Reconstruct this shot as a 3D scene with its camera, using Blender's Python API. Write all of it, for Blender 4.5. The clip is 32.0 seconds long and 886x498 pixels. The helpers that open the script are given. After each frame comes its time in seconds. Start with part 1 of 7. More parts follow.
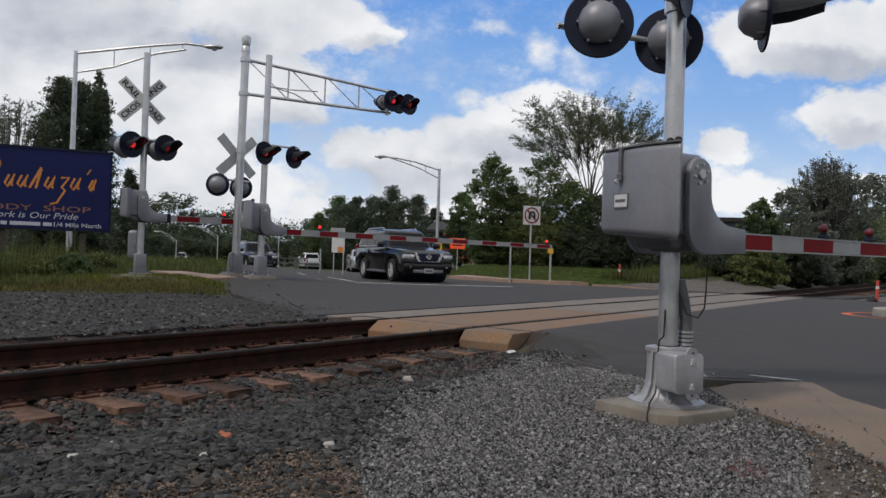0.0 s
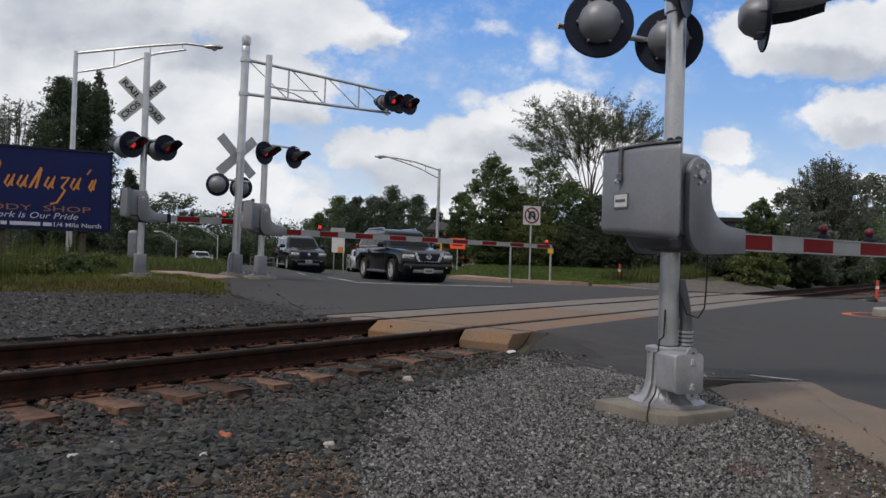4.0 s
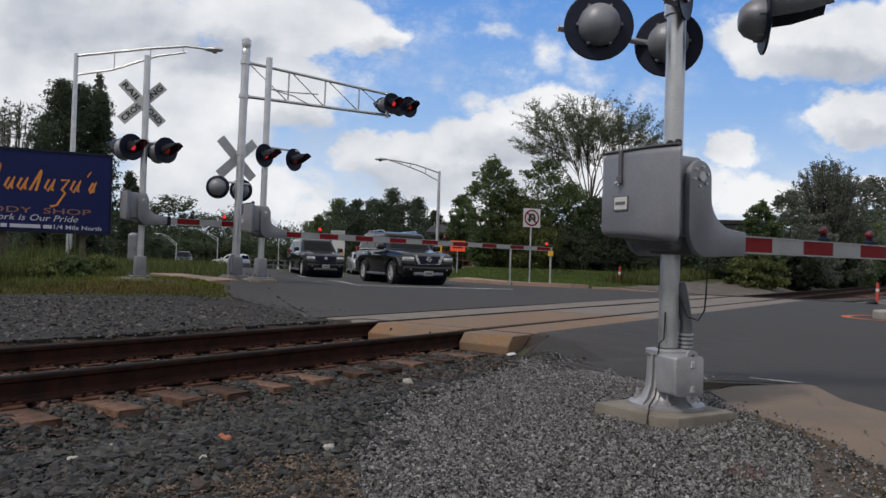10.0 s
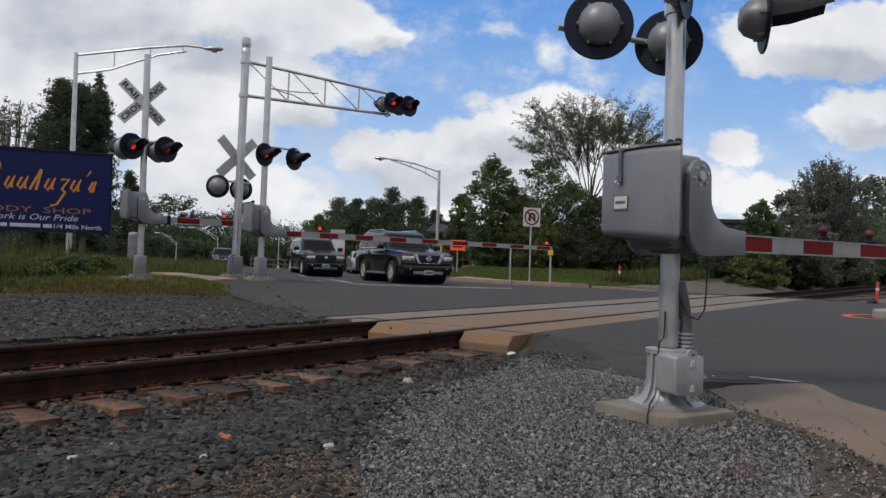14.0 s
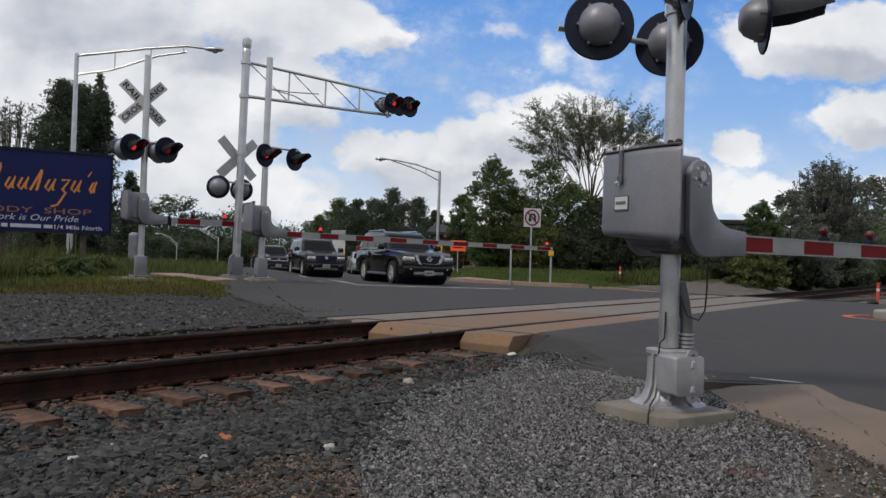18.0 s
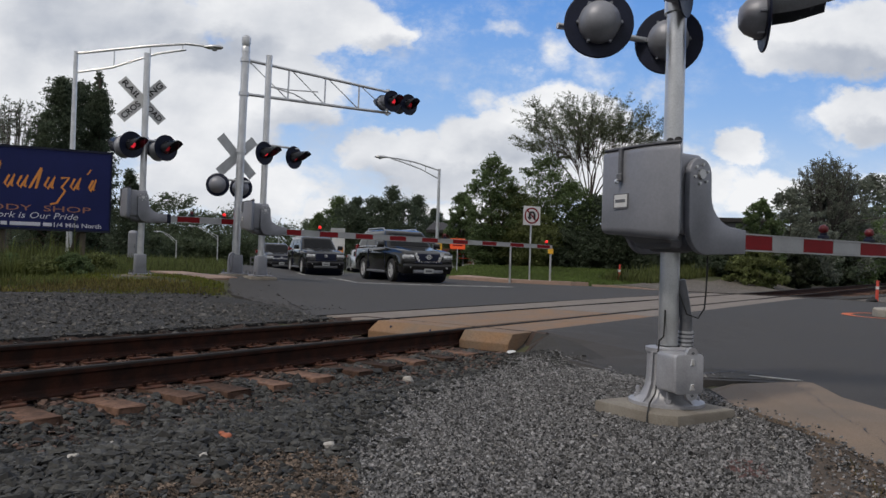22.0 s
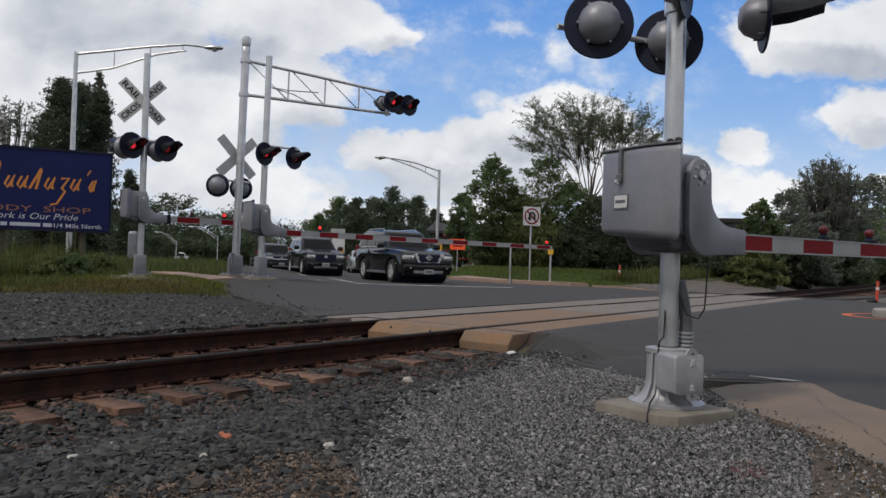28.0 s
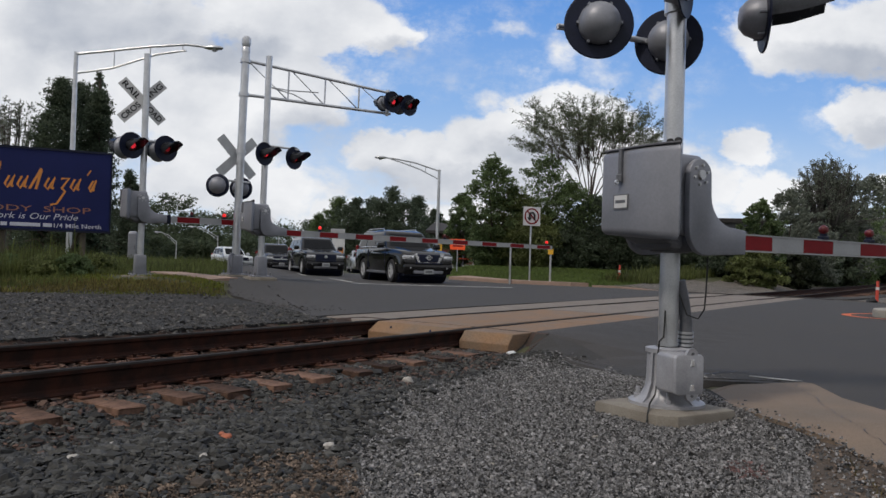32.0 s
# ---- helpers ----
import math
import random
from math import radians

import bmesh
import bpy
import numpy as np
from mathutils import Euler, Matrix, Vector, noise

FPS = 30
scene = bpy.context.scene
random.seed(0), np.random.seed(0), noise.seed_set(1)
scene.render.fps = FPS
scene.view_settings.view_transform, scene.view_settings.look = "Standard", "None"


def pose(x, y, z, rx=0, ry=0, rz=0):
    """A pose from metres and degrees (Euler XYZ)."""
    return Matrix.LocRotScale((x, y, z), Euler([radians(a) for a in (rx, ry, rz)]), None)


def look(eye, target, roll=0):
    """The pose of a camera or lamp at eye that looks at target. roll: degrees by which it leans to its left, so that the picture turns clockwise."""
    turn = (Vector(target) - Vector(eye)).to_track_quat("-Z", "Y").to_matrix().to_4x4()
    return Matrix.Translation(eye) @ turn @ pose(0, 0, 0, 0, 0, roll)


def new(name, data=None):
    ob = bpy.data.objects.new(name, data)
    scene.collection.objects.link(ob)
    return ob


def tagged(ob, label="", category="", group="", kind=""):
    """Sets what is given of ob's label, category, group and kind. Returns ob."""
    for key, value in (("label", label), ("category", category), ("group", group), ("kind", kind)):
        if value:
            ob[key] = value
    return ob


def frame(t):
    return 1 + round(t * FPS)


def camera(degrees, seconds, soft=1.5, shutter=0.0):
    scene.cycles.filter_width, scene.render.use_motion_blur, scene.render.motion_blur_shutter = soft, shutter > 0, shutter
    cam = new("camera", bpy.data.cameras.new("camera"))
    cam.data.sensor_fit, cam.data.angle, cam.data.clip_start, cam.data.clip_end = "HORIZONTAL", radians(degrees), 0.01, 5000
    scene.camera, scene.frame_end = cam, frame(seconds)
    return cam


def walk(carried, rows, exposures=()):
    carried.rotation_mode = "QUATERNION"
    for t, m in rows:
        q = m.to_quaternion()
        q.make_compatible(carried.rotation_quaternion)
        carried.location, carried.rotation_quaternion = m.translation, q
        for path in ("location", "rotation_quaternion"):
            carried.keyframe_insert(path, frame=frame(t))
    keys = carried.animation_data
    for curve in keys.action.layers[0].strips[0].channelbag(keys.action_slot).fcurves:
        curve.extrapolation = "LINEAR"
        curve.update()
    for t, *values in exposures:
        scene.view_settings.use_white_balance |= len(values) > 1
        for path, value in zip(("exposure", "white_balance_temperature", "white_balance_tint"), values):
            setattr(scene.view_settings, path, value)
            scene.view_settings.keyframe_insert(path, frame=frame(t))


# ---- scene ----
cam = camera(60.0, 32.0, soft=1.5)
EYE = (0.0, 0.0, 0.85)


def view(dx, dy):
    """The tripod's pose with a small pan and tilt (in thousandths of the picture's focal length)."""
    m = pose(*EYE, 90 + 0.717) @ pose(0, 0, 0, 0, 0, 1.8)
    return m @ pose(0, 0, 0, dy * 0.0422, dx * 0.0422, 0)


# seconds, sideways and upward sway of the hand-held tripod head
SWAY = [(0, 0, 0), (7, 0, 0), (7.5, 1.2, 1), (8, 1.8, 4.6), (8.5, 1.2, 4.2), (9, 0, 3), (9.5, -0.3, 1), (10, 0, 4.4),
        (10.5, 0, 4.5), (11, 0, 1.5), (12, 0, 1.5), (12.5, 0, 3), (13, 0, 1.5), (13.5, -0.2, 1.5), (14, 0, 3), (14.5, 0, 3),
        (16.5, 0.2, 6), (17, 1, 6.2), (17.5, 1, 5), (18, 0.8, 4), (18.5, 0.6, 3), (19, 0.4, 1.5), (19.5, 0.5, 1.5),
        (20, 0, 2), (20.5, 0, 2), (21, 0, 1.5), (21.5, 0.4, 1.5), (22, 0, 0.4), (22.5, 0, 0.1), (23, 0.4, 1.8),
        (23.5, 0, 1.8), (24, 0.6, 3), (24.5, 0, 1.5), (25, 0, 1.5), (25.5, 0.3, 0), (27.5, 0, 1.5), (28, 0, 1.5),
        (28.5, 0, 1.3), (29, 0, 2.4), (29.5, 0, 1.6), (30, 0, 1.5), (31, 0, 1.2), (32, 0, 1.5)]
walk(cam, [(t, view(dx, dy)) for t, dx, dy in SWAY])

# ---- light: a bright sky with broken cloud, the sun veiled ----
SUN_EL, SUN_AZ = 50.0, 232.0   # azimuth clockwise from the view's forward direction
world = bpy.data.worlds.new("world")
scene.world = world
world.use_nodes = True
wn = world.node_tree.nodes
wn.clear()
sky = wn.new("ShaderNodeTexSky")
sky.sky_type, sky.sun_disc = "NISHITA", False
sky.sun_elevation, sky.sun_rotation = radians(SUN_EL), radians(SUN_AZ)
sky.dust_density = 6.0
wbg = wn.new("ShaderNodeBackground")
wbg.inputs["Strength"].default_value = 0.11
wout = wn.new("ShaderNodeOutputWorld")
# broken white cloud over the clear sky, all round
wco, wno, wra, wmx = wn.new("ShaderNodeTexCoord"), wn.new("ShaderNodeTexNoise"), wn.new("ShaderNodeMapRange"), wn.new("ShaderNodeMixRGB")
wno.inputs["Scale"].default_value, wno.inputs["Detail"].default_value = 2.6, 6.0
wra.inputs[1].default_value, wra.inputs[2].default_value = 0.26, 0.46
wmx.inputs[2].default_value = (5.4, 5.5, 5.8, 1)
world.node_tree.links.new(wco.outputs["Generated"], wno.inputs["Vector"])
world.node_tree.links.new(wno.outputs["Fac"], wra.inputs[0])
world.node_tree.links.new(wra.outputs[0], wmx.inputs[0])
world.node_tree.links.new(sky.outputs[0], wmx.inputs[1])
world.node_tree.links.new(wmx.outputs[0], wbg.inputs[0])
world.node_tree.links.new(wbg.outputs[0], wout.inputs[0])
sun = new("sun", bpy.data.lights.new("sun", "SUN"))
sun.data.energy, sun.data.angle, sun.data.color = 1.6, radians(9), (1.0, 0.90, 0.78)
sd = Vector((math.sin(radians(SUN_AZ)) * math.cos(radians(SUN_EL)), math.cos(radians(SUN_AZ)) * math.cos(radians(SUN_EL)), math.sin(radians(SUN_EL))))
sun.matrix_world = look(sd * 50, (0, 0, 0))


# ---- materials ----
def material(name, base, rough=0.7, metal=0.0, vary=0.25, scale=6.0, bump=0.0, bump_scale=60.0, other=None, per="", coat=0.0,
             emit=None, emit_strength=0.0, patch=0.5, spec=0.5):
    """A surface with variation at two scales: broad patches and fine grain, and a fine relief."""
    m = bpy.data.materials.new(name)
    m.use_nodes = True
    nt = m.node_tree
    n, l = nt.nodes, nt.links
    b = n["Principled BSDF"]
    b.inputs["Roughness"].default_value, b.inputs["Metallic"].default_value = rough, metal
    b.inputs["Coat Weight"].default_value = coat
    b.inputs["Specular IOR Level"].default_value = spec
    co = n.new("ShaderNodeTexCoord")
    geo = n.new("ShaderNodeNewGeometry")
    big, fine = n.new("ShaderNodeTexNoise"), n.new("ShaderNodeTexNoise")
    for t, s in ((big, scale), (fine, bump_scale)):
        t.inputs["Scale"].default_value, t.inputs["Detail"].default_value = s, 5.0
        l.new(geo.outputs["Position"] if per == "world" else co.outputs["Object"], t.inputs["Vector"])
    ramp = n.new("ShaderNodeValToRGB")
    c2 = other or tuple(c * (1 - vary) for c in base)
    ramp.color_ramp.elements[0].position, ramp.color_ramp.elements[1].position = patch - 0.14, patch + 0.14
    ramp.color_ramp.elements[0].color, ramp.color_ramp.elements[1].color = (*c2, 1), (*base, 1)
    l.new(big.outputs["Fac"], ramp.inputs[0])
    mul = n.new("ShaderNodeMixRGB")
    mul.blend_type, mul.inputs[0].default_value = "MULTIPLY", min(1.0, vary * 1.6)
    grain = n.new("ShaderNodeMapRange")
    grain.inputs[1].default_value, grain.inputs[2].default_value, grain.inputs[3].default_value, grain.inputs[4].default_value = 0.3, 0.7, 0.55, 1.25
    l.new(fine.outputs["Fac"], grain.inputs[0])
    l.new(ramp.outputs[0], mul.inputs[1])
    l.new(grain.outputs[0], mul.inputs[2])
    out = mul.outputs[0]
    if per in ("island", "object"):
        hsv = n.new("ShaderNodeHueSaturation")
        src = geo.outputs["Random Per Island"] if per == "island" else n.new("ShaderNodeObjectInfo").outputs["Random"]
        mr = n.new("ShaderNodeMapRange")
        mr.inputs[3].default_value, mr.inputs[4].default_value = 1 - vary * 1.6, 1 + vary * 1.6
        l.new(src, mr.inputs[0])
        l.new(mr.outputs[0], hsv.inputs["Value"])
        l.new(out, hsv.inputs["Color"])
        out = hsv.outputs[0]
    l.new(out, b.inputs["Base Color"])
    rr = n.new("ShaderNodeMapRange")
    rr.inputs[3].default_value, rr.inputs[4].default_value = max(0.02, rough - 0.1), min(1, rough + 0.1)
    l.new(big.outputs["Fac"], rr.inputs[0])
    l.new(rr.outputs[0], b.inputs["Roughness"])
    if bump:
        bp = n.new("ShaderNodeBump")
        bp.inputs["Strength"].default_value, bp.inputs["Distance"].default_value = min(1, bump), 0.01
        l.new(fine.outputs["Fac"], bp.inputs["Height"])
        l.new(bp.outputs[0], b.inputs["Normal"])
    if emit:
        b.inputs["Emission Color"].default_value, b.inputs["Emission Strength"].default_value = (*emit, 1), emit_strength
    return m


def leafy(name, base, vary=0.35):
    m = material(name, base, 0.6, vary=vary, scale=0.4, bump_scale=9, per="island", spec=0.3)
    b = m.node_tree.nodes["Principled BSDF"]
    nt = m.node_tree
    tr, mx = nt.nodes.new("ShaderNodeBsdfTranslucent"), nt.nodes.new("ShaderNodeMixShader")
    mx.inputs[0].default_value = 0.5
    nt.links.new(b.inputs["Base Color"].links[0].from_socket, tr.inputs[0])
    nt.links.new(b.outputs[0], mx.inputs[1])
    nt.links.new(tr.outputs[0], mx.inputs[2])
    nt.links.new(mx.outputs[0], nt.nodes["Material Output"].inputs[0])
    return m


GALV = material("galvanized_steel", (0.62, 0.635, 0.66), 0.34, 0.8, 0.16, 5, 0.08, 90)
CASTAL = material("cast_aluminium", (0.40, 0.405, 0.435), 0.50, 0.35, 0.14, 7, 0.10, 70, other=(0.33, 0.335, 0.36))
GREYPAINT = material("aluminium_paint", (0.245, 0.255, 0.292), 0.44, 0.3, 0.10, 4, 0.04, 50, other=(0.21, 0.22, 0.25))
GREYDARK = material("dark_grey_paint", (0.13, 0.135, 0.15), 0.55, 0.2, 0.2, 6, 0.1, 60)
# raised and blued from black: haze over the hoods is in the colour
HOODP = material("semi_gloss_black_paint", (0.05, 0.054, 0.066), 0.25, 0, 0.2, 9, 0.1, 80)
# the blue in this black paints haze over the lamp discs
BLACK = material("matt_black_paint", (0.012, 0.017, 0.042), 0.5, 0, 0.3, 9, 0.1, 80, spec=0.25)
RUBBER = material("rubber", (0.016, 0.016, 0.017), 0.75, 0, 0.3, 10, 0.2, 60)
CHROME = material("chrome", (0.74, 0.75, 0.77), 0.28, 0.75, 0.1, 8)
ALLOY = material("silver_alloy", (0.52, 0.53, 0.55), 0.4, 0.3, 0.1, 8)
WHITEP = material("white_reflective_sheet", (0.62, 0.63, 0.64), 0.5, 0, 0.1, 5, 0.05, 60)
REDP = material("red_reflective_sheet", (0.21, 0.009, 0.014), 0.55, 0, 0.12, 5, 0.05, 60, spec=0.2)
BUCKBACK = material("weathered_sheet_back", (0.52, 0.54, 0.56), 0.5, 0.2, 0.14, 5, 0.05, 60)
GREYSHEET = material("faded_white_sheet", (0.36, 0.375, 0.39), 0.55, 0, 0.12, 5, 0.05, 60)
BLACKLET = material("black_lettering", (0.02, 0.02, 0.022), 0.6, 0, 0.1)
LENSDARK = material("unlit_red_lens", (0.06, 0.005, 0.008), 0.25, 0, 0.2, 20, 0.2, 150)
LENSDIM = material("fading_red_lens", (0.20, 0.012, 0.016), 0.25, 0, 0.2, 20, emit=(1.0, 0.035, 0.06), emit_strength=0.10)
LENSLIT = material("lit_red_lens", (0.5, 0.02, 0.02), 0.25, 0, 0.1, 20, emit=(1.0, 0.035, 0.06), emit_strength=0.55)
LAMPLIT = material("lit_gate_lamp", (0.5, 0.02, 0.02), 0.25, 0, 0.1, 20, emit=(1.0, 0.03, 0.03), emit_strength=0.9)
LAMPDIM = material("dark_gate_lamp", (0.12, 0.004, 0.008), 0.35, 0, 0.1, 20)
CONC = material("concrete", (0.33, 0.315, 0.28), 0.9, 0, 0.25, 3, 0.35, 120, per="world")
PADCONC = material("stained_foundation_concrete", (0.24, 0.222, 0.19), 0.92, 0, 0.3, 4, 0.4, 110, other=(0.17, 0.15, 0.125))
CONCTAN = material("tan_concrete", (0.20, 0.15, 0.112), 0.9, 0, 0.28, 1.6, 0.35, 90, other=(0.155, 0.124, 0.097), per="world")
PANEL = material("weathered_crossing_panel", (0.225, 0.133, 0.073), 0.85, 0, 0.42, 2.6, 0.35, 60, other=(0.17, 0.125, 0.09), per="world")
PANELGREY = material("grey_crossing_panel", (0.20, 0.172, 0.148), 0.85, 0, 0.42, 2.2, 0.35, 60, other=(0.165, 0.14, 0.12), per="world")
ASPHALT = material("asphalt", (0.048, 0.045, 0.0445), 0.88, 0, 0.26, 0.6, 0.5, 130, other=(0.038, 0.036, 0.0355), per="world")
PATCH = material("fresh_asphalt", (0.038, 0.036, 0.034), 0.88, 0, 0.2, 0.8, 0.5, 120, per="world")
PAINTW = material("worn_white_road_paint", (0.55, 0.55, 0.53), 0.8, 0, 0.35, 3, 0.3, 90, other=(0.22, 0.22, 0.21), per="world")
PAINTO = material("orange_road_paint", (0.62, 0.13, 0.03), 0.7, 0, 0.2, 3, 0.2, 90, per="world")
RUST = material("rusty_rail_side", (0.046, 0.019, 0.013), 0.95, 0.0, 0.4, 7, 0.4, 120, other=(0.022, 0.013, 0.011), spec=0.12)
RAILTOP = material("worn_rail_head", (0.024, 0.021, 0.020), 0.8, 0.0, 0.25, 5, 0.1, 90, spec=0.15)
PLATE = material("rusty_tie_plate", (0.105, 0.041, 0.024), 0.85, 0.1, 0.35, 12, 0.3, 90)
TIE = material("weathered_tie_wood", (0.128, 0.076, 0.055), 0.9, 0, 0.46, 5, 0.8, 26, other=(0.060, 0.037, 0.028), per="object", spec=0.2)
BALLAST = material("dark_ballast_stone", (0.048, 0.0485, 0.046), 0.75, 0, 0.56, 12, 0.0, 60, per="island")
FINEGRAVEL = material("light_fine_gravel", (0.208, 0.207, 0.212), 0.85, 0, 0.56, 45, 0.0, 60, per="island")
DIRT = material("brown_dirt", (0.085, 0.068, 0.055), 0.95, 0, 0.35, 2, 0.6, 60, other=(0.05, 0.04, 0.034), per="world")
DIRTLIGHT = material("pale_brown_dirt", (0.115, 0.085, 0.066), 0.95, 0, 0.4, 3, 0.6, 60, other=(0.075, 0.062, 0.05), per="world")
RUSTDIRT = material("rust_stained_dirt", (0.060, 0.034, 0.025), 0.95, 0, 0.4, 4, 0.6, 60, other=(0.030, 0.020, 0.016), per="world")
RUSTSTONE = material("rust_stained_stone", (0.105, 0.066, 0.053), 0.9, 0, 0.55, 12, 0.0, 60, per="island")
REDSTONE = material("red_sprayed_stone", (0.16, 0.095, 0.093), 0.9, 0, 0.4, 12, 0.0, 60, per="island")
KERBPINK = material("pinkish_kerb_concrete", (0.34, 0.235, 0.185), 0.9, 0, 0.25, 1.6, 0.3, 90, other=(0.25, 0.18, 0.145), per="world")
DIRTSTONE = material("dusty_brown_pebble", (0.165, 0.125, 0.098), 0.92, 0, 0.55, 12, 0.0, 60, per="island")


def gravel_material(name, base, other, cell=55.0):
    """Packed small stones: each cell of its own grey, with a relief between them."""
    m = material(name, base, 0.92, 0, 0.3, 1.2, 0.0, 45, other=other, per="world")
    nt = m.node_tree
    n, l = nt.nodes, nt.links
    b = n["Principled BSDF"]
    src = b.inputs["Base Color"].links[0].from_socket
    geo = n.new("ShaderNodeNewGeometry")
    vo = n.new("ShaderNodeTexVoronoi")
    vo.inputs["Scale"].default_value = cell
    l.new(geo.outputs["Position"], vo.inputs["Vector"])
    bw = n.new("ShaderNodeSeparateColor")
    l.new(vo.outputs["Color"], bw.inputs[0])
    mr = n.new("ShaderNodeMapRange")
    mr.inputs[3].default_value, mr.inputs[4].default_value = 0.35, 1.7
    l.new(bw.outputs[0], mr.inputs[0])
    mx = n.new("ShaderNodeMixRGB")
    mx.blend_type, mx.inputs[0].default_value = "MULTIPLY", 1.0
    l.new(src, mx.inputs[1])
    l.new(mr.outputs[0], mx.inputs[2])
    l.new(mx.outputs[0], b.inputs["Base Color"])
    bp = n.new("ShaderNodeBump")
    bp.inputs["Strength"].default_value, bp.inputs["Distance"].default_value, bp.invert = 1.0, 0.012, True
    l.new(vo.outputs["Distance"], bp.inputs["Height"])
    l.new(bp.outputs[0], b.inputs["Normal"])
    return m


# bed coloured near-black: the shade between loose stones is put into it
GRAVELBED = gravel_material("gravel_bed_gap_shade", (0.026, 0.025, 0.025), (0.018, 0.018, 0.017), 75.0)
DUSTBED = gravel_material("dusty_gravel_bed", (0.125, 0.112, 0.098), (0.09, 0.078, 0.067), 40.0)
BALLASTBED = gravel_material("dark_ballast_bed", (0.045, 0.040, 0.035), (0.032, 0.028, 0.025), 30.0)
GRAVELMID = material("mid_grey_gravel", (0.095, 0.092, 0.088), 0.85, 0, 0.5, 12, 0.0, 60, per="island")
GROUND = material("rough_grass_ground", (0.045, 0.058, 0.016), 0.95, 0, 0.4, 0.25, 0.8, 20, other=(0.055, 0.052, 0.025), per="world")
GRASS = leafy("grass_blades", (0.125, 0.148, 0.046), 0.3)
LEAFHAZE = leafy("hazy_distant_foliage", (0.088, 0.115, 0.066), 0.18)
GRASSLUSH = leafy("lush_grass_blades", (0.15, 0.165, 0.03), 0.3)
LAWN = leafy("mown_lawn_blades", (0.125, 0.175, 0.045), 0.25)
GRASSDRY = leafy("dry_grass_blades", (0.16, 0.135, 0.045), 0.35)
# blue raised a little, putting distance haze into the leaf colour
LEAFDARK = leafy("dark_foliage", (0.092, 0.122, 0.080), 0.25)
# leaf colour darkened to stand for the shade at the hedge's foot
LEAFDEEP = leafy("foliage_shade_in_colour", (0.042, 0.054, 0.03), 0.25)
TWIGBARK = material("grey_twig_bark", (0.095, 0.09, 0.083), 0.95, 0, 0.35, 3, 0.6, 30)
LEAFMID = leafy("green_foliage", (0.135, 0.190, 0.082), 0.28)
LEAFLIGHT = leafy("yellow_green_foliage", (0.17, 0.20, 0.075), 0.28)
LEAFTHIN = leafy("thin_young_foliage", (0.15, 0.175, 0.11), 0.25)
# lightened and cooled: haze before the trackside bushes is painted in
LEAFGREY = leafy("grey_green_foliage", (0.20, 0.225, 0.18), 0.22)
BARK = material("bark", (0.075, 0.06, 0.048), 0.95, 0, 0.4, 3, 0.7, 30)
CARBLACK = material("black_car_paint", (0.0075, 0.0075, 0.008), 0.10, 0.0, 0.1, 2, coat=0.0, spec=0.50)
CARBLUE = material("dark_blue_car_paint", (0.011, 0.0115, 0.014), 0.10, 0.0, 0.1, 2, coat=0.0, spec=0.50)
CARWHITE = material("white_car_paint", (0.55, 0.58, 0.60), 0.3, 0.0, 0.06, 2, coat=0.8)
CARSILVER = material("silver_car_paint", (0.33, 0.35, 0.36), 0.3, 0.5, 0.06, 2, coat=0.8)
GLASS = material("tinted_car_glass", (0.007, 0.008, 0.010), 0.08, 0.0, 0.1, 3, spec=0.14)
HEADL = material("headlight_glass", (0.62, 0.64, 0.66), 0.15, 0.4, 0.3, 30, coat=1.0)
TAIL = material("red_tail_light", (0.25, 0.012, 0.012), 0.25, 0, 0.1, 20, coat=0.6)
BBLUE = material("navy_sign_face", (0.011, 0.017, 0.095), 0.55, 0, 0.15, 1.2, 0.03, 40, spec=0.2)
BORANGE = material("orange_sign_paint", (0.66, 0.26, 0.05), 0.55, 0, 0.08)
BTAN = material("copper_sign_paint", (0.30, 0.135, 0.085), 0.55, 0, 0.08)
BWHITE = material("white_sign_paint", (0.55, 0.57, 0.66), 0.55, 0, 0.08)
WOODPOST = material("weathered_post_wood", (0.13, 0.11, 0.085), 0.9, 0, 0.35, 4, 0.4, 30)
# weak emission brightens the board, which is no lamp
ORANGESIGN = material("fluorescent_orange_added_glow", (0.9, 0.10, 0.025), 0.55, 0, 0.08, emit=(1.0, 0.12, 0.03), emit_strength=0.12)
YELLOWP = material("yellow_plastic", (0.75, 0.42, 0.03), 0.5, 0, 0.1)
REDPLASTIC = material("red_plastic", (0.55, 0.07, 0.045), 0.5, 0, 0.15)
BRICKRED = material("red_brick", (0.16, 0.05, 0.04), 0.9, 0, 0.3, 3, 0.3, 30)
ROOFDARK = material("dark_shingle", (0.035, 0.033, 0.034), 0.9, 0, 0.3, 3, 0.4, 20)
CABLE = material("black_cable", (0.012, 0.012, 0.012), 0.6, 0, 0.1)


# ---- mesh helpers ----
def part(name, bm, mat, parent=None, label="", smooth=False, m=None):
    me = bpy.data.meshes.new(name)
    bm.to_mesh(me)
    bm.free()
    me.materials.append(mat)
    if smooth:
        me.polygons.foreach_set("use_smooth", [True] * len(me.polygons))
        me.set_sharp_from_angle(angle=radians(38))
    ob = new(name, me)
    if parent:
        ob.parent = parent
    if m is not None:
        ob.matrix_basis = m
    if label:
        ob["label"] = label
    return ob


def empty(name, m, label, category, group="", kind=""):
    ob = new(name)
    ob.empty_display_size = 0.2
    ob.matrix_basis = m
    return tagged(ob, label, category, group, kind)


def B():
    return bmesh.new()


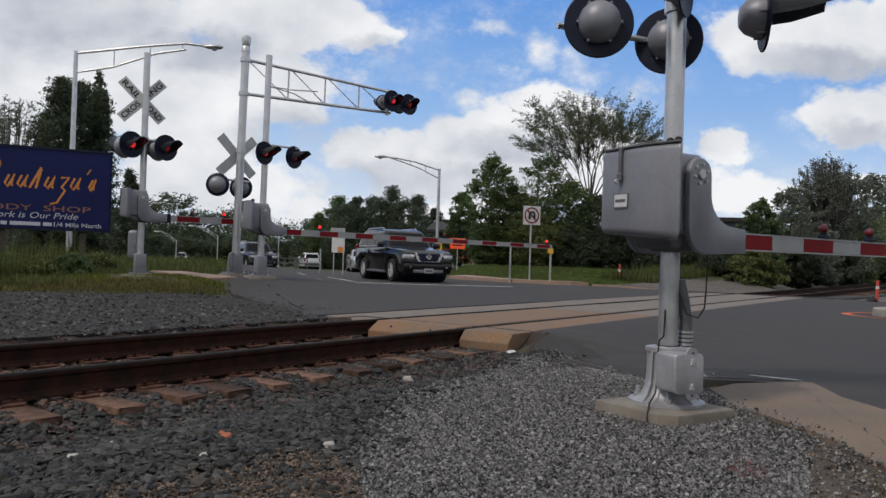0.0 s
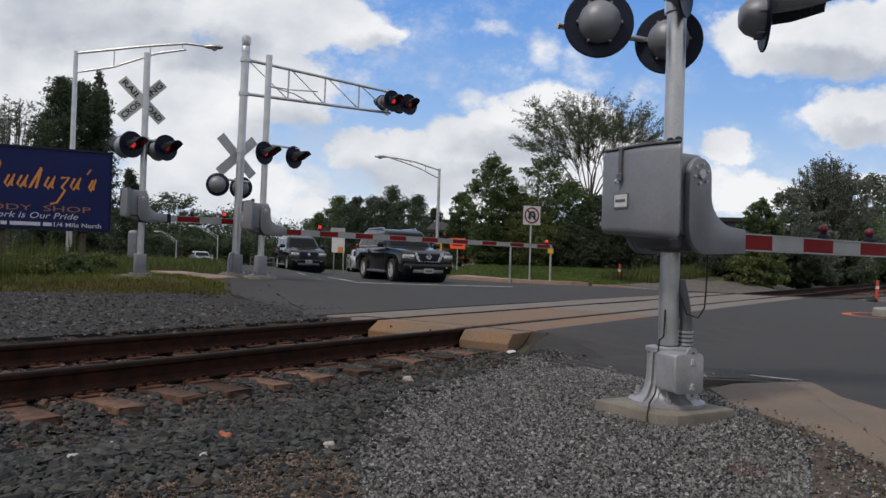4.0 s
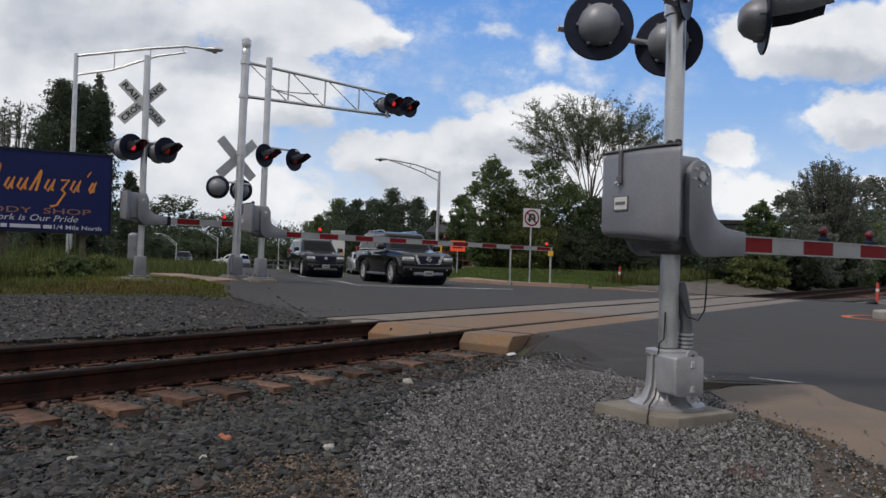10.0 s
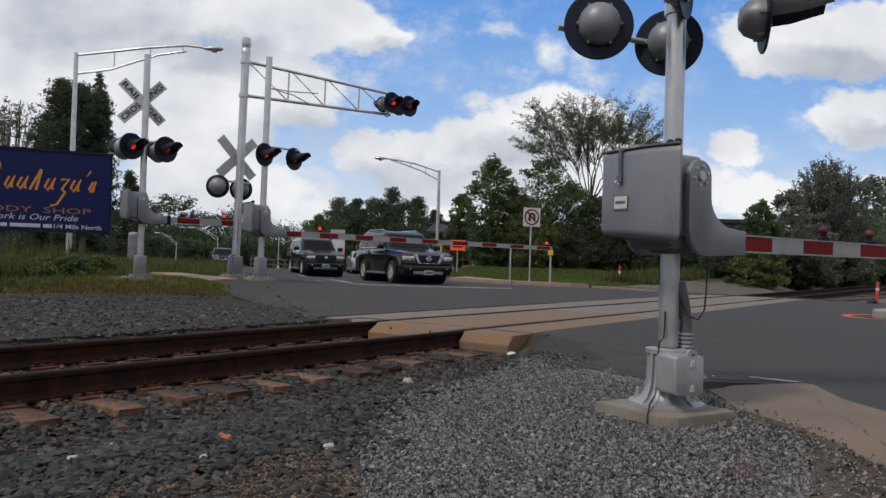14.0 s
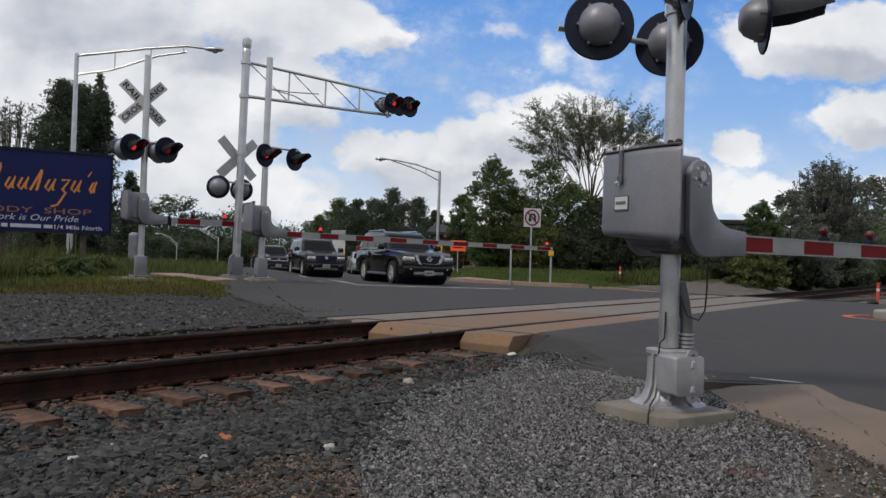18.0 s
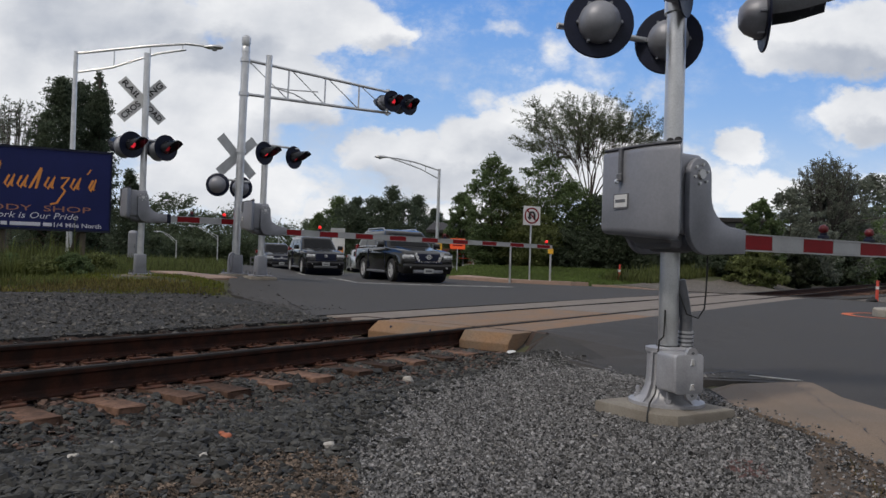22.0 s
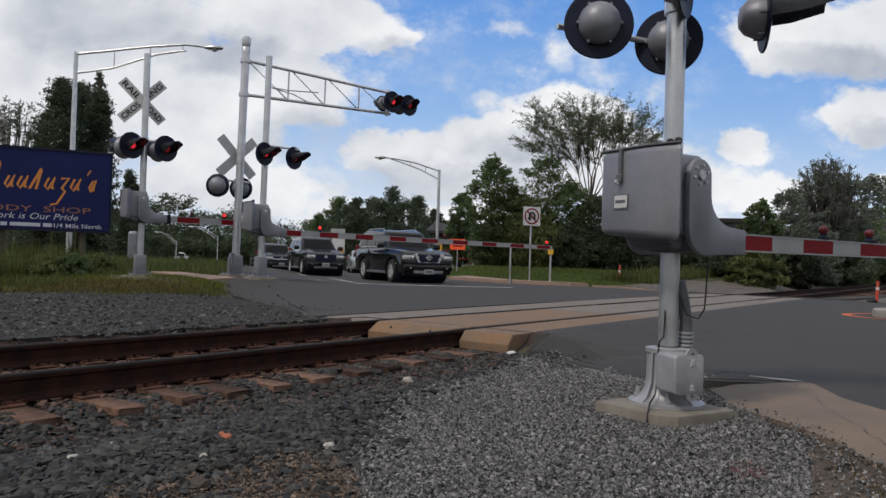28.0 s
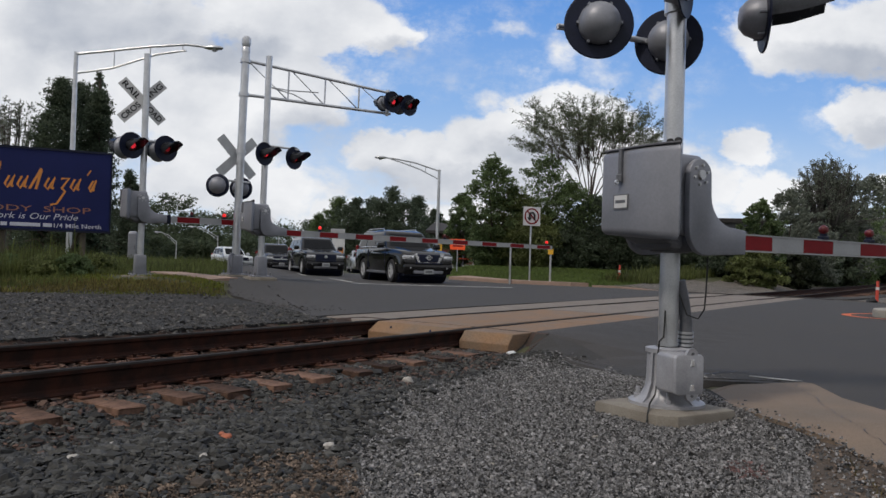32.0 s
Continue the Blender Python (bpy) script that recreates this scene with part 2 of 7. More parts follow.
def box(bm, x0, x1, y0, y1, z0, z1, bevel=0.0, seg=2):
    r = bmesh.ops.create_cube(bm, size=1.0, matrix=Matrix.Translation(((x0 + x1) / 2, (y0 + y1) / 2, (z0 + z1) / 2)) @ Matrix.Diagonal((abs(x1 - x0), abs(y1 - y0), abs(z1 - z0), 1)))
    if bevel:
        bmesh.ops.bevel(bm, geom=list({e for v in r["verts"] for e in v.link_edges}), offset=bevel, segments=seg, affect="EDGES", profile=0.5)
    return bm


def frame_of(d):
    d = Vector(d).normalized()
    a = d.cross(Vector((0, 0, 1)) if abs(d.z) < 0.95 else Vector((1, 0, 0))).normalized()
    return a, d.cross(a), d


def rod(bm, p0, p1, r0, r1=None, seg=12, caps=True):
    r1 = r0 if r1 is None else r1
    a, b, d = frame_of(Vector(p1) - Vector(p0))
    rings = []
    for p, r in ((Vector(p0), r0), (Vector(p1), r1)):
        rings.append([bm.verts.new(p + a * (r * math.cos(2 * math.pi * i / seg)) + b * (r * math.sin(2 * math.pi * i / seg))) for i in range(seg)])
    for i in range(seg):
        bm.faces.new((rings[0][i], rings[0][(i + 1) % seg], rings[1][(i + 1) % seg], rings[1][i]))
    if caps:
        bm.faces.new(rings[0][::-1])
        bm.faces.new(rings[1])
    return bm


def pipe(bm, pts, r, seg=10):
    pts = [Vector(p) for p in pts]
    rs = r if isinstance(r, (list, tuple)) else [r] * len(pts)
    rings = []
    a = None
    for i, p in enumerate(pts):
        d = (pts[min(i + 1, len(pts) - 1)] - pts[max(i - 1, 0)]).normalized()
        if a is None:
            a = frame_of(d)[0]
        a = (a - d * a.dot(d)).normalized()
        b = d.cross(a)
        rings.append([bm.verts.new(p + a * (rs[i] * math.cos(2 * math.pi * k / seg)) + b * (rs[i] * math.sin(2 * math.pi * k / seg))) for k in range(seg)])
    for i in range(len(rings) - 1):
        for k in range(seg):
            bm.faces.new((rings[i][k], rings[i][(k + 1) % seg], rings[i + 1][(k + 1) % seg], rings[i + 1][k]))
    bm.faces.new(rings[0][::-1])
    bm.faces.new(rings[-1])
    return bm


def lathe(bm, profile, m=None, seg=24):
    """profile: (radius, height) pairs turned round z, then moved by m."""
    m = m or Matrix.Identity(4)
    rings = []
    for r, z in profile:
        if r < 1e-5:
            rings.append([bm.verts.new(m @ Vector((0, 0, z)))])
        else:
            rings.append([bm.verts.new(m @ Vector((r * math.cos(2 * math.pi * i / seg), r * math.sin(2 * math.pi * i / seg), z))) for i in range(seg)])
    for a, b in zip(rings, rings[1:]):
        for i in range(seg):
            j = (i + 1) % seg
            if len(a) == 1 and len(b) == 1:
                continue
            if len(a) == 1:
                bm.faces.new((a[0], b[j], b[i]))
            elif len(b) == 1:
                bm.faces.new((a[i], a[j], b[0]))
            else:
                bm.faces.new((a[i], a[j], b[j], b[i]))
    return bm


def slab(bm, poly, h0, h1, m=None, bevel=0.0, seg=1):
    """A polygon (x, y) given thickness from h0 to h1 along z, then moved by m."""
    m = m or Matrix.Identity(4)
    lo = [bm.verts.new(m @ Vector((x, y, h0))) for x, y in poly]
    hi = [bm.verts.new(m @ Vector((x, y, h1))) for x, y in poly]
    k = len(poly)
    fs = [bm.faces.new(lo[::-1]), bm.faces.new(hi)]
    for i in range(k):
        fs.append(bm.faces.new((lo[i], lo[(i + 1) % k], hi[(i + 1) % k], hi[i])))
    bmesh.ops.recalc_face_normals(bm, faces=fs)
    if bevel:
        bmesh.ops.bevel(bm, geom=list({e for f in fs[:2] for e in f.edges}), offset=bevel, segments=seg, affect="EDGES", profile=0.5)
    return bm


def mesh_np(name, co, faces, mat, parent=None, label="", smooth=False):
    """A mesh from numpy arrays; faces all have one number of corners."""
    me = bpy.data.meshes.new(name)
    k = faces.shape[1]
    me.vertices.add(len(co))
    me.vertices.foreach_set("co", np.ascontiguousarray(co, np.float32).ravel())
    me.loops.add(faces.size)
    me.loops.foreach_set("vertex_index", np.ascontiguousarray(faces, np.int32).ravel())
    me.polygons.add(len(faces))
    me.polygons.foreach_set("loop_start", np.arange(len(faces), dtype=np.int32) * k)
    me.update(calc_edges=True)
    me.materials.append(mat)
    me.polygons.foreach_set("use_smooth", [smooth] * len(faces))
    ob = new(name, me)
    if parent:
        ob.parent = parent
    if label:
        ob["label"] = label
    return ob


def lettering(name, text, size, mat, parent, m, width=None, bold=0.0, shear=0.0, label=""):
    """Words in the built-in font as a thin mesh, centred, in the plane x-y of m."""
    cu = bpy.data.curves.new(name, "FONT")
    cu.body, cu.size, cu.align_x, cu.align_y, cu.extrude, cu.offset, cu.shear = text, size, "CENTER", "CENTER", 0.002, bold, shear
    cu.resolution_u = 3
    tmp = bpy.data.objects.new("tmp", cu)
    scene.collection.objects.link(tmp)
    bpy.context.view_layer.update()
    me = bpy.data.meshes.new_from_object(tmp.evaluated_get(bpy.context.evaluated_depsgraph_get()))
    bpy.data.objects.remove(tmp)
    xs = [v.co.x for v in me.vertices]
    if width:
        me.transform(Matrix.Diagonal((width / (max(xs) - min(xs)), 1, 1, 1)))
    me.materials.clear()
    me.materials.append(mat)
    ob = new(name, me)
    ob.parent, ob.matrix_basis = parent, m
    if label:
        ob["label"] = label
    return ob


RNG = np.random.default_rng(7)
# the track runs along U, the road runs away along -X_ROAD's normal
TRACK = 54.6
ROAD = 31.5
U = Vector((math.cos(radians(TRACK)), math.sin(radians(TRACK)), 0))
N = Vector((-U.y, U.x, 0))


def track_xy(s, n, z=0.0):
    return U * s + N * n + Vector((0, 0, z))


def smooth(a, b, x):
    t = np.clip((x - a) / (b - a), 0, 1)
    return t * t * (3 - 2 * t)


def gz(x, y):
    """Height of the ground: the track and road at 0, ballast lower, a bank where the far signals stand, falling away beyond."""
    x, y = np.asarray(x, float), np.asarray(y, float)
    s, n = x * U.x + y * U.y, x * N.x + y * N.y
    z = -0.0125 * np.clip(y - 28, 0, 120) - 0.002 * np.clip(y - 148, 0, 2000)
    on = smooth(7.95, 8.25, s) * (1 - smooth(25.5, 27, s))          # the crossing
    k = 0.75 * smooth(6.6, 8.6, s) * (1 - smooth(26, 28, s))
    near = 1 - smooth(3.6 - k, 5.0 - k, n)
    z = z + near * (-0.30 + (0.07 * smooth(0.3, 1.4, x) + 0.10 * smooth(1.95, 2.4, x)) * smooth(3.4, 5.0, y)) * (1 - 0.75 * smooth(10, 16, s) + 0.75 * smooth(27, 31, s))
    trackbed = smooth(3.8, 4.5, n) * (1 - smooth(6.9, 7.2, n)) * (1 - on)
    z = z - 0.222 * np.where(s < 20, trackbed, (1 - near) * (1 - smooth(8.5, 12.0, n)) * smooth(26.2, 28.5, s))
    bank = np.exp(-(((x + 6.0) / 4.2) ** 2 + ((y - 18.5) / 3.6) ** 2))
    z = z + 0.30 * np.clip(bank * 1.35, 0, 1)
    west = smooth(-5.5, -9.5, x) * smooth(15, 19, y) * (1 - smooth(34, 48, y))
    z = np.maximum(z, z * (1 - west) + 0.30 * west)
    east = smooth(-1.6, 2.2, x) * smooth(31, 46, y) * (1 - smooth(70, 110, y)) * smooth(9.0, 13.0, n)
    z = z * (1 - east) + 0.50 * east
    z = z + 4.5 * smooth(125, 190, y)
    return z


# ---- sky backdrop: blue with drifting cumulus ----
def sky_backdrop():
    m = bpy.data.materials.new("cloudy_sky")
    m.use_nodes = True
    nt = m.node_tree
    n, l = nt.nodes, nt.links
    n.clear()

    def val(op, a, b=None, c=None):
        q = n.new("ShaderNodeMath")
        q.operation = op
        for i, v in enumerate((a, b, c)):
            if v is None:
                continue
            if isinstance(v, (int, float)):
                q.inputs[i].default_value = v
            else:
                l.new(v, q.inputs[i])
        return q.outputs[0]

    def rng(v, a, b, c, d):
        q = n.new("ShaderNodeMapRange")
        q.interpolation_type = "SMOOTHSTEP"
        for i, k in enumerate((a, b, c, d)):
            q.inputs[i + 1].default_value = k
        l.new(v, q.inputs[0])
        return q.outputs[0]

    co = n.new("ShaderNodeTexCoord")
    sep = n.new("ShaderNodeSeparateXYZ")
    l.new(co.outputs["Object"], sep.inputs[0])
    dist = val("MAXIMUM", sep.outputs[1], 1.0)
    u, v = val("DIVIDE", sep.outputs[0], dist), val("DIVIDE", sep.outputs[2], dist)
    vec = n.new("ShaderNodeCombineXYZ")
    l.new(u, vec.inputs[0])
    l.new(val("MULTIPLY", v, 1.35), vec.inputs[1])

    def fbm(scale, detail, rough=0.55, dz=0.0):
        t = n.new("ShaderNodeTexNoise")
        t.inputs["Scale"].default_value, t.inputs["Detail"].default_value, t.inputs["Roughness"].default_value = scale, detail, rough
        mp = n.new("ShaderNodeMapping")
        mp.inputs["Location"].default_value = (dz, dz * 0.7, dz)
        l.new(vec.outputs[0], mp.inputs[0])
        l.new(mp.outputs[0], t.inputs["Vector"])
        return t.outputs["Fac"]

    warp1, warp2, warp3, warp4 = fbm(5, 4, 0.6), fbm(5, 4, 0.6, 3.7), fbm(17, 6, 0.6, 8.2), fbm(17, 6, 0.6, 9.9)
    uu = val("ADD", val("ADD", u, val("MULTIPLY", val("SUBTRACT", warp1, 0.5), 0.07)), val("MULTIPLY", val("SUBTRACT", warp3, 0.5), 0.075))
    vv = val("ADD", val("ADD", v, val("MULTIPLY", val("SUBTRACT", warp2, 0.5), 0.05)), val("MULTIPLY", val("SUBTRACT", warp4, 0.5), 0.055))
    dens = None
    # centre and half-size of each bank of cloud, as slopes across and up
    for cu, cv, ru, rv, top in BANKS_WEST + BANKS_MIDDLE + BANKS_EAST + WISPS + BANKS_UNSEEN:
        du, dv = val("DIVIDE", val("SUBTRACT", uu, cu), ru), val("DIVIDE", val("SUBTRACT", vv, cv), rv)
        d = val("MINIMUM", val("MULTIPLY", val("SUBTRACT", 1.0, val("SQRT", val("ADD", val("MULTIPLY", du, du), val("MULTIPLY", dv, dv)))), top), 0.8)
        dens = d if dens is None else val("MAXIMUM", dens, d)
    detail = val("ADD", val("MULTIPLY", val("SUBTRACT", fbm(11, 10, 0.60, 1.3), 0.5), 1.15), val("MULTIPLY", val("SUBTRACT", fbm(38, 8, 0.62, 4.4), 0.5), 0.40))
    dens = val("ADD", dens, detail)
    # thin veils trailing from the banks
    veil = val("MULTIPLY", rng(fbm(9, 9, 0.7, 12.5), 0.44, 0.76, 0.0, 0.6), rng(dens, -0.9, 0.0, 0.0, 1.0))
    mask = val("MAXIMUM", rng(dens, -0.10, 0.42, 0.0, 1.0), veil)
    haze = rng(v, 0.0, 0.22, 0.75, 0.0)
    blue = n.new("ShaderNodeValToRGB")
    blue.color_ramp.elements[0].color, blue.color_ramp.elements[1].color = (0.46, 0.66, 0.90, 1), (0.065, 0.25, 0.70, 1)
    blue.color_ramp.elements[1].position = 0.42
    l.new(v, blue.inputs[0])
    thick = None
    for cu, cv, ru, rv in THICK:
        du, dv = val("DIVIDE", val("SUBTRACT", uu, cu), ru), val("DIVIDE", val("SUBTRACT", vv, cv), rv)
        d = val("SUBTRACT", 1.0, val("SQRT", val("ADD", val("MULTIPLY", du, du), val("MULTIPLY", dv, dv))))
        thick = d if thick is None else val("MAXIMUM", thick, d)
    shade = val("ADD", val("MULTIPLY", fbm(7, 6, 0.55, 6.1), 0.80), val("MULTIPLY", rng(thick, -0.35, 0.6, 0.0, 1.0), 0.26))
    cloud = n.new("ShaderNodeValToRGB")
    cr = cloud.color_ramp
    cr.elements[0].position, cr.elements[0].color = 0.30, (0.90, 0.91, 0.93, 1)
    cr.elements[1].position, cr.elements[1].color = 0.80, (0.42, 0.46, 0.54, 1)
    l.new(shade, cloud.inputs[0])
    mix1, mix2 = n.new("ShaderNodeMixRGB"), n.new("ShaderNodeMixRGB")
    l.new(haze, mix1.inputs[0])
    l.new(blue.outputs[0], mix1.inputs[1])
    mix1.inputs[2].default_value = (0.72, 0.77, 0.83, 1)
    l.new(mask, mix2.inputs[0])
    l.new(mix1.outputs[0], mix2.inputs[1])
    l.new(cloud.outputs[0], mix2.inputs[2])
    em, out = n.new("ShaderNodeEmission"), n.new("ShaderNodeOutputMaterial")
    l.new(mix2.outputs[0], em.inputs[0])
    l.new(em.outputs[0], out.inputs[0])
    R, na, ne = 2600.0, 40, 12
    co_, fa = [], []
    for j in range(ne + 1):
        el = radians(-3 + 43 * j / ne)
        for i in range(na + 1):
            az = radians(-62 + 124 * i / na)
            co_.append((R * math.sin(az) * math.cos(el), R * math.cos(az) * math.cos(el), R * math.sin(el)))
    for j in range(ne):
        for i in range(na):
            a = j * (na + 1) + i
            fa.append((a, a + 1, a + na + 2, a + na + 1))
    ob = mesh_np("backdrop", np.array(co_), np.array(fa), m, smooth=True)
    return tagged(ob, "blue sky with drifting white and grey cumulus clouds", "sky", kind="structure")


# banks of cloud: centre across and up, half-sizes, depth
BANKS_WEST = [(-0.524, 0.276, 0.243, 0.11, 1.6), (-0.349, 0.216, 0.221, 0.081, 1.6), (-0.527, 0.166, 0.125, 0.066, 1.2), (-0.185, 0.302, 0.114, 0.05, 1.6), (-0.119, 0.288, 0.06, 0.028, 1.4), (-0.258, 0.314, 0.133, 0.052, 1.4), (-0.254, 0.219, 0.107, 0.07, 1.5), (-0.33, 0.143, 0.125, 0.052, 1.2), (-0.199, 0.209, 0.055, 0.055, 1.3), (-0.28, 0.085, 0.155, 0.041, 1.2), (-0.174, 0.056, 0.055, 0.029, 1.0), (-0.353, 0.09, 0.103, 0.044, 1.2)]
BANKS_MIDDLE = [(-0.094, 0.137, 0.074, 0.029, 1.6), (-0.028, 0.126, 0.118, 0.038, 1.6), (0.046, 0.162, 0.096, 0.038, 1.6), (0.125, 0.194, 0.07, 0.046, 1.7), (0.172, 0.195, 0.052, 0.038, 1.4), (0.171, 0.136, 0.147, 0.052, 1.5), (0.052, 0.096, 0.191, 0.033, 1.2), (-0.001, 0.057, 0.147, 0.025, 1.0)]
BANKS_EAST = [(0.492, 0.308, 0.144, 0.057, 1.8), (0.411, 0.306, 0.081, 0.053, 1.4), (0.581, 0.311, 0.088, 0.059, 1.6), (0.537, 0.203, 0.085, 0.043, 1.7), (0.599, 0.209, 0.081, 0.052, 1.5), (0.357, 0.158, 0.043, 0.029, 1.6), (0.394, 0.101, 0.085, 0.034, 1.2), (0.552, 0.112, 0.044, 0.025, 0.9), (0.295, 0.103, 0.088, 0.044, 1.0)]
WISPS = [(0.054, 0.306, 0.028, 0.013, 0.25), (0.114, 0.271, 0.031, 0.043, 0.28), (0.078, 0.247, 0.025, 0.012, 0.23), (0.027, 0.207, 0.032, 0.013, 0.25), (-0.183, 0.112, 0.035, 0.013, 0.27), (0.243, 0.234, 0.029, 0.019, 0.25), (0.167, 0.254, 0.044, 0.025, 0.2)]
# banks out of view, added to whiten what the car paint and glass reflect
BANKS_UNSEEN = [(-0.98, 0.2, 0.3, 0.13, 1.2), (-0.78, 0.37, 0.2, 0.08, 1.0), (0.9, 0.3, 0.2, 0.1, 1.2), (1.2, 0.16, 0.3, 0.1, 1.0), (0.0, 0.66, 0.75, 0.17, 1.3), (-0.75, 0.52, 0.4, 0.16, 1.2), (0.85, 0.55, 0.4, 0.15, 1.2)]
# thicker parts of the cloud, with grey undersides
THICK = [(-0.501, 0.303, 0.14, 0.052), (-0.326, 0.264, 0.088, 0.029), (-0.097, 0.271, 0.044, 0.016), (-0.007, 0.098, 0.147, 0.033), (0.491, 0.268, 0.125, 0.027), (0.09, 0.145, 0.088, 0.029), (-0.219, 0.161, 0.081, 0.037), (0.547, 0.178, 0.066, 0.022)]
backdrop = sky_backdrop()


# ---- ground, road and track ----
def ground_sheet():
    def axis(lo, hi, fine0, fine1, step):
        a = list(np.arange(fine0, fine1 + 1e-6, step))
        d, x = step, fine1
        while x < hi:
            d *= 1.35
            x = min(hi, x + d)
            a.append(x)
        d, x = step, fine0
        while x > lo:
            d *= 1.35
            x = max(lo, x - d)
            a.insert(0, x)
        return np.array(a)
    xs, ys = axis(-2400, 2400, -22, 14, 0.4), axis(-1200, 2500, -2, 40, 0.4)
    X, Y = np.meshgrid(xs, ys)
    Z = gz(X, Y) - 0.035
    Z += 0.02 * np.sin(X * 1.7 + 1.3 * np.sin(Y)) * np.cos(Y * 1.3)
    for poly in (ROAD_NEAR, ROAD_FAR):
        Z -= 0.05 * inside(poly, X, Y)
    co = np.stack([X, Y, Z], -1).reshape(-1, 3)
    w = len(xs)
    i = (np.arange(len(ys) - 1)[:, None] * w + np.arange(w - 1)[None]).ravel()
    ob = mesh_np("ground", co, np.stack([i, i + 1, i + w + 1, i + w], 1), GROUND, smooth=True)
    tagged(ob, "rough grassy verge and open ground round the crossing", "ground", kind="structure")


def inside(poly, X, Y):
    r = np.zeros(X.shape, bool)
    k = len(poly)
    for i in range(k):
        (x0, y0), (x1, y1) = poly[i], poly[(i + 1) % k]
        c = (y0 > Y) != (y1 > Y)
        r ^= c & (X < (x1 - x0) * (Y - y0) / ((y1 - y0) if y1 != y0 else 1e-9) + x0)
    return r


def sheet(name, poly, lift, mat, label, category, thick=0.12, step=0.5, flat=None, kind="structure"):
    """A surface of the given outline that follows the ground, with a skirt at its rim."""
    bm = B()
    vs = [bm.verts.new((x, y, 0)) for x, y in poly]
    f = bm.faces.new(vs)
    if f.normal.z < 0:
        f.normal_flip()
    xs, ys = [p[0] for p in poly], [p[1] for p in poly]
    for ax, lo, hi in ((0, min(xs), max(xs)), (1, min(ys), max(ys))):
        k = lo + step
        while k < hi:
            no = Vector((1, 0, 0)) if ax == 0 else Vector((0, 1, 0))
            bmesh.ops.bisect_plane(bm, geom=bm.verts[:] + bm.edges[:] + bm.faces[:], plane_co=no * k, plane_no=no)
            k += step * (1 + 0.12 * max(0, abs(k - (6 if ax else 0)) - 6))
    rim = [e for e in bm.edges if e.is_boundary]
    for v in bm.verts:
        v.co.z = (float(gz(v.co.x, v.co.y)) if flat is None else flat) + lift
    ex = bmesh.ops.extrude_edge_only(bm, edges=rim)
    for v in ex["geom"]:
        if isinstance(v, bmesh.types.BMVert):
            v.co.z -= thick
    bmesh.ops.recalc_face_normals(bm, faces=bm.faces[:])
    ob = part(name, bm, mat)
    return tagged(ob, label, category, kind=kind)


def ragged(poly, amp, step, seed, near=40.0):
    """The outline with its nearer edges broken into short, uneven pieces."""
    q = random.Random(seed)
    out = []
    for (x0, y0), (x1, y1) in zip(poly, poly[1:] + poly[:1]):
        L = math.hypot(x1 - x0, y1 - y0)
        k = max(1, int(L / step)) if math.hypot(x0, y0) < near and math.hypot(x1, y1) < near else 1
        out.append((x0, y0))
        for i in range(1, k):
            t = i / k
            out.append((x0 + (x1 - x0) * t + q.uniform(-amp, amp), y0 + (y1 - y0) * t + q.uniform(-amp, amp)))
    return out


def tp(s, n):
    p = track_xy(s, n)
    return (p.x, p.y)


XR = Vector((math.cos(radians(ROAD)), math.sin(radians(ROAD)), 0))
YR = Vector((-XR.y, XR.x, 0))
# the near approach and the far approach of the road
ROAD_NEAR = [(0.84, 8.98), (1.15, 8.45), (1.45, 7.9), (1.85, 7.3), (2.3, 6.75), (3.13, 6.6), (3.12, 6.1), (3.05, 5.7), (3.15, 5.3), (4.0, 3.6), (6.0, 0.5), (9, -5), (38, -5), (26, 10), (16, 19.2),
                    tp(26.4, 4.55), tp(7.86, 4.53)]
ROAD_FAR = [tp(7.8, 7.68), tp(26.3, 7.68), (9.2, 26.7), (8.5, 27.5), (5.9, 28.6), (1.0, 34.2), (-3.5, 46), (-14.0, 70), (-24.5, 95), (-62, 170), (-80, 170), (-42, 100), (-27.0, 72), (-16.0, 52), (-9.9, 36),
                   (-6.45, 24), (-5.4, 20.0), (-4.75, 17.2), (-4.45, 16.0), (-3.9, 14.2), (-2.6, 12.3)]
ground_sheet()
sheet("road_near", ragged(ROAD_NEAR[:6], 0.04, 0.18, 1) + ROAD_NEAR[5:], 0.0, ASPHALT, "grey asphalt road on the near side of the crossing", "road")
sheet("road_far", ROAD_FAR[:-6] + ragged(ROAD_FAR[-6:] + ROAD_FAR[:1], 0.06, 0.25, 2)[:-1], 0.0, ASPHALT, "grey asphalt road leading away beyond the crossing", "road", thick=0.1)
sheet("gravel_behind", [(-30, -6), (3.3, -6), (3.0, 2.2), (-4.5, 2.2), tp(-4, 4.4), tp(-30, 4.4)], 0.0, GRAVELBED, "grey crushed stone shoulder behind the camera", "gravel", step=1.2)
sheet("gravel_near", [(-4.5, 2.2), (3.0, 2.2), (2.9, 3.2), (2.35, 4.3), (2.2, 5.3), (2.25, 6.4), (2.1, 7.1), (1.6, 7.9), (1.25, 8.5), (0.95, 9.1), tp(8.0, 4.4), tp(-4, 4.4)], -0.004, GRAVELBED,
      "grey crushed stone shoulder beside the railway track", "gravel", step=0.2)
sheet("track_bed", [tp(-12, 4.3), tp(8.3, 4.3), tp(8.3, 7.25), tp(-12, 7.25)], 0.0, RUSTDIRT, "ballast and rust-brown dirt under the track", "ballast", step=0.3)
sheet("track_bed_beyond", [tp(25.9, 3.8), tp(120, 3.8), tp(120, 8.2), tp(25.9, 8.2)], 0.02, BALLASTBED, "dark ballast under the track beyond the road", "ballast", step=2)
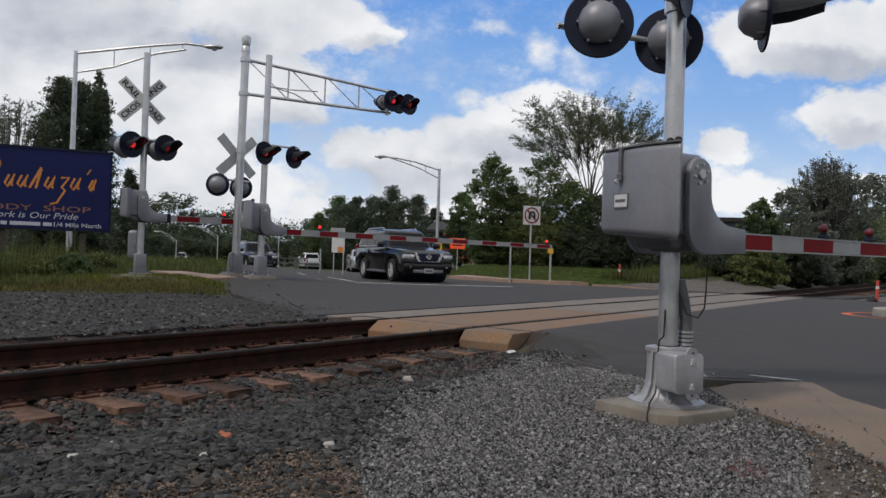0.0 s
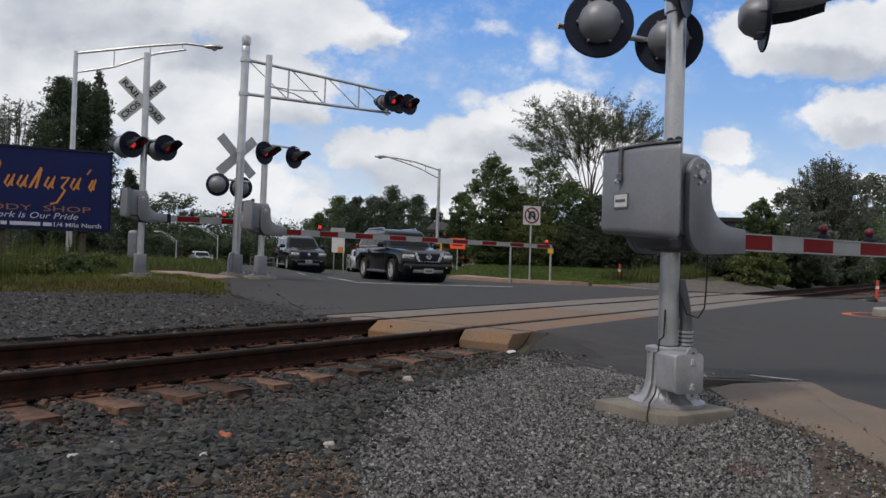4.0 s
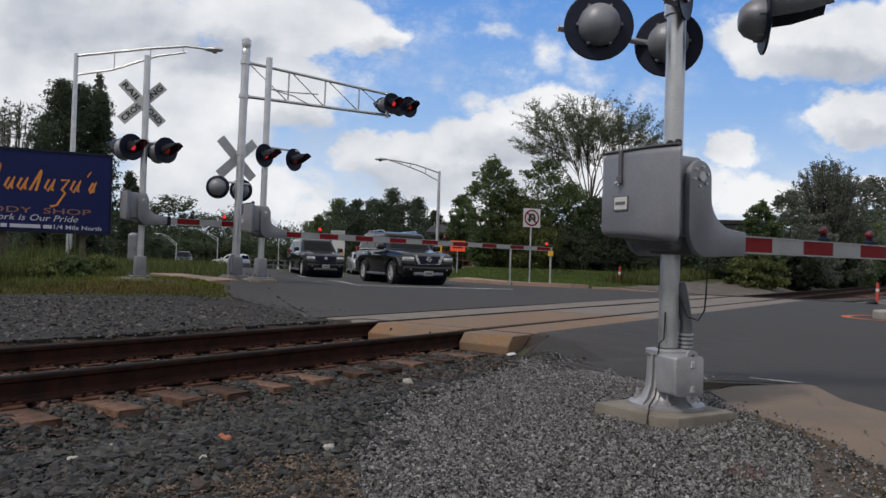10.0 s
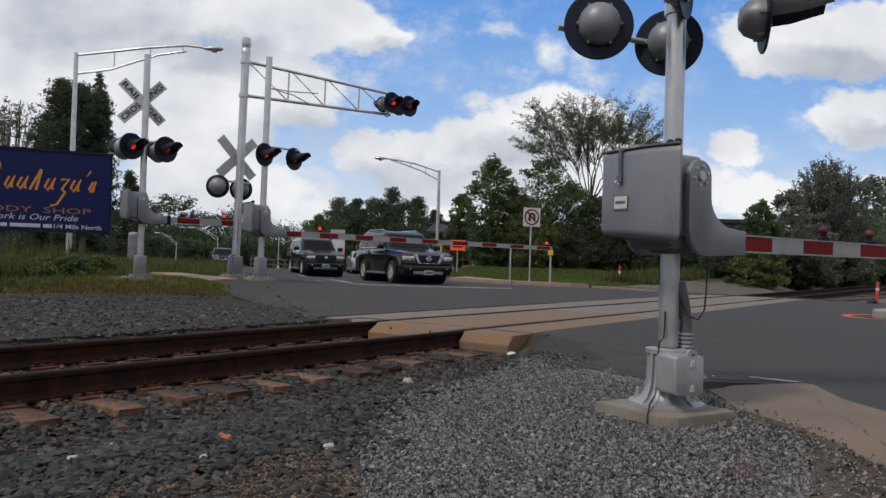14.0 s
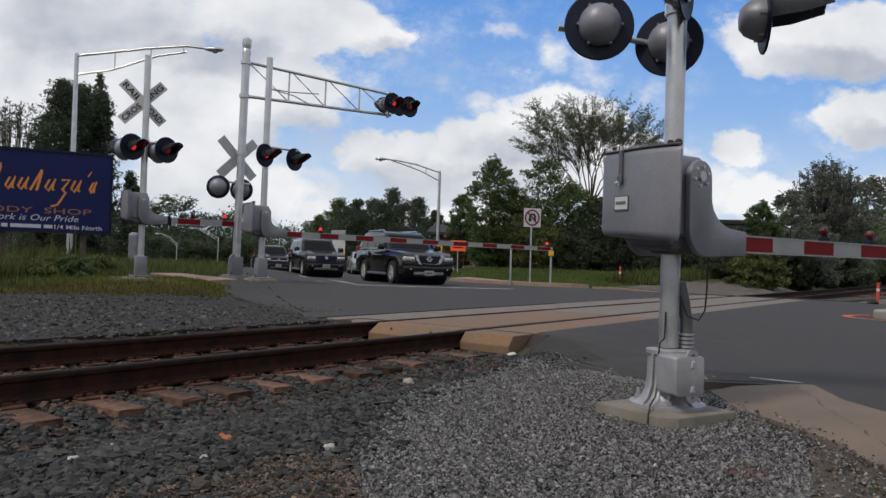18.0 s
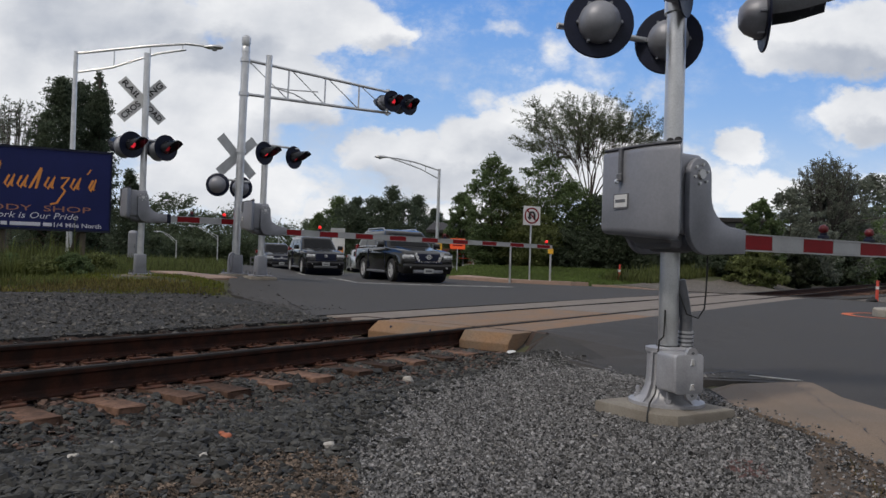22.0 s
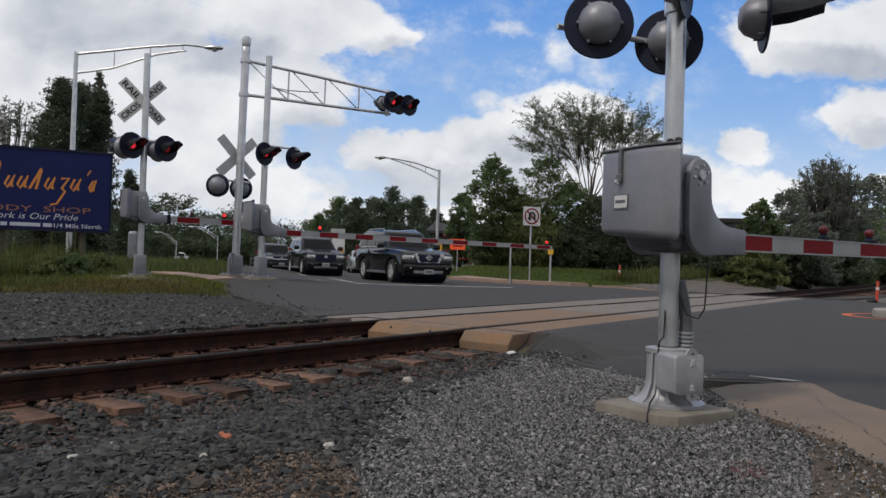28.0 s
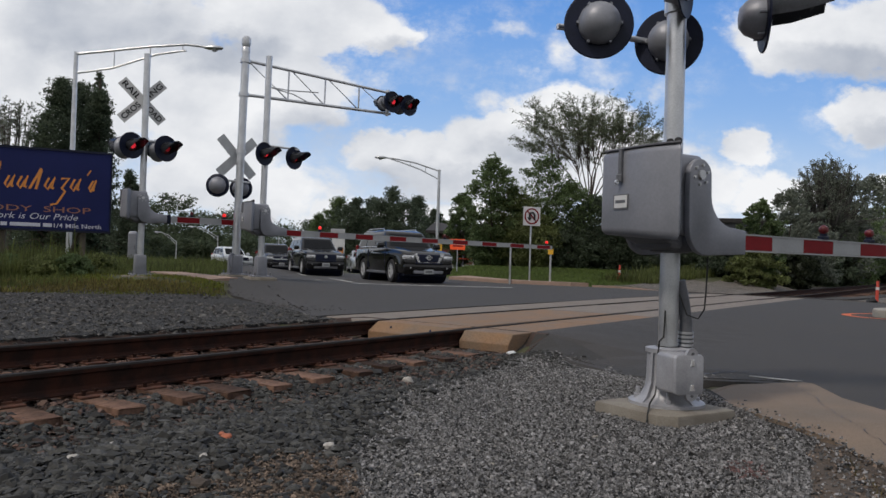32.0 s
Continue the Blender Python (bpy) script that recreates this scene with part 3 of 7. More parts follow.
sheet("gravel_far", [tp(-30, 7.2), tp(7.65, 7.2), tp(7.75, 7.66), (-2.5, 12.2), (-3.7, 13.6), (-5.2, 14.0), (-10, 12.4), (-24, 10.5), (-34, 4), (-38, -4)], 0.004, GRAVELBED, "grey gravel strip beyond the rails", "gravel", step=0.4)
sheet("gravel_track_side", [tp(26.6, 8.0), tp(80, 8.0), tp(80, 13.5), tp(40, 13.5), tp(31, 12.6), (9.9, 29.3), (9.9, 28.5), (9.0, 27.3)], 0.012, DUSTBED, "dusty gravel between the track and the bushes", "gravel", step=1.5)
sheet("gravel_shoulder", [tp(26.5, 4.2), tp(70, 4.2), (60, 42), (40, 20), (27, 10.5), (16.4, 19.2)], 0.008, DUSTBED, "brown gravel shoulder beside the track", "gravel", step=1.5)
sheet("road_patch", ragged([(0.95, 8.98), (1.22, 8.45), (1.52, 7.9), (1.92, 7.32), (2.34, 6.84), (3.0, 6.74), (2.9, 7.15), (2.3, 7.8), (1.9, 8.4), (1.55, 8.9), (1.15, 9.25)], 0.025, 0.15, 5), 0.005, PATCH, "darker asphalt patch at the road edge", "asphalt patch", thick=0.004, step=0.4)

# sidewalk apron and kerb return beside the near signal
sheet("pavement", [(2.12, 6.36), (2.47, 6.46), (3.02, 6.66), (3.18, 6.72), (3.24, 6.66), (3.2, 6.4), (3.12, 5.95), (3.17, 5.5), (3.95, 3.6), (3.2, 3.4), (2.44, 4.2), (2.28, 4.95), (2.2, 5.6)], 0.007, CONCTAN, "tan concrete sidewalk apron at the kerb", "pavement", step=0.4)
sheet("kerb_paint", [(2.80, 6.96), (3.12, 6.76), (3.2, 6.76), (2.84, 7.01)], 0.012, PAINTW, "worn white paint line at the kerb", "road paint", thick=0.004, step=0.4)
# painted lines
sheet("stop_line", [(-4.1, 23.2), (2.3, 24.85), (2.3, 25.2), (-4.1, 23.55)], 0.006, PAINTW, "worn white stop line on asphalt", "road paint", thick=0.005, step=1)
sheet("lane_line", [(-3.0, 25.3), (-2.88, 25.3), (-4.3, 29.6), (-4.42, 29.6)], 0.006, PAINTW, "worn white lane line on asphalt", "road paint", thick=0.005, step=1)
sheet("lane_line_far", [(-6.1, 33.9), (-5.98, 33.9), (-12.3, 50), (-12.45, 50)], 0.006, PAINTW, "worn white lane line on asphalt", "road paint", thick=0.005, step=1.5)
# raised concrete island and sidewalk on the far corner
sheet("sidewalk_far", [(0.3, 34.4), (2.4, 31.4), (4.9, 29.2), (5.6, 29.35), (5.5, 30.0), (3.0, 32.4), (1.1, 35.3)], 0.14, KERBPINK, "tan concrete kerb and sidewalk on the far corner", "pavement", thick=0.25, step=0.7)
sheet("kerb_far", [(5.7, 29.1), (9.0, 28.6), (9.9, 28.55), (9.9, 28.95), (9.2, 29.2), (5.8, 29.7)], 0.06, KERBPINK, "low concrete kerb along the far verge", "kerb", thick=0.2, step=0.7)
sheet("sidewalk_strip", [(-7.5, 19.7), (-6.1, 17.6), (-4.95, 16.35), (-4.5, 16.9), (-5.6, 18.3), (-6.8, 20.1)], 0.012, KERBPINK, "pale concrete sidewalk crossing the grass", "pavement", thick=0.1, step=0.5)


# median island at the near approach, with painted rim
def island():
    bm = B()
    pts = [(9.85 + 1.15 * math.cos(a), 15.3 + 0.95 * math.sin(a)) for a in np.linspace(0, 2 * math.pi, 20, endpoint=False)]
    pts = [(x + max(0, x - 9.9) * 1.2, y - max(0, x - 9.9) * 1.0) for x, y in pts]
    slab(bm, pts, -0.1, 0.13, bevel=0.03, seg=2)
    tagged(part("median_island", bm, CONC), "pale concrete median island in the road", "kerb island", kind="structure")
    cx, cy = np.mean([p[0] for p in pts]), np.mean([p[1] for p in pts])
    bm = B()
    outer = [(cx + (x - cx) * 1.26 - 0.15, cy + (y - cy) * 1.30) for x, y in pts]
    inner = [(cx + (x - cx) * 1.17 - 0.12, cy + (y - cy) * 1.20) for x, y in pts]
    lo = [bm.verts.new((x, y, float(gz(x, y)) + 0.007)) for x, y in outer]
    hi = [bm.verts.new((x, y, float(gz(x, y)) + 0.007)) for x, y in inner]
    for i in range(len(pts)):
        j = (i + 1) % len(pts)
        bm.faces.new((lo[i], lo[j], hi[j], hi[i]))
    tagged(part("painted_rim", bm, PAINTO), "orange paint line round the median island", "road paint", kind="structure")


island()


# rails, ties and plates
def rail_profile():
    """Half of a heavy rail section, across and up from its head's top at 0."""
    h = [(-0.036, -0.012), (-0.028, 0), (0.028, 0), (0.036, -0.012), (0.035, -0.038), (0.011, -0.052), (0.009, -0.135), (0.03, -0.158), (0.074, -0.170), (0.074, -0.182),
         (-0.074, -0.182), (-0.074, -0.170), (-0.03, -0.158), (-0.009, -0.135), (-0.011, -0.052), (-0.035, -0.038)]
    return h


def rail(n0, s0, s1, label):
    """A rail of worn head, web and foot."""
    ob = empty("rail", Matrix.Identity(4), label, "rail", "rails of the track")
    h = rail_profile()
    for name, sec, mat in (("head_top", [(-0.0365, -0.012), (-0.028, 0.001), (0.028, 0.001), (0.0365, -0.012)], RAILTOP), ("head", [h[0], h[3], h[4], h[5], h[14], h[15]], RUST),
                           ("web", [(0.011, -0.050), (0.009, -0.14), (-0.009, -0.14), (-0.011, -0.050)], RUST), ("foot", h[6:14], RUST)):
        bm = B()
        r0, r1 = [[bm.verts.new(track_xy(s, n0 + x, z)) for x, z in sec] for s in (s0, s1)]
        k = len(sec)
        for i in range(k):
            bm.faces.new((r0[i], r1[i], r1[(i + 1) % k], r0[(i + 1) % k]))
        bm.faces.new(r0)
        bm.faces.new(r1[::-1])
        bmesh.ops.recalc_face_normals(bm, faces=bm.faces[:])
        part(name, bm, mat, ob, "bright worn running surface" if name == "head_top" else "")
    return ob


RN, RF = 5.235 + 0.036, 5.235 + 0.036 + 1.435 + 0.072
rail(RN, -30, 120, "rusty steel rail with a worn bright head on wooden ties")
rail(RF, -30, 120, "rusty steel rail with a worn bright head on wooden ties")


def tie_mesh(L, seed):
    bm = B()
    box(bm, -0.11, 0.11, -L / 2, L / 2, -0.17, 0, 0.012, 1)
    r = random.Random(seed)
    for v in bm.verts:
        v.co += Vector((r.uniform(-.01, .01), r.uniform(-.02, .02), r.uniform(-.008, .006)))
    me = bpy.data.meshes.new("railway_tie")
    bm.to_mesh(me)
    bm.free()
    me.materials.append(TIE)
    return me


TIE_START = -9.25


def ties():
    meshes = [tie_mesh(2.74, i) for i in range(5)]
    pb = B()
    box(pb, -0.10, 0.10, -0.17, 0.17, 0, 0.016, 0.004, 1)
    box(pb, -0.10, 0.10, 0.078, 0.10, 0.014, 0.032)
    box(pb, -0.10, 0.10, -0.10, -0.078, 0.014, 0.032)
    pm = bpy.data.meshes.new("tie_plate")
    pb.to_mesh(pm)
    pb.free()
    pm.materials.append(PLATE)
    sb = B()
    box(sb, -0.009, 0.009, -0.009, 0.009, 0.0, 0.045)
    box(sb, -0.016, 0.016, -0.018, 0.014, 0.04, 0.055)
    sm = bpy.data.meshes.new("spike")
    sb.to_mesh(sm)
    sb.free()
    sm.materials.append(RUST)
    r = random.Random(3)
    mid = (RN + RF) / 2
    s, i = TIE_START, 0
    first = True
    while s < 60:
        if s < 7.4 or s > 26.6:
            ob = new("railway_tie", meshes[i % 5])
            p = track_xy(s + r.uniform(-.03, .03), mid + r.uniform(-.05, .05), -0.198)
            ob.matrix_basis = Matrix.Translation(p) @ pose(0, 0, 0, 0, 0, TRACK + r.uniform(-1.6, 1.6))
            tagged(ob, "weathered brown wooden railway tie under the rails", "railway tie", "ties under the track")
            if s < 8:
                for n0 in (RN, RF):
                    pl = new("tie_plate", pm)
                    pl.parent = ob
                    pl.matrix_basis = Matrix.Translation((0, n0 - mid, 0.0))
                    for sx, sy in ((-0.06, 0.09), (0.06, 0.11), (0.05, -0.09), (-0.05, -0.11)) if s > 0.5 else ():
                        sp = new("spike", sm)
                        sp.parent, sp.matrix_basis = pl, Matrix.Translation((sx, sy, 0))
        s += 0.47 if s < 8 else 0.6
        i += 1


ties()


# crossing panels: three rows between and beside the rails
def panels():
    crossing = empty("crossing_panels", Matrix.Identity(4), "weathered tan timber and concrete panels between the rails of the crossing", "crossing panels", kind="structure")
    rows = [(4.52, RN - 0.065, 7.72, "near"), (RN + 0.115, RF - 0.115, 7.72, "mid"), (RF + 0.065, 7.72, 7.8, "far")]
    r = random.Random(5)
    for a, b, s0, kind in rows:
        s, k = s0, 0
        while s < 26.0:
            L = 2.44
            e = min(s + L - 0.012, 26.3)
            bm = B()
            drop = 0.05 if kind == "mid" else 0.0
            g0 = (0.11 if kind == "near" else 0.2) if (k == 0) else 0.0
            zt = -0.006 + r.uniform(-.004, .004)
            # the end of the row is cut to a slope
            sec = [(s + g0, zt), (e, zt), (e, -0.22), (s, -0.22), (s, -0.12 if g0 else zt - 0.02)]
            lo = [bm.verts.new(track_xy(x, a, z)) for x, z in sec]
            hi = [bm.verts.new(track_xy(x, b, z)) for x, z in sec]
            bm.faces.new(lo[::-1])
            bm.faces.new(hi)
            for i in range(5):
                bm.faces.new((lo[i], lo[(i + 1) % 5], hi[(i + 1) % 5], hi[i]))
            bmesh.ops.recalc_face_normals(bm, faces=bm.faces[:])
            bmesh.ops.bevel(bm, geom=bm.edges[:], offset=0.008, segments=1, affect="EDGES")
            pn = part("panel", bm, PANELGREY if (k > 1 or kind == "far") else PANEL, crossing)
            if k == 0:
                hb = B()
                for q in (0.25, 0.75):
                    c = track_xy(s + 0.085, a + (b - a) * q, -0.055)
                    lathe(hb, [(0.0, 0.004), (0.016, 0.004), (0.016, -0.004)], Matrix.Translation(c) @ pose(0, 0, 0, 0, 0, TRACK) @ pose(0, 0, 0, 0, -55, 0), 8)
                part("bolt_hole", hb, BLACK, pn)
            s += L
            k += 1
    bm = B()
    for n0 in (RN + 0.07, RF - 0.07):
        p = [tp(7.9, n0 - 0.032), tp(26.2, n0 - 0.032), tp(26.2, n0 + 0.032), tp(7.9, n0 + 0.032)]
        slab(bm, p, -0.2, -0.08)
    part("flangeway", bm, RUBBER, crossing, "dark flangeway gap beside the rail")


panels()


# ---- stones ----
def cobble():
    """Corners and upper faces of a coarse round stone."""
    k = (1 + 5 ** 0.5) / 2
    v = np.array([(-1, k, 0), (1, k, 0), (-1, -k, 0), (1, -k, 0), (0, -1, k), (0, 1, k), (0, -1, -k), (0, 1, -k), (k, 0, -1), (k, 0, 1), (-k, 0, -1), (-k, 0, 1)], float) / 1.9
    f = [(0, 11, 5), (0, 5, 1), (0, 1, 7), (0, 10, 11), (1, 5, 9), (5, 11, 4), (11, 10, 2), (7, 1, 8), (3, 9, 4), (3, 4, 2), (3, 8, 9), (4, 9, 5), (2, 4, 11), (9, 8, 1)]
    return v, np.array(f)


def stones(name, pts, size, mat, label, flat=0.7, category="stones", seed=1, chip=False, round_=False):
    """Many small broken stones, joined: each a distorted block bedded in the ground, a blunt cobble or a ridged chip."""
    g = np.random.default_rng(seed)
    if round_:
        base, tri = cobble()
    elif chip:
        base = np.array([(-.8, -.8, -.8), (.8, -.8, -.8), (.8, .8, -.8), (-.8, .8, -.8), (-.55, 0, .8), (.55, 0, .8)], float)
        tri = np.array([(0, 1, 5), (0, 5, 4), (2, 3, 4), (2, 4, 5), (1, 2, 5), (3, 0, 4)])
    else:
        base = np.array([(x, y, z) for x in (-.8, .8) for y in (-.8, .8) for z in (-.8, .8)], float)
        tri = np.array([(0, 1, 3), (0, 3, 2), (4, 6, 7), (4, 7, 5), (0, 4, 5), (0, 5, 1), (2, 3, 7), (2, 7, 6), (1, 5, 7), (1, 7, 3)])
    k, c8 = len(pts), len(base)
    co = base[None] * (g.uniform(0.58, 1.34, (k, c8, 1)) * g.uniform(0.85, 1.15, (k, c8, 3)) if round_ else g.uniform(0.35, 1.25, (k, c8, 3)))
    if chip:
        co[:, 4:, 1] = g.uniform(-.7, .7, (k, 2))
    pts = pts + np.array([0, 0, 1.0]) * g.uniform(-0.55, 0.75, (k, 1)) * size * (1.0 if round_ or chip else 0.3)
    ang = g.uniform(0, 2 * math.pi, k)
    til = g.uniform(-0.9, 0.9, k)
    sc = (size * g.lognormal(0, 0.33, k))[:, None, None] * np.stack([np.full(k, 1.25), g.uniform(.55, .95, k), g.uniform(.4, .75, k) * flat], -1)[:, None, :]
    co = co * sc
    y2, z2 = co[..., 1] * np.cos(til)[:, None] - co[..., 2] * np.sin(til)[:, None], co[..., 1] * np.sin(til)[:, None] + co[..., 2] * np.cos(til)[:, None]
    x3, y3 = co[..., 0] * np.cos(ang)[:, None] - y2 * np.sin(ang)[:, None], co[..., 0] * np.sin(ang)[:, None] + y2 * np.cos(ang)[:, None]
    P = np.stack([x3, y3, z2], -1) + pts[:, None, :]
    F = (tri[None] + (np.arange(k) * c8)[:, None, None]).reshape(-1, 3)
    ob = mesh_np(name, P.reshape(-1, 3), F, mat)
    return tagged(ob, label, category, kind="stuff")


def sample(poly, count, seed, lift=0.0, power=1.0, keep=None):
    g = np.random.default_rng(seed)
    xs, ys = [p[0] for p in poly], [p[1] for p in poly]
    out = []
    tot = 0
    while tot < count:
        X, Y = g.uniform(min(xs), max(xs), count * 2), g.uniform(min(ys), max(ys), count * 2)
        ok = inside(poly, X, Y)
        if keep is not None:
            ok &= keep(X, Y, g)
        out.append(np.stack([X[ok], Y[ok]], 1))
        tot += ok.sum()
    q = np.concatenate(out)[:count]
    return np.column_stack([q, gz(q[:, 0], q[:, 1]) + lift])


DIRTCORNER = [(1.55, 2.4), (3.15, 2.4), (3.1, 3.4), (2.48, 4.15), (2.3, 4.6), (2.16, 4.5), (2.0, 4.1), (1.8, 3.7)]
DIRTPATCH = [(-1.75, 3.2), (-0.45, 3.0), (-0.36, 3.7), (-0.45, 4.25), (-0.75, 4.55), (-1.1, 4.4), (-1.5, 3.9)]


def off_ties(X, Y, g):
    """Stones lie between the ties; few lie on top of one."""
    s, n = X * U.x + Y * U.y, X * N.x + Y * N.y
    d = np.abs((s - TIE_START + 0.235) % 0.47 - 0.235)
    return (d > 0.118) | (n < 4.66) | (g.uniform(0, 1, X.shape) < 0.05)


def ballast_side(X, Y, g):
    s, n = X * U.x + Y * U.y, X * N.x + Y * N.y
    edge = np.interp(s, (0, 2.67, 3.3, 4.0, 4.9, 6.0, 7.2), (1.0, 2.6, 3.15, 3.62, 4.08, 4.36, 4.42))
    return off_ties(X, Y, g) & (n > edge + g.normal(0, 0.22, X.shape)) & ~((s > 7.5) & (n > 4.15)) & ~(inside(DIRTPATCH, X + g.normal(0, 0.12, X.shape), Y + g.normal(0, 0.12, X.shape)) & (g.uniform(0, 1, X.shape) < 0.8))


def fine_side(X, Y, g):
    s, n = X * U.x + Y * U.y, X * N.x + Y * N.y
    edge = np.interp(s, (0, 2.67, 3.3, 4.0, 4.9, 6.0, 7.2), (1.0, 2.6, 3.15, 3.62, 4.08, 4.36, 4.42))
    return (n < edge + g.normal(0, 0.26, X.shape)) & ~((s > 7.5) & (n > 4.15)) & ~((inside(DIRTPATCH, X + g.normal(0, 0.14, X.shape), Y + g.normal(0, 0.14, X.shape)) | inside(DIRTCORNER, X, Y)) & (g.uniform(0, 1, X.shape) < 0.8))


NEARG = [(-3.4, 2.4), (2.6, 2.6), (2.7, 3.4), (2.38, 4.2), (2.2, 5.0), (2.2, 6.35), (2.25, 6.8), (1.84, 7.30), (1.42, 7.92), (1.10, 8.38), tp(7.60, 4.4), tp(7.5, 5.0), tp(-2, 5.0)]
stones("ballast_stones", sample(NEARG, 29000, 1, 0.004, keep=ballast_side), 0.0215, BALLAST, "dark grey broken ballast stones beside the rails", flat=1.15, seed=11, round_=True)
stones("fine_gravel", sample(NEARG, 104000, 2, 0.004, keep=fine_side), 0.0086, FINEGRAVEL, "light grey crushed gravel round the signal base", flat=1.5, seed=12, chip=True)
sheet("dirt_corner", ragged(DIRTCORNER, 0.06, 0.12, 31), 0.0, DIRT, "brown dirt beside the sidewalk apron", "dirt", thick=0.02, step=0.2)
sheet("dirt_patch", ragged(DIRTPATCH, 0.10, 0.16, 32), 0.002, DIRTLIGHT, "bare brown dirt patch in the gravel", "dirt", thick=0.02, step=0.2)
stones("dirt_stones", sample(DIRTPATCH, 8000, 3, 0.012), 0.0085, DIRTSTONE, "brown pebbles and dirt on the shoulder", flat=1.0, seed=13, chip=True)
stones("red_sprayed_stones", sample([(1.62, 4.1), (1.82, 4.08), (1.88, 4.3), (1.7, 4.42), (1.58, 4.28)], 130, 8, 0.006), 0.0095, REDSTONE, "gravel with a faint spray of red marking paint", flat=1.5, seed=18, chip=True)
stones("dirt_corner_pebbles", sample(DIRTCORNER, 2200, 10, 0.003), 0.0085, DIRTSTONE, "brown pebbles in the dirt beside the apron", flat=1.0, seed=20, chip=True)
stones("pale_stones", sample(NEARG, 150, 4, 0.006), 0.011, CONC, "scattered pale stones on the ballast", seed=14)
stones("track_ballast", sample([tp(-6, 4.45), tp(7.6, 4.45), tp(7.6, 6.9), tp(-6, 6.9)], 8000, 5, 0.002, keep=off_ties), 0.026, RUSTSTONE, "rust-stained ballast stones between the ties", flat=1.0, seed=15)
stones("tie_end_stones", sample([tp(-1, 4.3), tp(7.5, 4.3), tp(7.5, 5.15), tp(-1, 5.15)], 2400, 9, 0.012, keep=off_ties), 0.017, RUSTSTONE, "rust-stained stones round the tie ends", flat=1.1, seed=19, round_=True)
stones("far_gravel", sample([tp(-4, 6.98), tp(7.6, 6.98), tp(7.7, 7.7), (-2.6, 12.3), (-5.2, 13.0), (-10, 11.5), (-14, 9)], 22000, 6), 0.0215, GRAVELMID, "grey gravel beyond the rails", flat=1.0, seed=16, chip=True)


def thinning(x0, y0, x1, y1, spread):
    """Keeps fewer stones the farther they lie from a line."""
    def keep(X, Y, g):
        d = np.abs((X - x0) * (y1 - y0) - (Y - y0) * (x1 - x0)) / math.hypot(x1 - x0, y1 - y0)
        return g.uniform(0, 1, X.shape) < np.exp(-d / spread)
    return keep


stones("edge_gravel", sample([(0.95, 8.3), (1.4, 7.5), (2.0, 6.8), (3.0, 6.9), (2.6, 7.8), (1.8, 8.4), (1.3, 8.5)], 900, 21, 0.006, keep=thinning(1.15, 8.45, 2.2, 6.85, 0.13)), 0.012, FINEGRAVEL, "loose gravel spread on the asphalt edge", seed=21)
stones("edge_gravel_far", sample([(-1.9, 11.6), (-2.6, 12.3), (-3.9, 14.2), (-4.6, 16.0), (-3.0, 16.5), (-0.8, 12.4)], 260, 22, 0.003, keep=thinning(-2.2, 11.9, -4.2, 14.8, 0.2)), 0.011, GRAVELMID, "loose gravel spread on the far asphalt edge", seed=22)
stones("verge_gravel", sample([(-3.6, 13.4), (-4.4, 15.2), (-9, 14.8), (-15, 14.2), (-15, 12.6), (-9, 12.2), (-5, 12.8)], 6000, 23, 0.0), 0.02, GRAVELMID, "thin gravel over the dry verge", flat=1.0, seed=23, chip=True)

for a, b, k, sd in (((2.16, 6.2), (2.28, 4.95), 120, 41), ((2.28, 4.95), (2.46, 4.2), 150, 42), ((2.46, 4.2), (3.1, 3.45), 240, 43)):
    near = [(a[0] - 0.12, a[1]), (a[0] + 0.1, a[1]), (b[0] + 0.1, b[1]), (b[0] - 0.12, b[1])]
    stones("spilled_gravel", sample(near, k, sd, 0.014, keep=thinning(a[0] - 0.03, a[1], b[0] - 0.03, b[1], 0.035)), 0.0075, FINEGRAVEL if sd < 43 else DIRTSTONE, "gravel spilled over the edge of the apron", flat=1.2, seed=sd, chip=True)

for i, (a, b) in enumerate((((0.88, 8.92), (1.15, 8.45)), ((1.15, 8.45), (1.45, 7.9)), ((1.45, 7.9), (1.85, 7.3)), ((1.85, 7.3), (2.3, 6.8)))):
    near = [(a[0] - 0.20, a[1] - 0.10), (a[0] + 0.10, a[1] + 0.04), (b[0] + 0.10, b[1] + 0.04), (b[0] - 0.20, b[1] - 0.10)]
    stones("crumbled_edge", sample(near, 900, 60 + i, 0.004, keep=thinning(a[0] - 0.05, a[1] - 0.03, b[0] - 0.05, b[1] - 0.03, 0.06)), 0.010, BALLAST if i < 2 else FINEGRAVEL, "loose stones along the crumbled asphalt edge", flat=1.1, seed=60 + i)


# ---- crossing signals ----
def facing(deg, tilt=0.0):
    """Turns local z to the compass direction deg (counted from +x), local y up."""
    return pose(0, 0, 0, 0, 0, deg) @ pose(0, 0, 0, 90, 0, 90) @ pose(0, 0, 0, tilt)


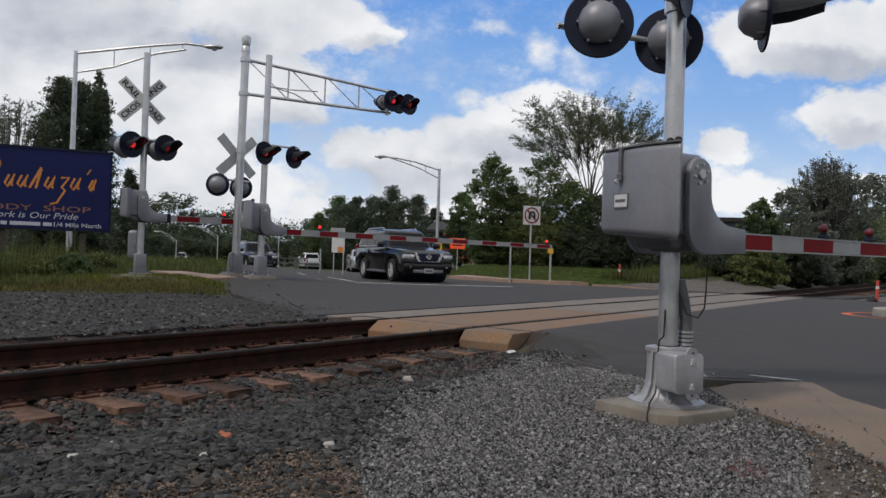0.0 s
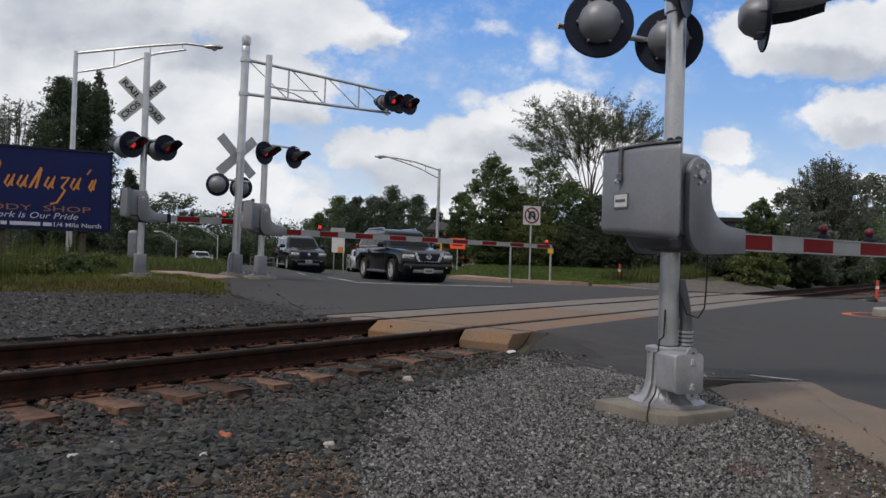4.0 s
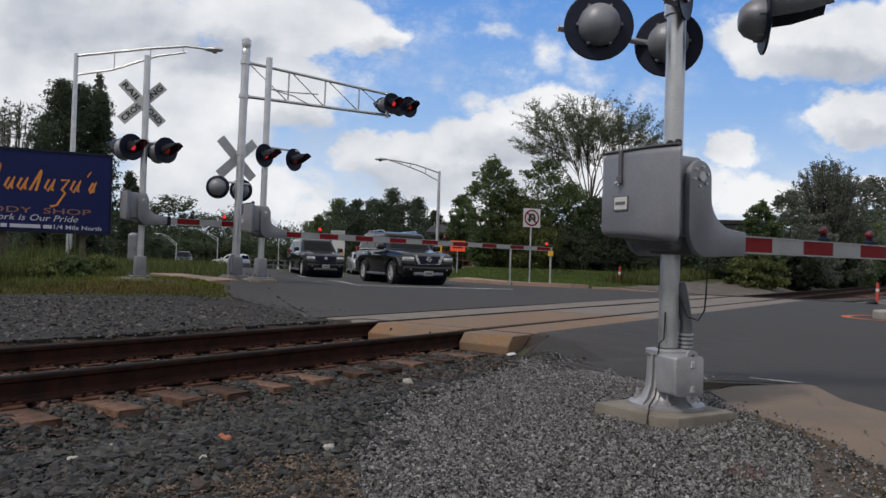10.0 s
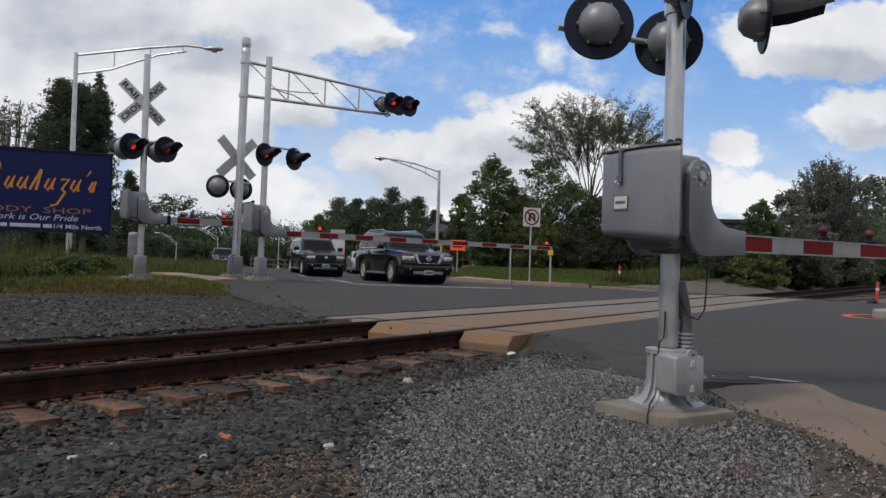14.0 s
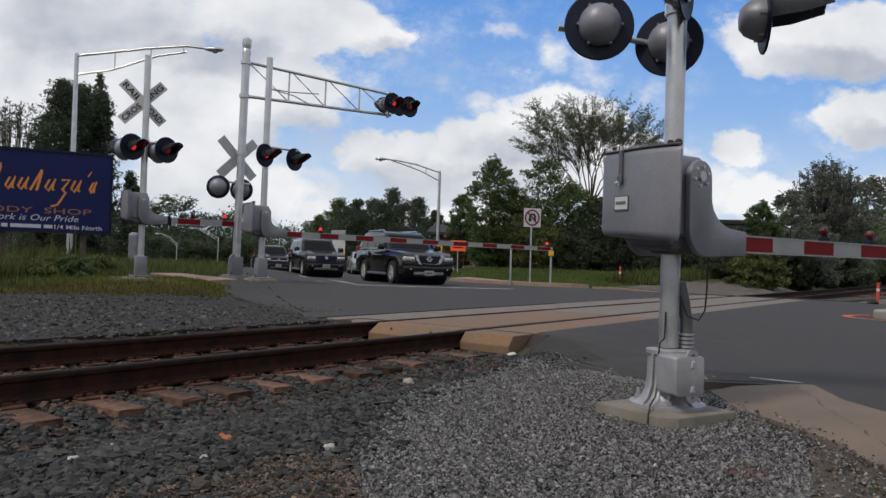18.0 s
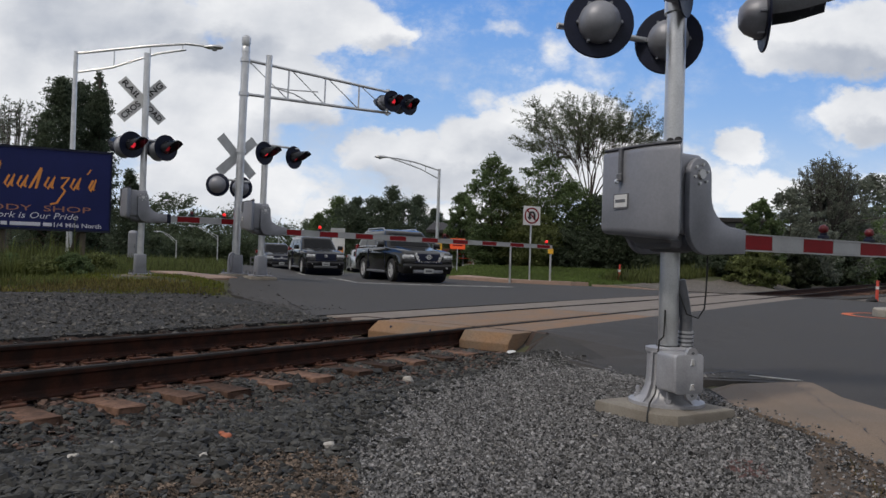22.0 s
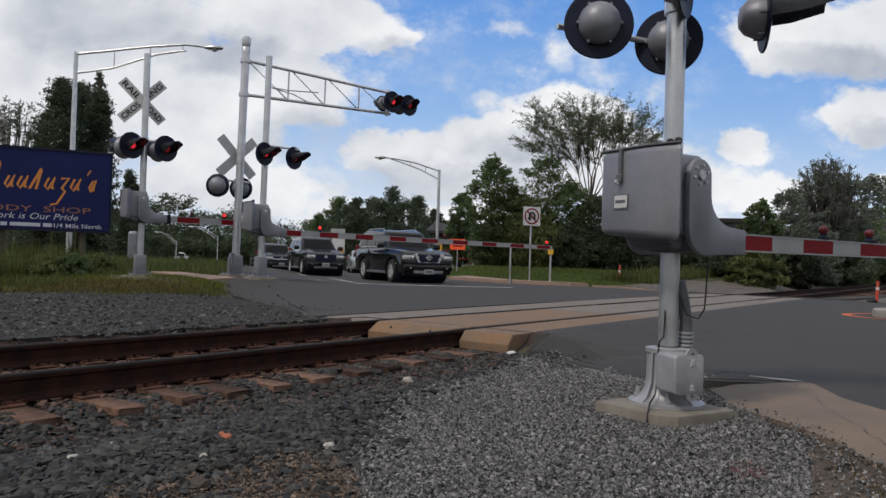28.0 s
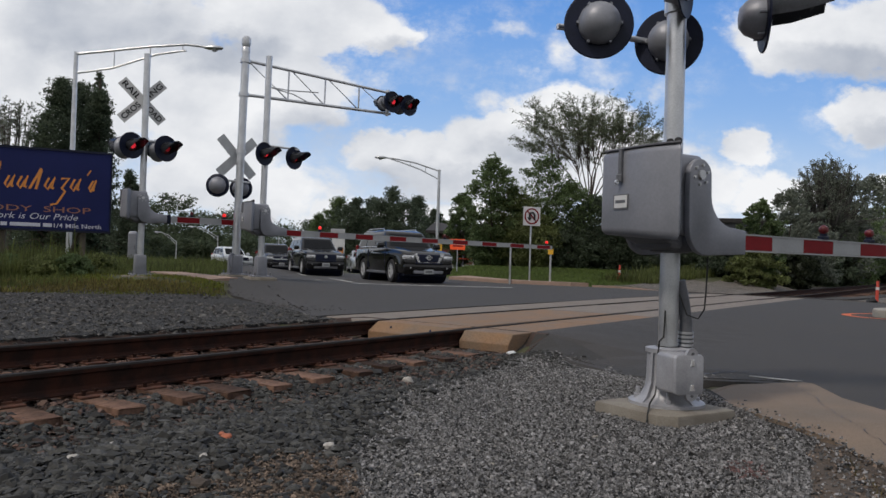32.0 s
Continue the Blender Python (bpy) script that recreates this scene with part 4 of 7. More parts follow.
def lamp_head(parent, pos, deg, lit="", disc=0.27, hood=0.30, lugs=False, bulge=0.50, wrap=(0.80, 0.62, 0.34)):
    """A flasher: black round background, domed housing behind, red lens and hood in front."""
    m = Matrix.Translation(pos) @ facing(deg)
    bm = lathe(B(), [(0.0, 0.0), (disc * 0.97, 0.0), (disc, 0.006), (disc, 0.016), (disc * 0.96, 0.012), (0.0, 0.010)], None, 32)
    back = part("background", bm, BLACK, parent, m=m, smooth=True)
    h = disc * bulge
    bm = lathe(B(), [(h, 0.0), (h, -0.05), (h * 0.94, -0.075), (h * 0.80, -0.125), (h * 0.5, -0.165), (0.0, -0.178)], None, 28)
    part("housing", bm, GREYPAINT, back, "grey cast housing", smooth=True)
    for k in range(6 if lugs else 0):
        a = k * math.pi / 3
        part("lug", rod(B(), (h * 1.03 * math.cos(a), h * 1.03 * math.sin(a), -0.002), (h * 1.03 * math.cos(a), h * 1.03 * math.sin(a), -0.05), 0.012, seg=6), GREYPAINT, back)
    bm = lathe(B(), [(h * 0.88, 0.012), (h * 0.86, 0.03), (h * 0.6, 0.05), (0.0, 0.06)], None, 24)
    part("lens", bm, LENSDARK, back, "dark red lens", smooth=True)
    if lit:
        bm = lathe(B(), [(h * 0.50, 0.046), (h * 0.46, 0.060), (h * 0.25, 0.068), (0.0, 0.070)], None, 20)
        part("lamp_glow", bm, LENSLIT if lit == "lit" else LENSDIM, back, "lit red lamp" if lit == "lit" else "fading red lamp", smooth=True)
    # hood: a half tube that slopes forward
    bm = B()
    seg = 16
    ro = h * 0.98
    rows = []
    for zz, cut in ((0.012, wrap[0]), (hood * 0.5, wrap[1]), (hood, wrap[2])):
        rows.append([bm.verts.new((ro * math.cos(a), ro * math.sin(a), zz)) for a in np.linspace(math.pi / 2 - math.pi * cut, math.pi / 2 + math.pi * cut, seg)])
    for a, b in zip(rows, rows[1:]):
        for i in range(seg - 1):
            bm.faces.new((a[i], a[i + 1], b[i + 1], b[i]))
    bmesh.ops.solidify(bm, geom=bm.faces[:], thickness=0.008)
    part("hood", bm, HOODP, back, smooth=True)
    return back


def crossbuck(parent, pos, deg, words=True, L=1.22, w=0.229, spread=45):
    m0 = Matrix.Translation(pos) @ facing(deg)
    for k, (ang, text) in enumerate(((-spread, "RAILROAD"), (spread, "CROSSING"))):
        bm = B()
        box(bm, -L / 2, L / 2, -w / 2, w / 2, -0.004 + 0.012 * k, 0.004 + 0.012 * k, 0.002, 1)
        bl = part("blade", bm, WHITEP if words else BUCKBACK, parent, "white reflective blade with black letters" if words else "bare metal back of a blade", m=m0 @ pose(0, 0, 0, 0, 0, ang))
        if words:
            half = L * 0.42
            a, b = text[:len(text) // 2], text[len(text) // 2:]
            for piece, cx in ((a, -L * 0.265), (b, L * 0.265)):
                lettering("lettering", piece, 0.175, BLACKLET, bl, pose(cx, -0.005, 0.008 + 0.012 * k), width=L * 0.40, bold=0.004)


def gate_arm(parent, p0, length, h0, h1, lamps, lead=0.0, stripe=0.41, droop=0.0, depth=0.03):
    """The striped arm along local x from p0; h0, h1: its height at root and tip; lamps: (distance, lit)."""
    x, k = 0.0, (1 if lead else 0)
    while x < length - 1e-6:
        e = min(length, x + (lead if x == 0 and lead else stripe))
        f0, f1 = x / length, e / length
        bm = B()
        a, b = h0 + (h1 - h0) * f0, h0 + (h1 - h0) * f1
        z0, z1 = -droop * x, -droop * e
        sec = [(x, z0 - a / 2), (e, z1 - b / 2), (e, z1 + b / 2), (x, z0 + a / 2)]
        slab(bm, sec, -depth / 2, depth / 2, Matrix.Translation(p0) @ pose(0, 0, 0, 90, 0, 0), bevel=0.004)
        part("arm_stripe", bm, REDP if k % 2 == 0 else GREYSHEET, parent, "red stripe" if k % 2 == 0 else "faded white stripe")
        x, k = e, k + 1
    # pale edging of the arm
    bm = B()
    for sgn in (1, -1):
        sec = [(0, sgn * h0 / 2), (length, -droop * length + sgn * h1 / 2), (length, -droop * length + sgn * (h1 / 2 + 0.012)), (0, sgn * (h0 / 2 + 0.012))]
        slab(bm, sec, -depth / 2 - 0.004, depth / 2 + 0.004, Matrix.Translation(p0) @ pose(0, 0, 0, 90, 0, 0))
    part("arm_edging", bm, GREYSHEET, parent, "pale aluminium edging")
    for d, lit in lamps:
        z = p0[2] - droop * d + (h0 + (h1 - h0) * d / length) / 2 + 0.012
        bm = B()
        box(bm, p0[0] + d - 0.045, p0[0] + d + 0.045, p0[1] - 0.03, p0[1] + 0.03, z, z + 0.03, 0.006, 1)
        la = part("arm_lamp", bm, BLACK, parent, "small red gate lamp on a black bracket")
        bm = lathe(B(), [(0.0, -0.035), (0.026, -0.03), (0.038, -0.012), (0.04, 0.0), (0.038, 0.012), (0.026, 0.03), (0.0, 0.035)], Matrix.Translation((p0[0] + d, p0[1], z + 0.085)) @ facing(-90), 16)
        part("lens", bm, LAMPLIT if lit else LAMPDIM, la, smooth=True)
        bm = rod(B(), (p0[0] + d, p0[1], z + 0.03), (p0[0] + d, p0[1], z + 0.05), 0.03, seg=10)
        part("neck", bm, BLACK, la)


def mast_base(parent, z=0.0):
    """Split base casting with flared feet, bolts and junction box."""
    bm = lathe(B(), [(0.0, z), (0.27, z), (0.27, z + 0.022), (0.23, z + 0.028), (0.185, z + 0.06), (0.158, z + 0.12), (0.148, z + 0.20), (0.145, z + 0.365), (0.158, z + 0.375), (0.158, z + 0.405), (0.085, z + 0.415)], None, 28)
    part("base_casting", bm, CASTAL, parent, "cast aluminium flared base", smooth=True)
    for k in range(4):
        a = math.pi / 4 + k * math.pi / 2
        x, y = 0.205 * math.cos(a), 0.205 * math.sin(a)
        bm = rod(B(), (x, y, z), (x, y, z + 0.11), 0.014, seg=8)
        rod(bm, (x, y, z + 0.03), (x, y, z + 0.06), 0.028, seg=6)
        part("anchor_bolt", bm, CASTAL, parent)
    for k in range(4):
        a = k * math.pi / 2
        bm = B()
        slab(bm, [(0.10, z + 0.02), (0.26, z + 0.02), (0.21, z + 0.07), (0.175, z + 0.16), (0.165, z + 0.28), (0.16, z + 0.38), (0.10, z + 0.39)], -0.012, 0.012, pose(0, 0, 0, 0, 0, math.degrees(a)) @ pose(0, 0, 0, 90, 0, 0))
        part("rib", bm, CASTAL, parent)


def box_base(parent, w, top, mat):
    """Squat boxy base casting on a wide foot plate, with anchor bolts."""
    bm = B()
    box(bm, -w * 1.75, w * 1.75, -w * 1.75, w * 1.75, 0, 0.035, 0.012, 2)
    pl = part("foot_plate", bm, mat, parent, smooth=True)
    bm = B()
    box(bm, -w, w, -w, w, 0.03, top, 0.03, 3)
    for v in bm.verts:
        f = 1.04 if v.co.z < 0.15 else 0.94
        v.co.x, v.co.y = v.co.x * f, v.co.y * f
    part("base_casting", bm, mat, parent, "squat grey cast base", smooth=True)
    for sx in (-1, 1):
        for sy in (-1, 1):
            part("anchor_bolt", rod(B(), (sx * w * 1.45, sy * w * 1.45, 0.02), (sx * w * 1.45, sy * w * 1.45, 0.10), 0.02, seg=6), GREYDARK, pl)


def rounded(plan, steps=5):
    """An outline of (x, y, radius) corners with the corners rounded off."""
    out = []
    k = len(plan)
    for i, (x, y, r) in enumerate(plan):
        p, a, b = Vector((x, y)), Vector(plan[i - 1][:2]), Vector(plan[(i + 1) % k][:2])
        q0, q1 = p + (a - p).normalized() * r, p + (b - p).normalized() * r
        for n_ in range(steps + 1):
            t = n_ / steps
            c = q0 * (1 - t) ** 2 + p * (2 * t * (1 - t)) + q1 * t ** 2
            out.append((c.x, c.y))
    return out


def mechanism(parent, z0, arm_z):
    """The gate machine's housing beside the mast, with its side arms that carry the gate."""
    plan = [(-0.405, 0.325, 0.05), (-0.44, -0.15, 0.12), (-0.385, -0.425, 0.03), (-0.29, -0.33, 0.03), (-0.20, 0.30, 0.05)]
    bm = slab(B(), rounded(plan), z0 - 0.01, z0 + 0.60, bevel=0.05, seg=4)
    for v in bm.verts:
        if v.co.z < z0 + 0.2:
            v.co.z -= 0.05 * max(0.0, min(1.0, (0.1 - v.co.y) / 0.5)) * (z0 + 0.2 - v.co.z) / 0.21
    h = part("housing", bm, GREYPAINT, parent, "grey painted gate mechanism housing", smooth=True)
    part("rear_case", slab(B(), rounded([(-0.33, 0.285, 0.04), (-0.33, -0.225, 0.04), (0.07, -0.225, 0.04), (0.07, 0.285, 0.04)]), z0 - 0.005, z0 + 0.57, bevel=0.04, seg=3), GREYPAINT, h, smooth=True)
    bm = slab(B(), rounded([(x * 0.99, y * 0.985, r) for x, y, r in plan]), z0 + 0.596, z0 + 0.611, bevel=0.004)
    part("lid_seam", bm, GREYDARK, h, "dark rim of the lid")
    for y in (-0.27, -0.34):
        part("lid_knob", lathe(B(), [(0.026, 0.0), (0.026, 0.02), (0.016, 0.034), (0.0, 0.038)], Matrix.Translation((-0.33, y, z0 + 0.608)), 12), RUBBER, h, smooth=True)
    face = Matrix.Translation((-0.4235, 0.09, 0)) @ pose(0, 0, 0, 0, 0, -4.2)

    def on_face(name, mat, parent_, boxes, label=""):
        bm = B()
        for b in boxes:
            box(bm, *b)
        bm.transform(face)
        return part(name, bm, mat, parent_, label)
    on_face("latch", GREYDARK, h, ((-0.022, 0.004, -0.016, 0.016, z0 + 0.41, z0 + 0.602, 0.005, 1), (-0.032, -0.006, -0.024, 0.024, z0 + 0.36, z0 + 0.42, 0.008, 1)), "dark steel hasp")
    bm = lathe(B(), [(0.012, -0.01), (0.018, -0.006), (0.018, 0.006), (0.012, 0.01), (0.006, 0.006), (0.006, -0.006), (0.012, -0.01)], face @ Matrix.Translation((-0.042, 0.0, z0 + 0.36)) @ pose(0, 0, 0, 90, 0, 0), 12)
    part("padlock", bm, CHROME, h)
    pl = on_face("maker_plate", WHITEP, h, ((-0.008, 0.004, -0.075, 0.062, z0 + 0.178, z0 + 0.268, 0.002, 1),), "small white maker's plate with a dark bar")
    on_face("bar", GREYDARK, pl, ((-0.011, -0.007, -0.058, 0.046, z0 + 0.212, z0 + 0.234),))
    on_face("plate_frame", GREYDARK, pl, ((-0.0075, 0.004, -0.082, 0.069, z0 + 0.168, z0 + 0.178), (-0.0075, 0.004, -0.082, 0.069, z0 + 0.268, z0 + 0.274), (-0.0075, 0.004, -0.082, -0.075, z0 + 0.178, z0 + 0.268), (-0.0075, 0.004, 0.062, 0.069, z0 + 0.178, z0 + 0.268)))
    bm = B()
    box(bm, -0.12, 0.12, -0.11, 0.11, z0 - 0.13, z0 + 0.02, 0.03, 2)
    box(bm, -0.36, -0.08, -0.20, 0.16, z0 - 0.11, z0 + 0.02, 0.04, 2)
    for v in bm.verts:
        if v.co.x < -0.2 and v.co.z < z0 - 0.04:
            v.co.x += 0.14
    part("clamp_bracket", bm, GREYDARK, parent, "dark clamp bracket round the mast", smooth=True)
    # side arms: round boss at the shaft, curving down to the gate arm
    pz = z0 + 0.42
    for y0, y1 in ((-0.285, -0.235), (0.30, 0.345)):
        prof = []
        for a in np.linspace(0, math.pi, 13):
            prof.append((-0.025 + 0.115 * math.cos(a), pz + 0.115 * math.sin(a)))
        prof += [(-0.135 + 0.185 * (1 - math.cos(a)), arm_z - 0.11 + 0.2 * (1 - math.sin(a))) for a in np.linspace(0, math.pi / 2, 7)]
        prof += [(0.48, arm_z - 0.09), (0.48, arm_z + 0.085)] + [(0.37 - 0.275 * math.cos(a), arm_z + 0.095 + 0.22 * (1 - math.sin(a))) for a in np.linspace(math.pi / 2, 0, 8)]
        bm = slab(B(), prof, -y1, -y0, pose(0, 0, 0, 90, 0, 0), bevel=0.012, seg=2)
        sa = part("gate_side_arm", bm, GREYPAINT, parent, "grey cast side arm with a round boss", smooth=True)
        for k in range(6):
            a = k * math.pi / 3 + 0.3
            p = Vector((-0.03 + 0.07 * math.cos(a), y0, pz + 0.07 * math.sin(a)))
            part("bolt", rod(B(), p + Vector((0, 0.005, 0)), p - Vector((0, 0.014, 0)), 0.011, seg=6), GALV, sa)
        part("shaft_cap", rod(B(), (-0.03, y0 + 0.005, pz), (-0.03, y0 - 0.02, pz), 0.034, seg=14), GALV, sa)
    bm = rod(B(), (-0.03, -0.24, pz), (-0.03, 0.31, pz), 0.045, seg=14)
    part("shaft", bm, GREYDARK, parent)
    bm = B()
    box(bm, 0.36, 0.50, -0.235, 0.30, arm_z - 0.075, arm_z + 0.075, 0.01, 1)
    part("arm_adapter", bm, GREYDARK, parent, "dark steel adapter that holds the gate arm")


def wedge_pad(parent, w, d, h, turn=0.0, mat=None):
    bm = B()
    box(bm, -w, w, -d, d, -h, 0, 0.03, 2)
    part("foundation", bm, mat or CONC, parent, "concrete foundation pad", m=pose(0, 0, 0, 0, 0, turn), smooth=True)


def bell(parent, z):
    bm = lathe(B(), [(0.0, 0.05), (0.11, 0.04), (0.15, 0.0), (0.155, -0.03), (0.06, -0.05), (0.0, -0.05)], Matrix.Translation((0.0, -0.12, z)) @ facing(-90), 20)
    part("bell", bm, GALV, parent, smooth=True)


def local(m, w):
    """World point w in the space of pose m."""
    return m.inverted() @ Vector(w)


def near_signal():
    m = pose(1.668, 5.63, -0.15, 0, 0, ROAD)
    sig = empty("crossing_signal", m, "grey railroad crossing signal mast with gate machine and lowered gate", "crossing signal", "crossing signals")
    bm = B()
    slab(bm, [(-0.25, -0.345), (0.345, -0.345), (0.345, 0.345), (-0.345, 0.345), (-0.345, -0.25)], -0.25, 0, bevel=0.02, seg=2)
    part("foundation", bm, PADCONC, sig, "stained concrete foundation pad", m=pose(-0.063, -0.036, 0, 0, 0, 1.0), smooth=True)
    mast_base(sig)
    bm = rod(B(), (0, 0, 0.42), (0, 0, 4.6), 0.0705, seg=24)
    part("mast", bm, GALV, sig, "galvanized steel pipe mast", smooth=True)
    bm = B()
    box(bm, -0.112, 0.112, -0.09, 0.12, -0.135, 0.135, 0.025, 3)
    jb = part("junction_box", bm, CASTAL, sig, "cast aluminium junction box", m=pose(-0.108, -0.205, 0.258, 0, 0, -11), smooth=True)
    # cover: a rounded plate with a round tab and bolt at its top and foot
    bm = B()
    out = []
    for cx, cz, a0 in ((0.088, 0.108, 0), (-0.088, 0.108, 90), (-0.088, -0.108, 180), (0.088, -0.108, 270)):
        out += [(cx + 0.03 * math.cos(radians(a0 + a)), cz + 0.03 * math.sin(radians(a0 + a))) for a in (0, 30, 60, 90)]
    slab(bm, out, 0.088, 0.118, pose(0, 0, 0, 90, 0, 0), bevel=0.008, seg=2)
    cv = part("cover", bm, CASTAL, jb, "cast cover plate", smooth=True)
    for z in (0.138, -0.138):
        part("tab", rod(B(), (0.02, -0.09, z), (0.02, -0.1165, z), 0.045, seg=24), CASTAL, cv, smooth=True)
        part("bolt", rod(B(), (0.02, -0.115, z * 1.06), (0.02, -0.126, z * 1.06), 0.010, seg=6), GREYDARK, cv)
    for z in (0.085, -0.085):
        part("lug", slab(B(), [(0.0, z - 0.025), (0.04, z - 0.025), (0.03, z + 0.02), (0.01, z + 0.02)], 0.116, 0.126, pose(0, 0, 0, 90, 0, 0), bevel=0.003), CHROME, cv)
    bm = pipe(B(), [(0.13, -0.05, 0.34), (0.13, -0.05, 0.46), (0.13, -0.05, 0.60), (0.11, -0.04, 0.74), (0.075, -0.03, 0.90)], [0.05, 0.05, 0.045, 0.045, 0.04], 14)
    part("conduit", bm, GREYDARK, sig, "grey flexible conduit", smooth=True)
    bm = B()
    for z in (0.42, 0.45, 0.48, 0.51):
        rod(bm, (0.13, -0.05, z), (0.13, -0.05, z + 0.016), 0.056, seg=14)
    part("conduit_collar", bm, GALV, sig)
    mechanism(sig, 1.23, 1.195)
    gate_arm(sig, (0.46, -0.01, 1.205), 5.2, 0.118, 0.095, [(1.41, False), (2.11, False), (5.1, False)], lead=0.275, stripe=0.42)
    # crossarms with the flashers
    bm = B()
    rod(bm, local(m, (0.80, 5.70, 2.615)), local(m, (1.75, 5.97, 2.575)), 0.024, seg=12)
    rod(bm, local(m, (1.70, 5.96, 2.578)), local(m, (1.68, 5.66, 2.60)), 0.03, seg=12)
    rod(bm, local(m, (1.60, 5.60, 3.0)), local(m, (2.24, 5.66, 2.90)), 0.03, seg=12)
    part("crossarm", bm, GALV, sig, smooth=True)
    part("crossarm_clamp", rod(B(), (0, 0, 2.86), (0, 0, 2.95), 0.09, seg=20), GALV, sig, smooth=True)
    part("crossarm_clamp", rod(B(), (0, 0, 2.96), (0, 0, 3.1), 0.095, seg=20), GALV, sig, smooth=True)
    for w, deg, lit, disc in (((1.087, 5.58, 2.605), 86, "", 0.254), ((1.672, 5.84, 2.568), 70, "", 0.254), ((1.655, 5.44, 2.88), -30, "lit", 0.254), ((2.30, 5.62, 2.70), -12, "", 0.254)):
        lamp_head(sig, local(m, w), deg - ROAD, lit, disc, hood=0.45, lugs=True, bulge=0.60, wrap=(0.56, 0.50, 0.36))
    # loose black cables
    bm = pipe(B(), [(0.165, -0.2, 1.10), (0.165, -0.2, 0.95), (0.158, -0.2, 0.82), (0.145, -0.2, 0.70), (0.105, -0.18, 0.63), (0.055, -0.12, 0.655), (0.03, -0.07, 0.80)], 0.006, 8)
    part("loose_cable", bm, CABLE, sig, "black cable hanging in a loop", smooth=True)
    bm = pipe(B(), [(-0.07, -0.03, 0.68), (-0.085, -0.04, 0.56), (-0.10, -0.05, 0.49), (-0.165, -0.07, 0.465), (-0.175, -0.07, 0.38), (-0.172, -0.07, 0.2), (-0.21, -0.085, 0.09), (-0.29, -0.11, 0.035), (-0.35, -0.16, 0.012), (-0.40, -0.2, 0.0), (-0.43, -0.22, -0.08)], 0.006, 8)
    part("ground_cable", bm, CABLE, sig, "black cable down the mast base", smooth=True)


near_signal()


def far_left_signal():
    m = pose(-6.70, 17.0, 0.29, 0, 0, ROAD)
    sig = empty("crossing_signal", m, "galvanized crossing signal with lettered crossbuck, two red flashers and short gate", "crossing signal", "crossing signals")
    wedge_pad(sig, 0.34, 0.34, 0.3, -20, mat=PADCONC)
    box_base(sig, 0.122, 0.46, GREYPAINT)
    part("mast", rod(B(), (0, 0, 0.4), (0.0, 0, 4.92), 0.0705, seg=20), GALV, sig, "galvanized steel pipe mast", smooth=True)
    mechanism(sig, 1.28, 1.27)
    part("arm_clamp", box(B(), 0.47, 0.61, -0.09, 0.09, 1.17, 1.37, 0.015, 1), BLACK, sig, "black clamp at the root of the gate arm")
    gate_arm(sig, (0.60, -0.01, 1.27), 1.76, 0.125, 0.12, [(0.48, False), (1.22, True)], lead=0.16, stripe=0.50)
    crossbuck(sig, (-0.06, 0.10, 3.87), -90 - 10)
    bm = rod(B(), (-0.34, -0.06, 2.98), (0.42, -0.06, 2.98), 0.028, seg=12)
    part("crossarm", bm, GALV, sig, smooth=True)
    part("crossarm_clamp", rod(B(), (0, 0, 2.9), (0, 0, 3.05), 0.095, seg=18), GALV, sig, smooth=True)
    for x, lit in ((-0.30, "lit"), (0.42, "dim")):
        lamp_head(sig, (x, -0.20, 2.83), -68, lit, 0.29, hood=0.46)
        lamp_head(sig, (x - 0.11, 0.06, 2.80), 112, "", 0.25, bulge=0.97)


far_left_signal()


